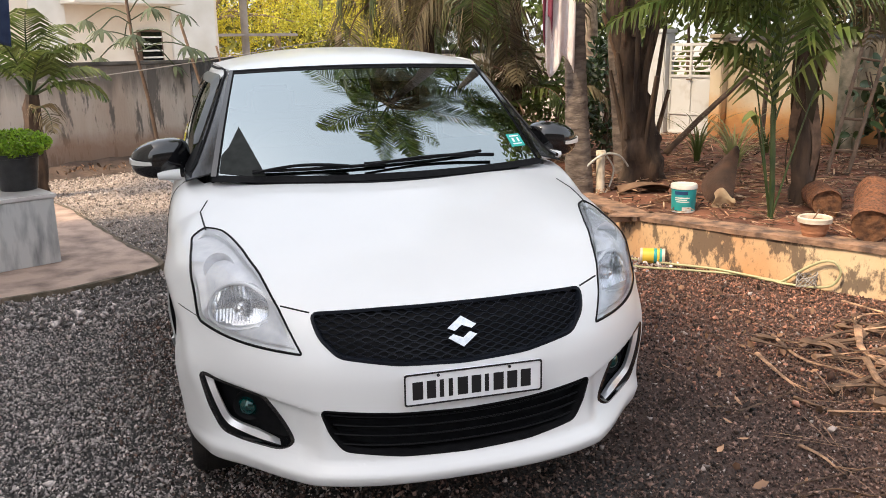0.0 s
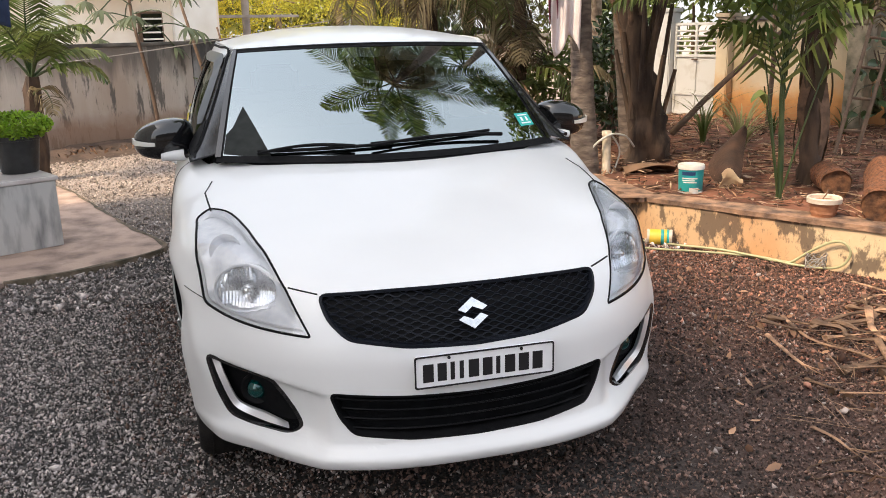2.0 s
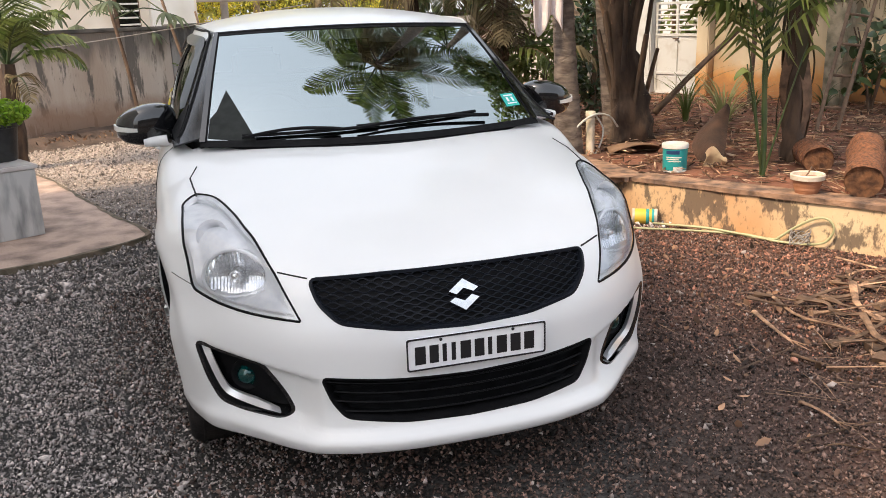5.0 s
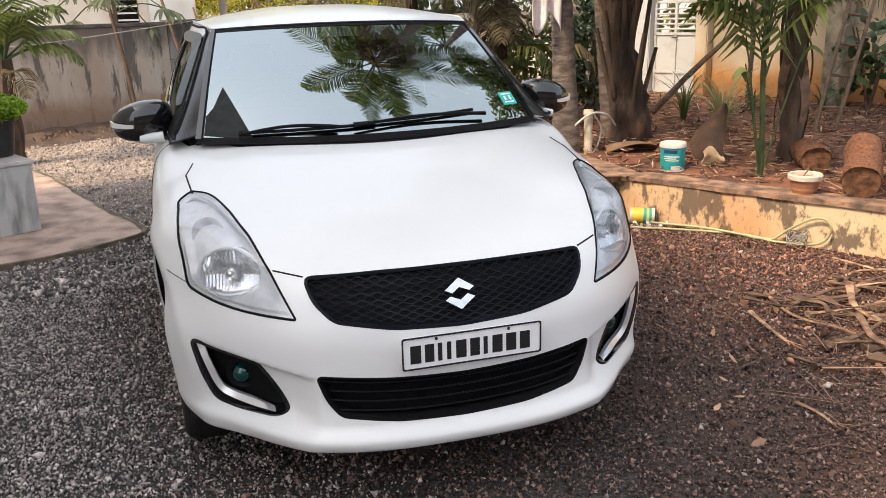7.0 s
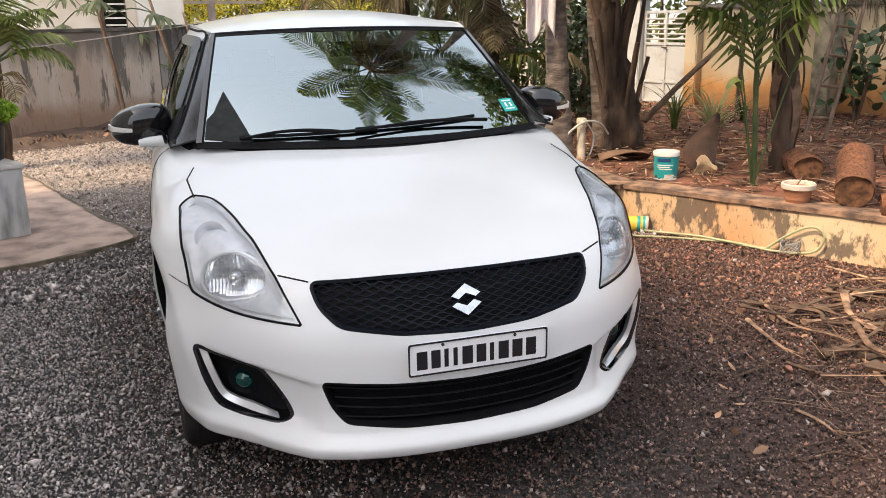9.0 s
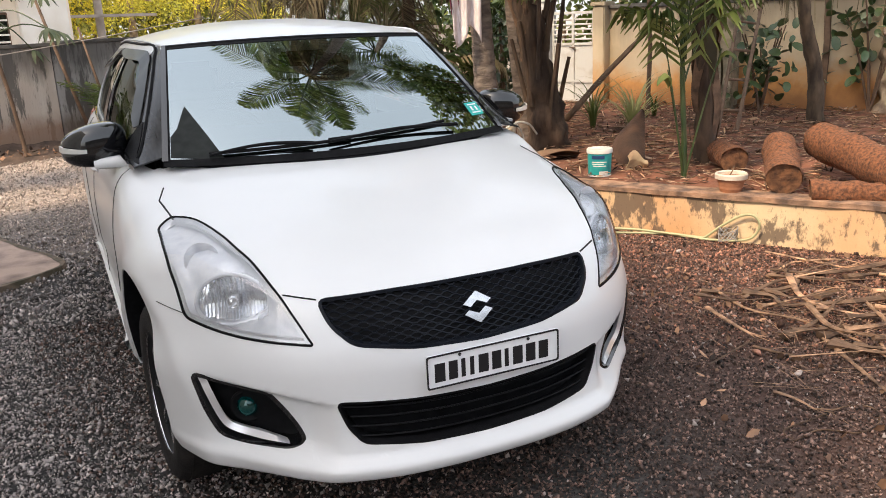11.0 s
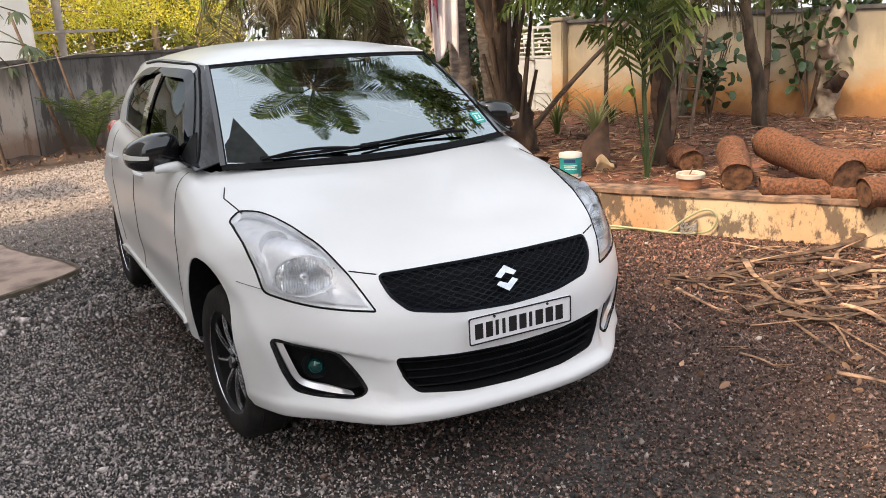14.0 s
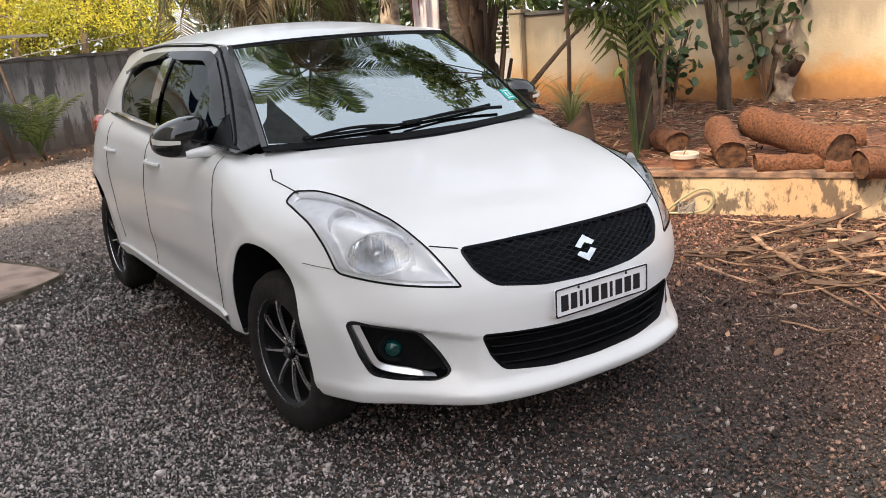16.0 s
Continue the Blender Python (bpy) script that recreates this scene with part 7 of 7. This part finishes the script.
for k0, k1, mt in ((0, .10, M_RIMW), (.10, .55, M_YELLOW), (.55, .68, M_TEALCAN), (.68, .78, M_YELLOW), (.78, .88, M_TEALCAN), (.88, 1, M_RIMW)):
    bm = bmesh.new()
    m = Matrix.Translation(ra.lerp(rb, k0)) @ ax_.to_track_quat("Z", "Y").to_matrix().to_4x4()
    ll = ax_.length * (k1 - k0)
    lathe(bm, [(.012, 0), (.050, 0), (.0515, ll * .1), (.0515, ll * .9), (.050, ll), (.012, ll)], 28, m)
    part("band", bm, mt, reel)
for name, pts, r in (("garden_hose", [(1.75, 3.05, .012), (1.98, 2.70, .012), (2.22, 2.52, .013), (2.46, 2.32, .013), (2.56, 2.14, .014), (2.60, 2.072, .02), (2.652, 1.988, .10), (2.712, 1.891, .175), (2.752, 1.826, .185), (2.773, 1.792, .13), (2.752, 1.826, .05), (2.70, 1.912, .018), (2.62, 2.03, .012), (2.58, 2.09, .012)], .0075),
                     ("garden_hose", [(2.0, 2.95, .012), (2.2, 2.66, .02), (2.36, 2.44, .03), (2.50, 2.25, .02), (2.62, 2.05, .016)], .008)):
    bm = bmesh.new()
    tube(bm, smooth_path(pts, 90), r, 8)
    tagged(mesh_object(name, bm, M_HOSE), "pale green hose lying along the ledge", "hose", group="hoses")
bm = bmesh.new()
for k in range(5):
    c = Vector((2.66, 1.93, .03 + .006 * k))
    tube(bm, [c + Vector((.06 * math.cos(a + k), .05 * math.sin(a + k), .035 * math.sin(a * 2 + k) + .02)) for a in np.linspace(0, 5.6, 22)], .003, 5)
tagged(mesh_object("wire_tangle", bm, M_WIRE), "tangle of thin wire at the hose", "wire")

# ---- pile of dead fronds ----
STICKS = {
    "big": ([(1.97, .94), (2.25, .77), (2.46, .69), (2.72, .66)], .026), "big_b": ([(2.39, 1.33), (2.50, 1.13), (2.74, 1.05), (3.08, 1.03), (3.33, 1.09)], .024),
    "arc": ([(1.93, 1.06), (2.25, 1.16), (2.44, 1.12), (2.52, .99), (2.53, .84)], .012), "a": ([(1.67, 1.02), (1.62, .82), (1.59, .67)], .012),
    "b": ([(1.57, .63), (1.60, .53), (1.64, .46)], .010), "c": ([(1.94, 1.27), (1.86, .96), (1.94, .76), (1.96, .53), (1.93, .34), (1.76, -.11)], .010),
    "d": ([(2.37, 1.19), (2.19, .97), (2.13, .85)], .020), "e": ([(2.07, .80), (1.93, .56), (1.95, .44)], .018), "f": ([(1.88, .54), (1.72, .21), (1.61, -.04)], .012),
    "g": ([(2.02, .38), (1.82, .14), (1.68, -.01)], .008), "h": ([(2.12, .36), (2.13, .25), (2.07, .10)], .020), "i": ([(1.38, -.16), (1.43, -.26), (1.46, -.36)], .014),
    "j": ([(1.31, .27), (1.33, .18), (1.32, .09)], .009), "k": ([(1.26, .56), (1.58, .66)], .006), "l": ([(1.57, .44), (1.76, .37), (1.96, .30)], .005),
    "m": ([(2.73, .94), (2.78, .81), (2.83, .61)], .014), "n": ([(3.2, 1.12), (3.2, .89), (3.24, .6)], .012), "o": ([(2.80, .66), (2.36, .34)], .014), "p": ([(2.62, 1.59), (2.67, 1.36), (2.72, 1.15)], .010),
    "q": ([(2.3, .5), (2.6, .35), (2.95, .2)], .016), "r": ([(2.2, .1), (2.5, .3), (2.9, .55)], .012), "s": ([(1.8, -.2), (2.1, -.05), (2.5, -.02)], .012), "t": ([(2.5, .8), (2.9, .5), (3.2, .3)], .018),
}
for k, (key, (line, r)) in enumerate(STICKS.items()):
    big = key.startswith("big")
    pts = smooth_path([(x, y, r * .8 + .006 + .012 * (k % 4) + (.05 * i / len(line) if big else 0)) for i, (x, y) in enumerate(line)], 18)
    bm = bmesh.new()
    rad = [r * (1.0 - .45 * i / 17) * (1 + .25 * noise.noise(Vector((i * .6, k, 0)))) for i in range(18)]
    if big:
        rad = [r * (.45 + 1.1 * (i / 17) ** 1.6) for i in range(18)]
    tube(bm, pts, rad, 8, wobble=.25)
    bm.verts.ensure_lookup_table()
    for i, v in enumerate(bm.verts):
        c = pts[min(i // 8, 17)]
        v.co.z = max(.003, c.z + (v.co.z - c.z) * .55)
    d_ = (pts[-1] - pts[-3]).normalized()
    for q in range(4):
        e = pts[-1] + (d_ + Vector((rng.normal() * .35, rng.normal() * .35, rng.uniform(0, .25)))) * rng.uniform(.04, .10)
        tube(bm, [pts[-2], pts[-1].lerp(e, .5), e], [r * .28, r * .2, r * .06], 4)
    tagged(mesh_object("dead_petiole", bm, M_DRYDARK if key in ("big", "big_b", "arc", "k") else M_DRY, smooth=False), "dark dry palm stalk on the gravel" if key in ("big", "big_b", "arc", "k") else "pale dry palm stalk on the gravel", "stalk", group="dead palm stalks")
for k in range(44):
    c, hd, ln = Vector((rng.uniform(1.85, 3.1), rng.uniform(.15, 1.40), 0)), rng.normal(-.5, .75), rng.uniform(.20, .62)
    if float(ledge_side(c.x, c.y)) > -.35:
        continue
    o, r = Vector((math.cos(hd), math.sin(hd), 0)), rng.uniform(.007, .022)
    bend = Vector((-o.y, o.x, 0)) * rng.normal(0, .09)
    z0, z1 = rng.uniform(.01, .05), rng.uniform(.01, .09)
    pts = smooth_path([c - o * ln * .5 + Vector((0, 0, z0)), c + bend + Vector((0, 0, .5 * (z0 + z1))), c + o * ln * .5 + Vector((0, 0, z1))], 10)
    bm = bmesh.new()
    tube(bm, pts, [r * (1.0 - .08 * i + 1.1 * max(0, (3 - i) / 3) ** 2) * (1 + .45 * noise.noise(Vector((i * .8, k * 3.1, 0)))) for i in range(10)], 6, wobble=.5)
    bm.verts.ensure_lookup_table()
    for i, v in enumerate(bm.verts):
        v.co.z = max(.003, pts[min(i // 6, 9)].z + (v.co.z - pts[min(i // 6, 9)].z) * .5)
    for q in range(3):
        e = pts[-1] + (o + Vector((rng.normal() * .4, rng.normal() * .4, rng.uniform(0, .3)))) * rng.uniform(.03, .09)
        tube(bm, [pts[-2], pts[-1].lerp(e, .5), e], [r * .3, r * .2, r * .06], 4)
    dark_one = k % 2 == 0
    tagged(mesh_object("dead_petiole", bm, M_DRYDARK if dark_one else M_DRY, smooth=False), "dark dry palm stalk on the gravel" if dark_one else "pale dry palm stalk on the gravel", "stalk", group="dead palm stalks")
bm = bmesh.new()
tube(bm, smooth_path([(1.09, -.03, .008), (1.22, -.02, .010), (1.31, -.10, .012), (1.42, -.09, .02), (1.50, 0, .012), (1.44, .06, .008), (1.28, .05, .008), (1.12, .04, .008), (1.09, -.03, .008)], 50), .003, 6)
tagged(mesh_object("thin_vine", bm, M_DRY), "thin dry vine loop on the gravel", "vine")
# fine straw over the pile
n = 260
c = np.stack([rng.normal(2.35, .50, n), rng.normal(.55, .42, n), np.full(n, .012)], 1)
c = c[(ledge_side(c[:, 0], c[:, 1]) < -.05) & (c[:, 0] > 1.05)]
n = len(c)
STRAW_V = np.array([(-1, -.012, 0), (-1, .012, 0), (0, .016, .03), (0, -.016, .03), (1, .006, 0), (1, -.006, 0)])
STRAW_F = np.array([(0, 1, 2, 3), (3, 2, 4, 5)])
ang = rng.normal(-.9, .7, n)
rz = np.zeros((n, 3, 3))
rz[:, 0, 0], rz[:, 0, 1], rz[:, 1, 0], rz[:, 1, 1], rz[:, 2, 2] = np.cos(ang), -np.sin(ang), np.sin(ang), np.cos(ang), 1
c[:, 2] += rng.uniform(0, .04, n)
ln = .11 * rng.uniform(.3, 1.6, (n, 1))
v, f = scatter(STRAW_V, STRAW_F, c, np.concatenate([ln, ln * 1.1, ln], 1), rz)
tagged(fast_mesh("dry_straw", v, f, M_DRY), "thin dry palm leaflets strewn on the gravel", "straw", kind="stuff")
n = 420
c = np.stack([rng.uniform(1.0, 3.3, n), rng.uniform(-1.0, 2.2, n), np.full(n, .012)], 1)
c = c[ledge_side(c[:, 0], c[:, 1]) < -.05]
v, f = scatter(LEAF_V, LEAF_F, c, .022 * rng.uniform(.5, 1.5, (len(c), 1)) * np.ones((len(c), 3)), rand_rot(len(c)))
tagged(fast_mesh("leaf_litter", v, f, M_LITTER), "dry brown leaves strewn on the gravel", "leaves", kind="stuff")

# ---- ladder on the wall ----
ladder = thing("bamboo_ladder", "thin bamboo ladder leaning on the wall", "ladder")
la, lb = Vector((4.50, 4.02, .27)), Vector((4.64, 3.93, .27))
ta, tb = Vector((5.75, 5.05, 1.72)), Vector((5.92, 4.92, 1.66))
for a, b in ((la, ta), (lb, tb)):
    bm = bmesh.new()
    tube(bm, [a.lerp(b, k / 10) for k in range(11)], .018, 8, wobble=.2)
    part("rail", bm, M_DARKWOOD, ladder)
for k in (.14, .32, .50, .68, .86):
    bm = bmesh.new()
    tube(bm, [la.lerp(ta, k) + Vector((-.02, .01, 0)), lb.lerp(tb, k) + Vector((.02, -.01, 0))], .013, 6)
    part("rung", bm, M_DARKWOOD, ladder)

# ---- clothes on the trunk line ----
cloth("hanging_shirt", "faded white shirt hanging by the trunk", M_CLOTHW, (1.80, 3.92, 2.05), (2.05, 3.90, 2.05), .78, 2.2, .03, ragged=.10)
cloth("hanging_cloth", "maroon cloth hanging by the trunk", M_CLOTHR, (1.78, 3.90, 2.05), (1.86, 3.89, 2.05), .52, 1.2, .02, ragged=.2)
for pts, lab in (([(-4.4, 8.6, 1.05), (-2.6, 8.9, 1.10), (-.9, 9.2, 1.28), (1.0, 9.4, 1.55)], "thin washing line before the wall"), ([(1.7, 3.95, 2.06), (2.1, 3.9, 2.06)], "short washing line at the trunk")):
    bm = bmesh.new()
    tube(bm, smooth_path(pts, 30), .006, 5)
    tagged(mesh_object("washing_line", bm, M_WIRE), lab, "wire", group="washing lines")

# ---- before and behind the back wall ----
yp = thing("coconut_seedling", "young coconut plant before the back wall", "plant")
b0 = along(-1.35, 1.6, 0)
bm = bmesh.new()
tube(bm, [b0 + Vector((.01 * k, 0, .13 * k)) for k in range(9)], [.14, .13, .12, .11, .10, .095, .09, .08, .06], 10, wobble=.35)
part("stem", bm, M_DARKBARK, yp)
for k, (hd, ri, ln) in enumerate(((330, 66, .95), (10, 46, .85), (60, 78, 1.1), (120, 70, 1.0), (190, 60, 1.0), (240, 74, 1.05), (285, 82, 1.2), (350, 30, .8), (300, 58, 1.0))):
    add_frond(yp, M_FRONDY if k % 2 else M_FROND, M_STEMG, .016, base=tuple(b0 + Vector((.08, 0, 1.02))), heading=hd, length=ln, rise=ri, droop=85, n=34, leaf_len=.34, leaf_w=.024, hang=.6)
add_frond(yp, M_FRONDDRY, M_STEMG, .014, base=tuple(b0 + Vector((.08, -.05, .86))), heading=300, length=.62, rise=30, droop=130, n=26, leaf_len=.26, leaf_w=.022, hang=1.0, label="yellowing drooping frond")
yp2 = thing("coconut_seedling", "small palm seedling before the back wall", "plant")
b1 = along(1.75, .55, 0)
for k in range(9):
    add_frond(yp2, M_FROND, M_STEMG, .012, base=tuple(b1 + Vector((0, 0, .15))), heading=k * 40 + 11 * (k % 2), length=.80 + .12 * (k % 3), rise=80 - 7 * (k % 3), droop=50, n=24, leaf_len=.22, leaf_w=.018, hang=.3)
yp3 = thing("coconut_seedling", "small palm seedling before the back wall", "plant")
b1 = along(5.2, .5, 0)
for k in range(7):
    add_frond(yp3, M_FROND, M_STEMG, .012, base=tuple(b1 + Vector((0, 0, .15))), heading=k * 52, length=.8, rise=76, droop=45, n=20, leaf_len=.22, leaf_w=.03, hang=.3)

M_PAPAYA = leaf_mat(mat("papaya_leaf", (.075, .10, .055), .6, 0, (.15, .175, .10), 3, per_island=.4))
papaya = thing("papaya_tree", "thin papaya tree before the back wall", "tree")
pb = along(.62, .40, 0)
bm = bmesh.new()
tube(bm, smooth_path([pb, pb + Vector((-.08, 0, .8)), pb + Vector((-.20, 0, 1.6)), pb + Vector((-.24, 0, 2.3))], 18), [.026 - .0005 * k for k in range(18)], 10)
part("trunk", bm, M_DARKWOOD, papaya)
for k in range(11):
    a = k * 2.399
    o = Vector((math.cos(a), math.sin(a), 0))
    st = pb + Vector((-.20, 0, 1.42 + .05 * k))
    e = st + o * rng.uniform(.50, .85) + Vector((0, 0, rng.uniform(-.32, .12)))
    bm = bmesh.new()
    tube(bm, smooth_path([st, st.lerp(e, .5) + Vector((0, 0, .12)), e], 9), .008, 5)
    stalk = part("leaf_stalk", bm, M_STEMG, papaya)
    vs, fs = [], []
    for q in range(9):
        w = a + (q - 4) * .62
        d = np.array([math.cos(w), math.sin(w), 0])
        sd = np.array([-math.sin(w), math.cos(w), 0])
        ln = .20 * (1 - .05 * abs(q - 4)) * rng.uniform(.85, 1.15)
        c, i0 = np.array(e), len(vs)
        for f, wd in ((.05, .008), (.45, .026), (.75, .020), (1.0, .003)):
            mid = c + d * ln * f + np.array([0, 0, -.16 * f * f])
            vs += [mid - sd * wd, mid + sd * wd]
        fs += [(i0 + 2 * j, i0 + 2 * j + 1, i0 + 2 * j + 3, i0 + 2 * j + 2) for j in range(3)]
    fast_mesh("lobed_leaf", np.array(vs), np.array(fs), M_PAPAYA, papaya)
bm = bmesh.new()
tube(bm, [along(1.62, .25, 0), along(1.42, .2, .8), along(1.15, .15, 1.9)], [.026, .022, .018], 7, wobble=.2)
tagged(mesh_object("bamboo_pole", bm, M_DARKWOOD), "thin dark pole leaning on the back wall", "pole", group="leaning poles")
bm = bmesh.new()
tube(bm, [along(2.0, .35, 0), along(1.8, .2, .8), along(1.7, .1, 1.5)], [.020, .018, .014], 7, wobble=.2)
tagged(mesh_object("bamboo_pole", bm, M_DARKWOOD), "thin dark pole leaning on the back wall", "pole", group="leaning poles")
bm = bmesh.new()
tube(bm, [along(4.4, .35, 0), along(4.25, .2, .8), along(4.1, .1, 1.5)], [.020, .018, .014], 7, wobble=.2)
tagged(mesh_object("bamboo_pole", bm, M_DARKWOOD), "thin dark pole leaning on the back wall", "pole", group="leaning poles")
# planks on blocks at the wall's foot
bm = bmesh.new()
box(bm, (1.6, .14, .03), Matrix.Translation(along(4.2, .9, .22)) @ rot, .004)
tagged(mesh_object("plank", bm, M_PALE, smooth=False), "pale plank lying across blocks", "plank")
for k in (3.6, 4.8):
    bm = bmesh.new()
    box(bm, (.18, .30, .22), Matrix.Translation(along(k, .9, .10)) @ rot, .012)
    tagged(mesh_object("stone_block", bm, M_CONC, smooth=False), "rough grey block under the plank", "block", group="blocks")

# house beyond the wall
house = thing("house", "beige and white rendered house behind the wall", "house")
hm = Matrix.Translation(along(.9, -6.5, 0)) @ rot
bm = bmesh.new()
box(bm, (7.0, 4.0, 3.6), hm @ Matrix.Translation((0, 0, 1.8)), .02)
hw = part("wall", bm, M_HOUSE, house, smooth=False)
bm = bmesh.new()
box(bm, (7.8, 4.8, .16), hm @ Matrix.Translation((0, 0, 3.68)), .02)
part("roof_slab", bm, M_HOUSEW, house, smooth=False)
for x0, w in ((.28, .58), (2.95, .90), (-1.9, 1.0)):
    bm = bmesh.new()
    box(bm, (w, .10, 3.2), hm @ Matrix.Translation((x0, -2.03, 1.7)), .01)
    part("wall_panel", bm, M_HOUSEW, house, smooth=False)
bm = bmesh.new()
box(bm, (.46, .12, .62), hm @ Matrix.Translation((2.06, -2.02, 1.52)), .01)
win = part("window", bm, M_DARKWOOD, house, smooth=False)
bm = bmesh.new()
box(bm, (.38, .02, .54), hm @ Matrix.Translation((2.06, -2.09, 1.52)))
part("pane", bm, M_GLOSSBLACK, win, smooth=False)
for z in (1.34, 1.46, 1.58, 1.70):
    bm = bmesh.new()
    box(bm, (.38, .03, .03), hm @ Matrix.Translation((2.06, -2.11, z)))
    part("grille_bar", bm, M_HOUSEW, win, smooth=False)
bm = bmesh.new()
box(bm, (2.0, .7, .09), hm @ Matrix.Translation((1.5, -2.35, 2.30)), .01)
part("sunshade", bm, M_HOUSEW, house, smooth=False)

# power pole with a cross-arm
pole = thing("power_pole", "pale concrete power pole with cross-arm", "pole")
pb = along(5.6, -5.5, 0)
bm = bmesh.new()
tube(bm, [pb, pb + Vector((0, 0, 3.0)), pb + Vector((0, 0, 7.5))], [.085, .08, .07], 10)
part("post", bm, M_POLE, pole)
bm = bmesh.new()
box(bm, (2.3, .05, .06), Matrix.Translation(pb + Vector((.15, -.1, 1.75))) @ rot, .01)
part("cross_arm", bm, M_POLE, pole, smooth=False)

# trees behind the wall
for k, off, hgt, spr, mt, lab in ((6.4, -8.2, 6.0, 2.6, M_LEAFY, "tree in yellow leaf behind the wall"), (8.4, -8.5, 6.4, 2.7, M_LEAFY, "tree in yellow leaf behind the wall"),
                                  (10.0, -8, 6.2, 2.6, M_LEAFY, "tree in yellow leaf behind the wall"), (12.6, -7.6, 6.0, 2.4, M_LEAFSUN, "green tree behind the wall"), (3.4, -13, 9, 3.2, M_LEAFSUN, "green tree behind the wall"), (8.6, -13, 9, 3.2, M_LEAFSUN, "green tree behind the wall"), (14.5, -11, 8.5, 3.2, M_LEAFSUN, "green tree behind the wall"), (6.6, -11.5, 7.0, 3.0, M_LEAFSUN, "green tree behind the wall"), (9.6, -12, 7.0, 3.0, M_LEAFY, "tree in yellow leaf behind the wall"), (12.2, -11, 7.0, 3.0, M_LEAFSUN, "green tree behind the wall"), (-5.5, -12, 8, 3.0, M_LEAFSUN, "green tree behind the wall")):
    b_ = along(k, off, 0)
    leafy_tree("leafy_tree", lab, tuple(b_), hgt, spr, 17000 if mt is M_LEAFY else 5200, .034 if mt is M_LEAFY else .12, mt, .14, M_PALE, 18, .12, group="trees behind the wall")
# low shrubs along the back of the bed and behind the walls
for k in range(14):
    b_ = rwall(-5.5 + 1.1 * k, -1.6 - .5 * (k % 3), .1)
    ob = thing("hedge_shrub", "tangled green shrub behind the wall", "plant", group="shrubs behind the wall")
    p, sz = leaf_cloud(b_ + Vector((0, 0, 1.3)), (.9, .9, 1.3), 900, .09)
    leaves_part("foliage", p, sz, M_LEAFG if k % 3 else M_LEAFDARK, ob)
    bm = bmesh.new()
    tube(bm, [b_ + Vector((0, 0, -.1)), b_ + Vector((.05, .03, .8)), b_ + Vector((0, 0, 1.6))], [.05, .04, .02], 6)
    part("stem", bm, M_DARKWOOD, ob)
for k in range(7):
    b_ = rwall(-3.2 + 1.9 * k, -4.5, 0)
    leafy_tree("leafy_tree", "green tree behind the compound wall", tuple(b_), 6.5 + .6 * (k % 3), 2.1, 3200, .11, M_LEAFG, .12, M_PALE, 12, .2, group="trees behind the compound wall")

# curtain of hanging dry and green fronds between car and clump
curtain = thing("areca_thicket", "thicket of hanging dry and green palm fronds", "tree")
for k in range(30):
    x, y = 1.2 + 1.3 * rng.uniform(), 5.6 + 1.6 * rng.uniform()
    add_frond(curtain, (M_FRONDDRY, M_FRONDDRY, M_FROND)[k % 3], M_DRYDARK, .016, base=(x, y, 1.75 + .75 * rng.uniform()), heading=rng.uniform(150, 330), length=1.1, rise=rng.uniform(-25, 20), droop=110, n=46, leaf_len=.55, leaf_w=.017, hang=1.4)
for x, y, h in ((1.45, 6.1, 3.0), (1.95, 6.5, 3.2), (2.3, 5.9, 3.0)):
    bm = bmesh.new()
    tube(bm, [(x, y, -.02), (x + .04, y, 1.4), (x, y + .03, h)], [.07, .06, .045], 9, wobble=.3)
    part("trunk", bm, M_DARKBARK, curtain)
for k in range(16):
    x, y = 1.5 + 1.2 * rng.uniform(), 5.2 + 1.2 * rng.uniform()
    add_frond(curtain, (M_FRONDDRY, M_FROND)[k % 2], M_DRYDARK, .012, base=(x, y, .8 + .5 * rng.uniform()), heading=rng.uniform(0, 360), length=.8, rise=30, droop=120, n=22, leaf_len=.30, leaf_w=.028, hang=.8)
for x, y, z, r, h, mt in ((3.2, 5.7, .95, .34, .62, M_LEAFDARK), (2.75, 5.9, .85, .36, .55, M_LEAFG), (3.55, 6.3, .9, .34, .6, M_LEAFDARK)):
    th = thing("hedge_shrub", "dark tangled shrub between the palm trunks", "plant", group="shrubs in the bed")
    p, sz = leaf_cloud((x, y, z), (r, r, h), 800, .042)
    leaves_part("foliage", p, sz, mt, th)
    bm = bmesh.new()
    tube(bm, [(x, y, .2), (x + .03, y, z), (x, y, z + h * .6)], [.03, .022, .01], 6)
    part("stem", bm, M_DARKWOOD, th)
th = thing("hedge_shrub", "tangled green shrub beside the thicket", "plant")
p, sz = leaf_cloud((2.35, 6.0, .65), (.6, .4, .45), 900, .04)
leaves_part("foliage", p, sz, M_LEAFG, th)
bm = bmesh.new()
tube(bm, [(2.35, 6.0, .2), (2.35, 6.0, .9)], .03, 6)
part("stem", bm, M_DARKWOOD, th)
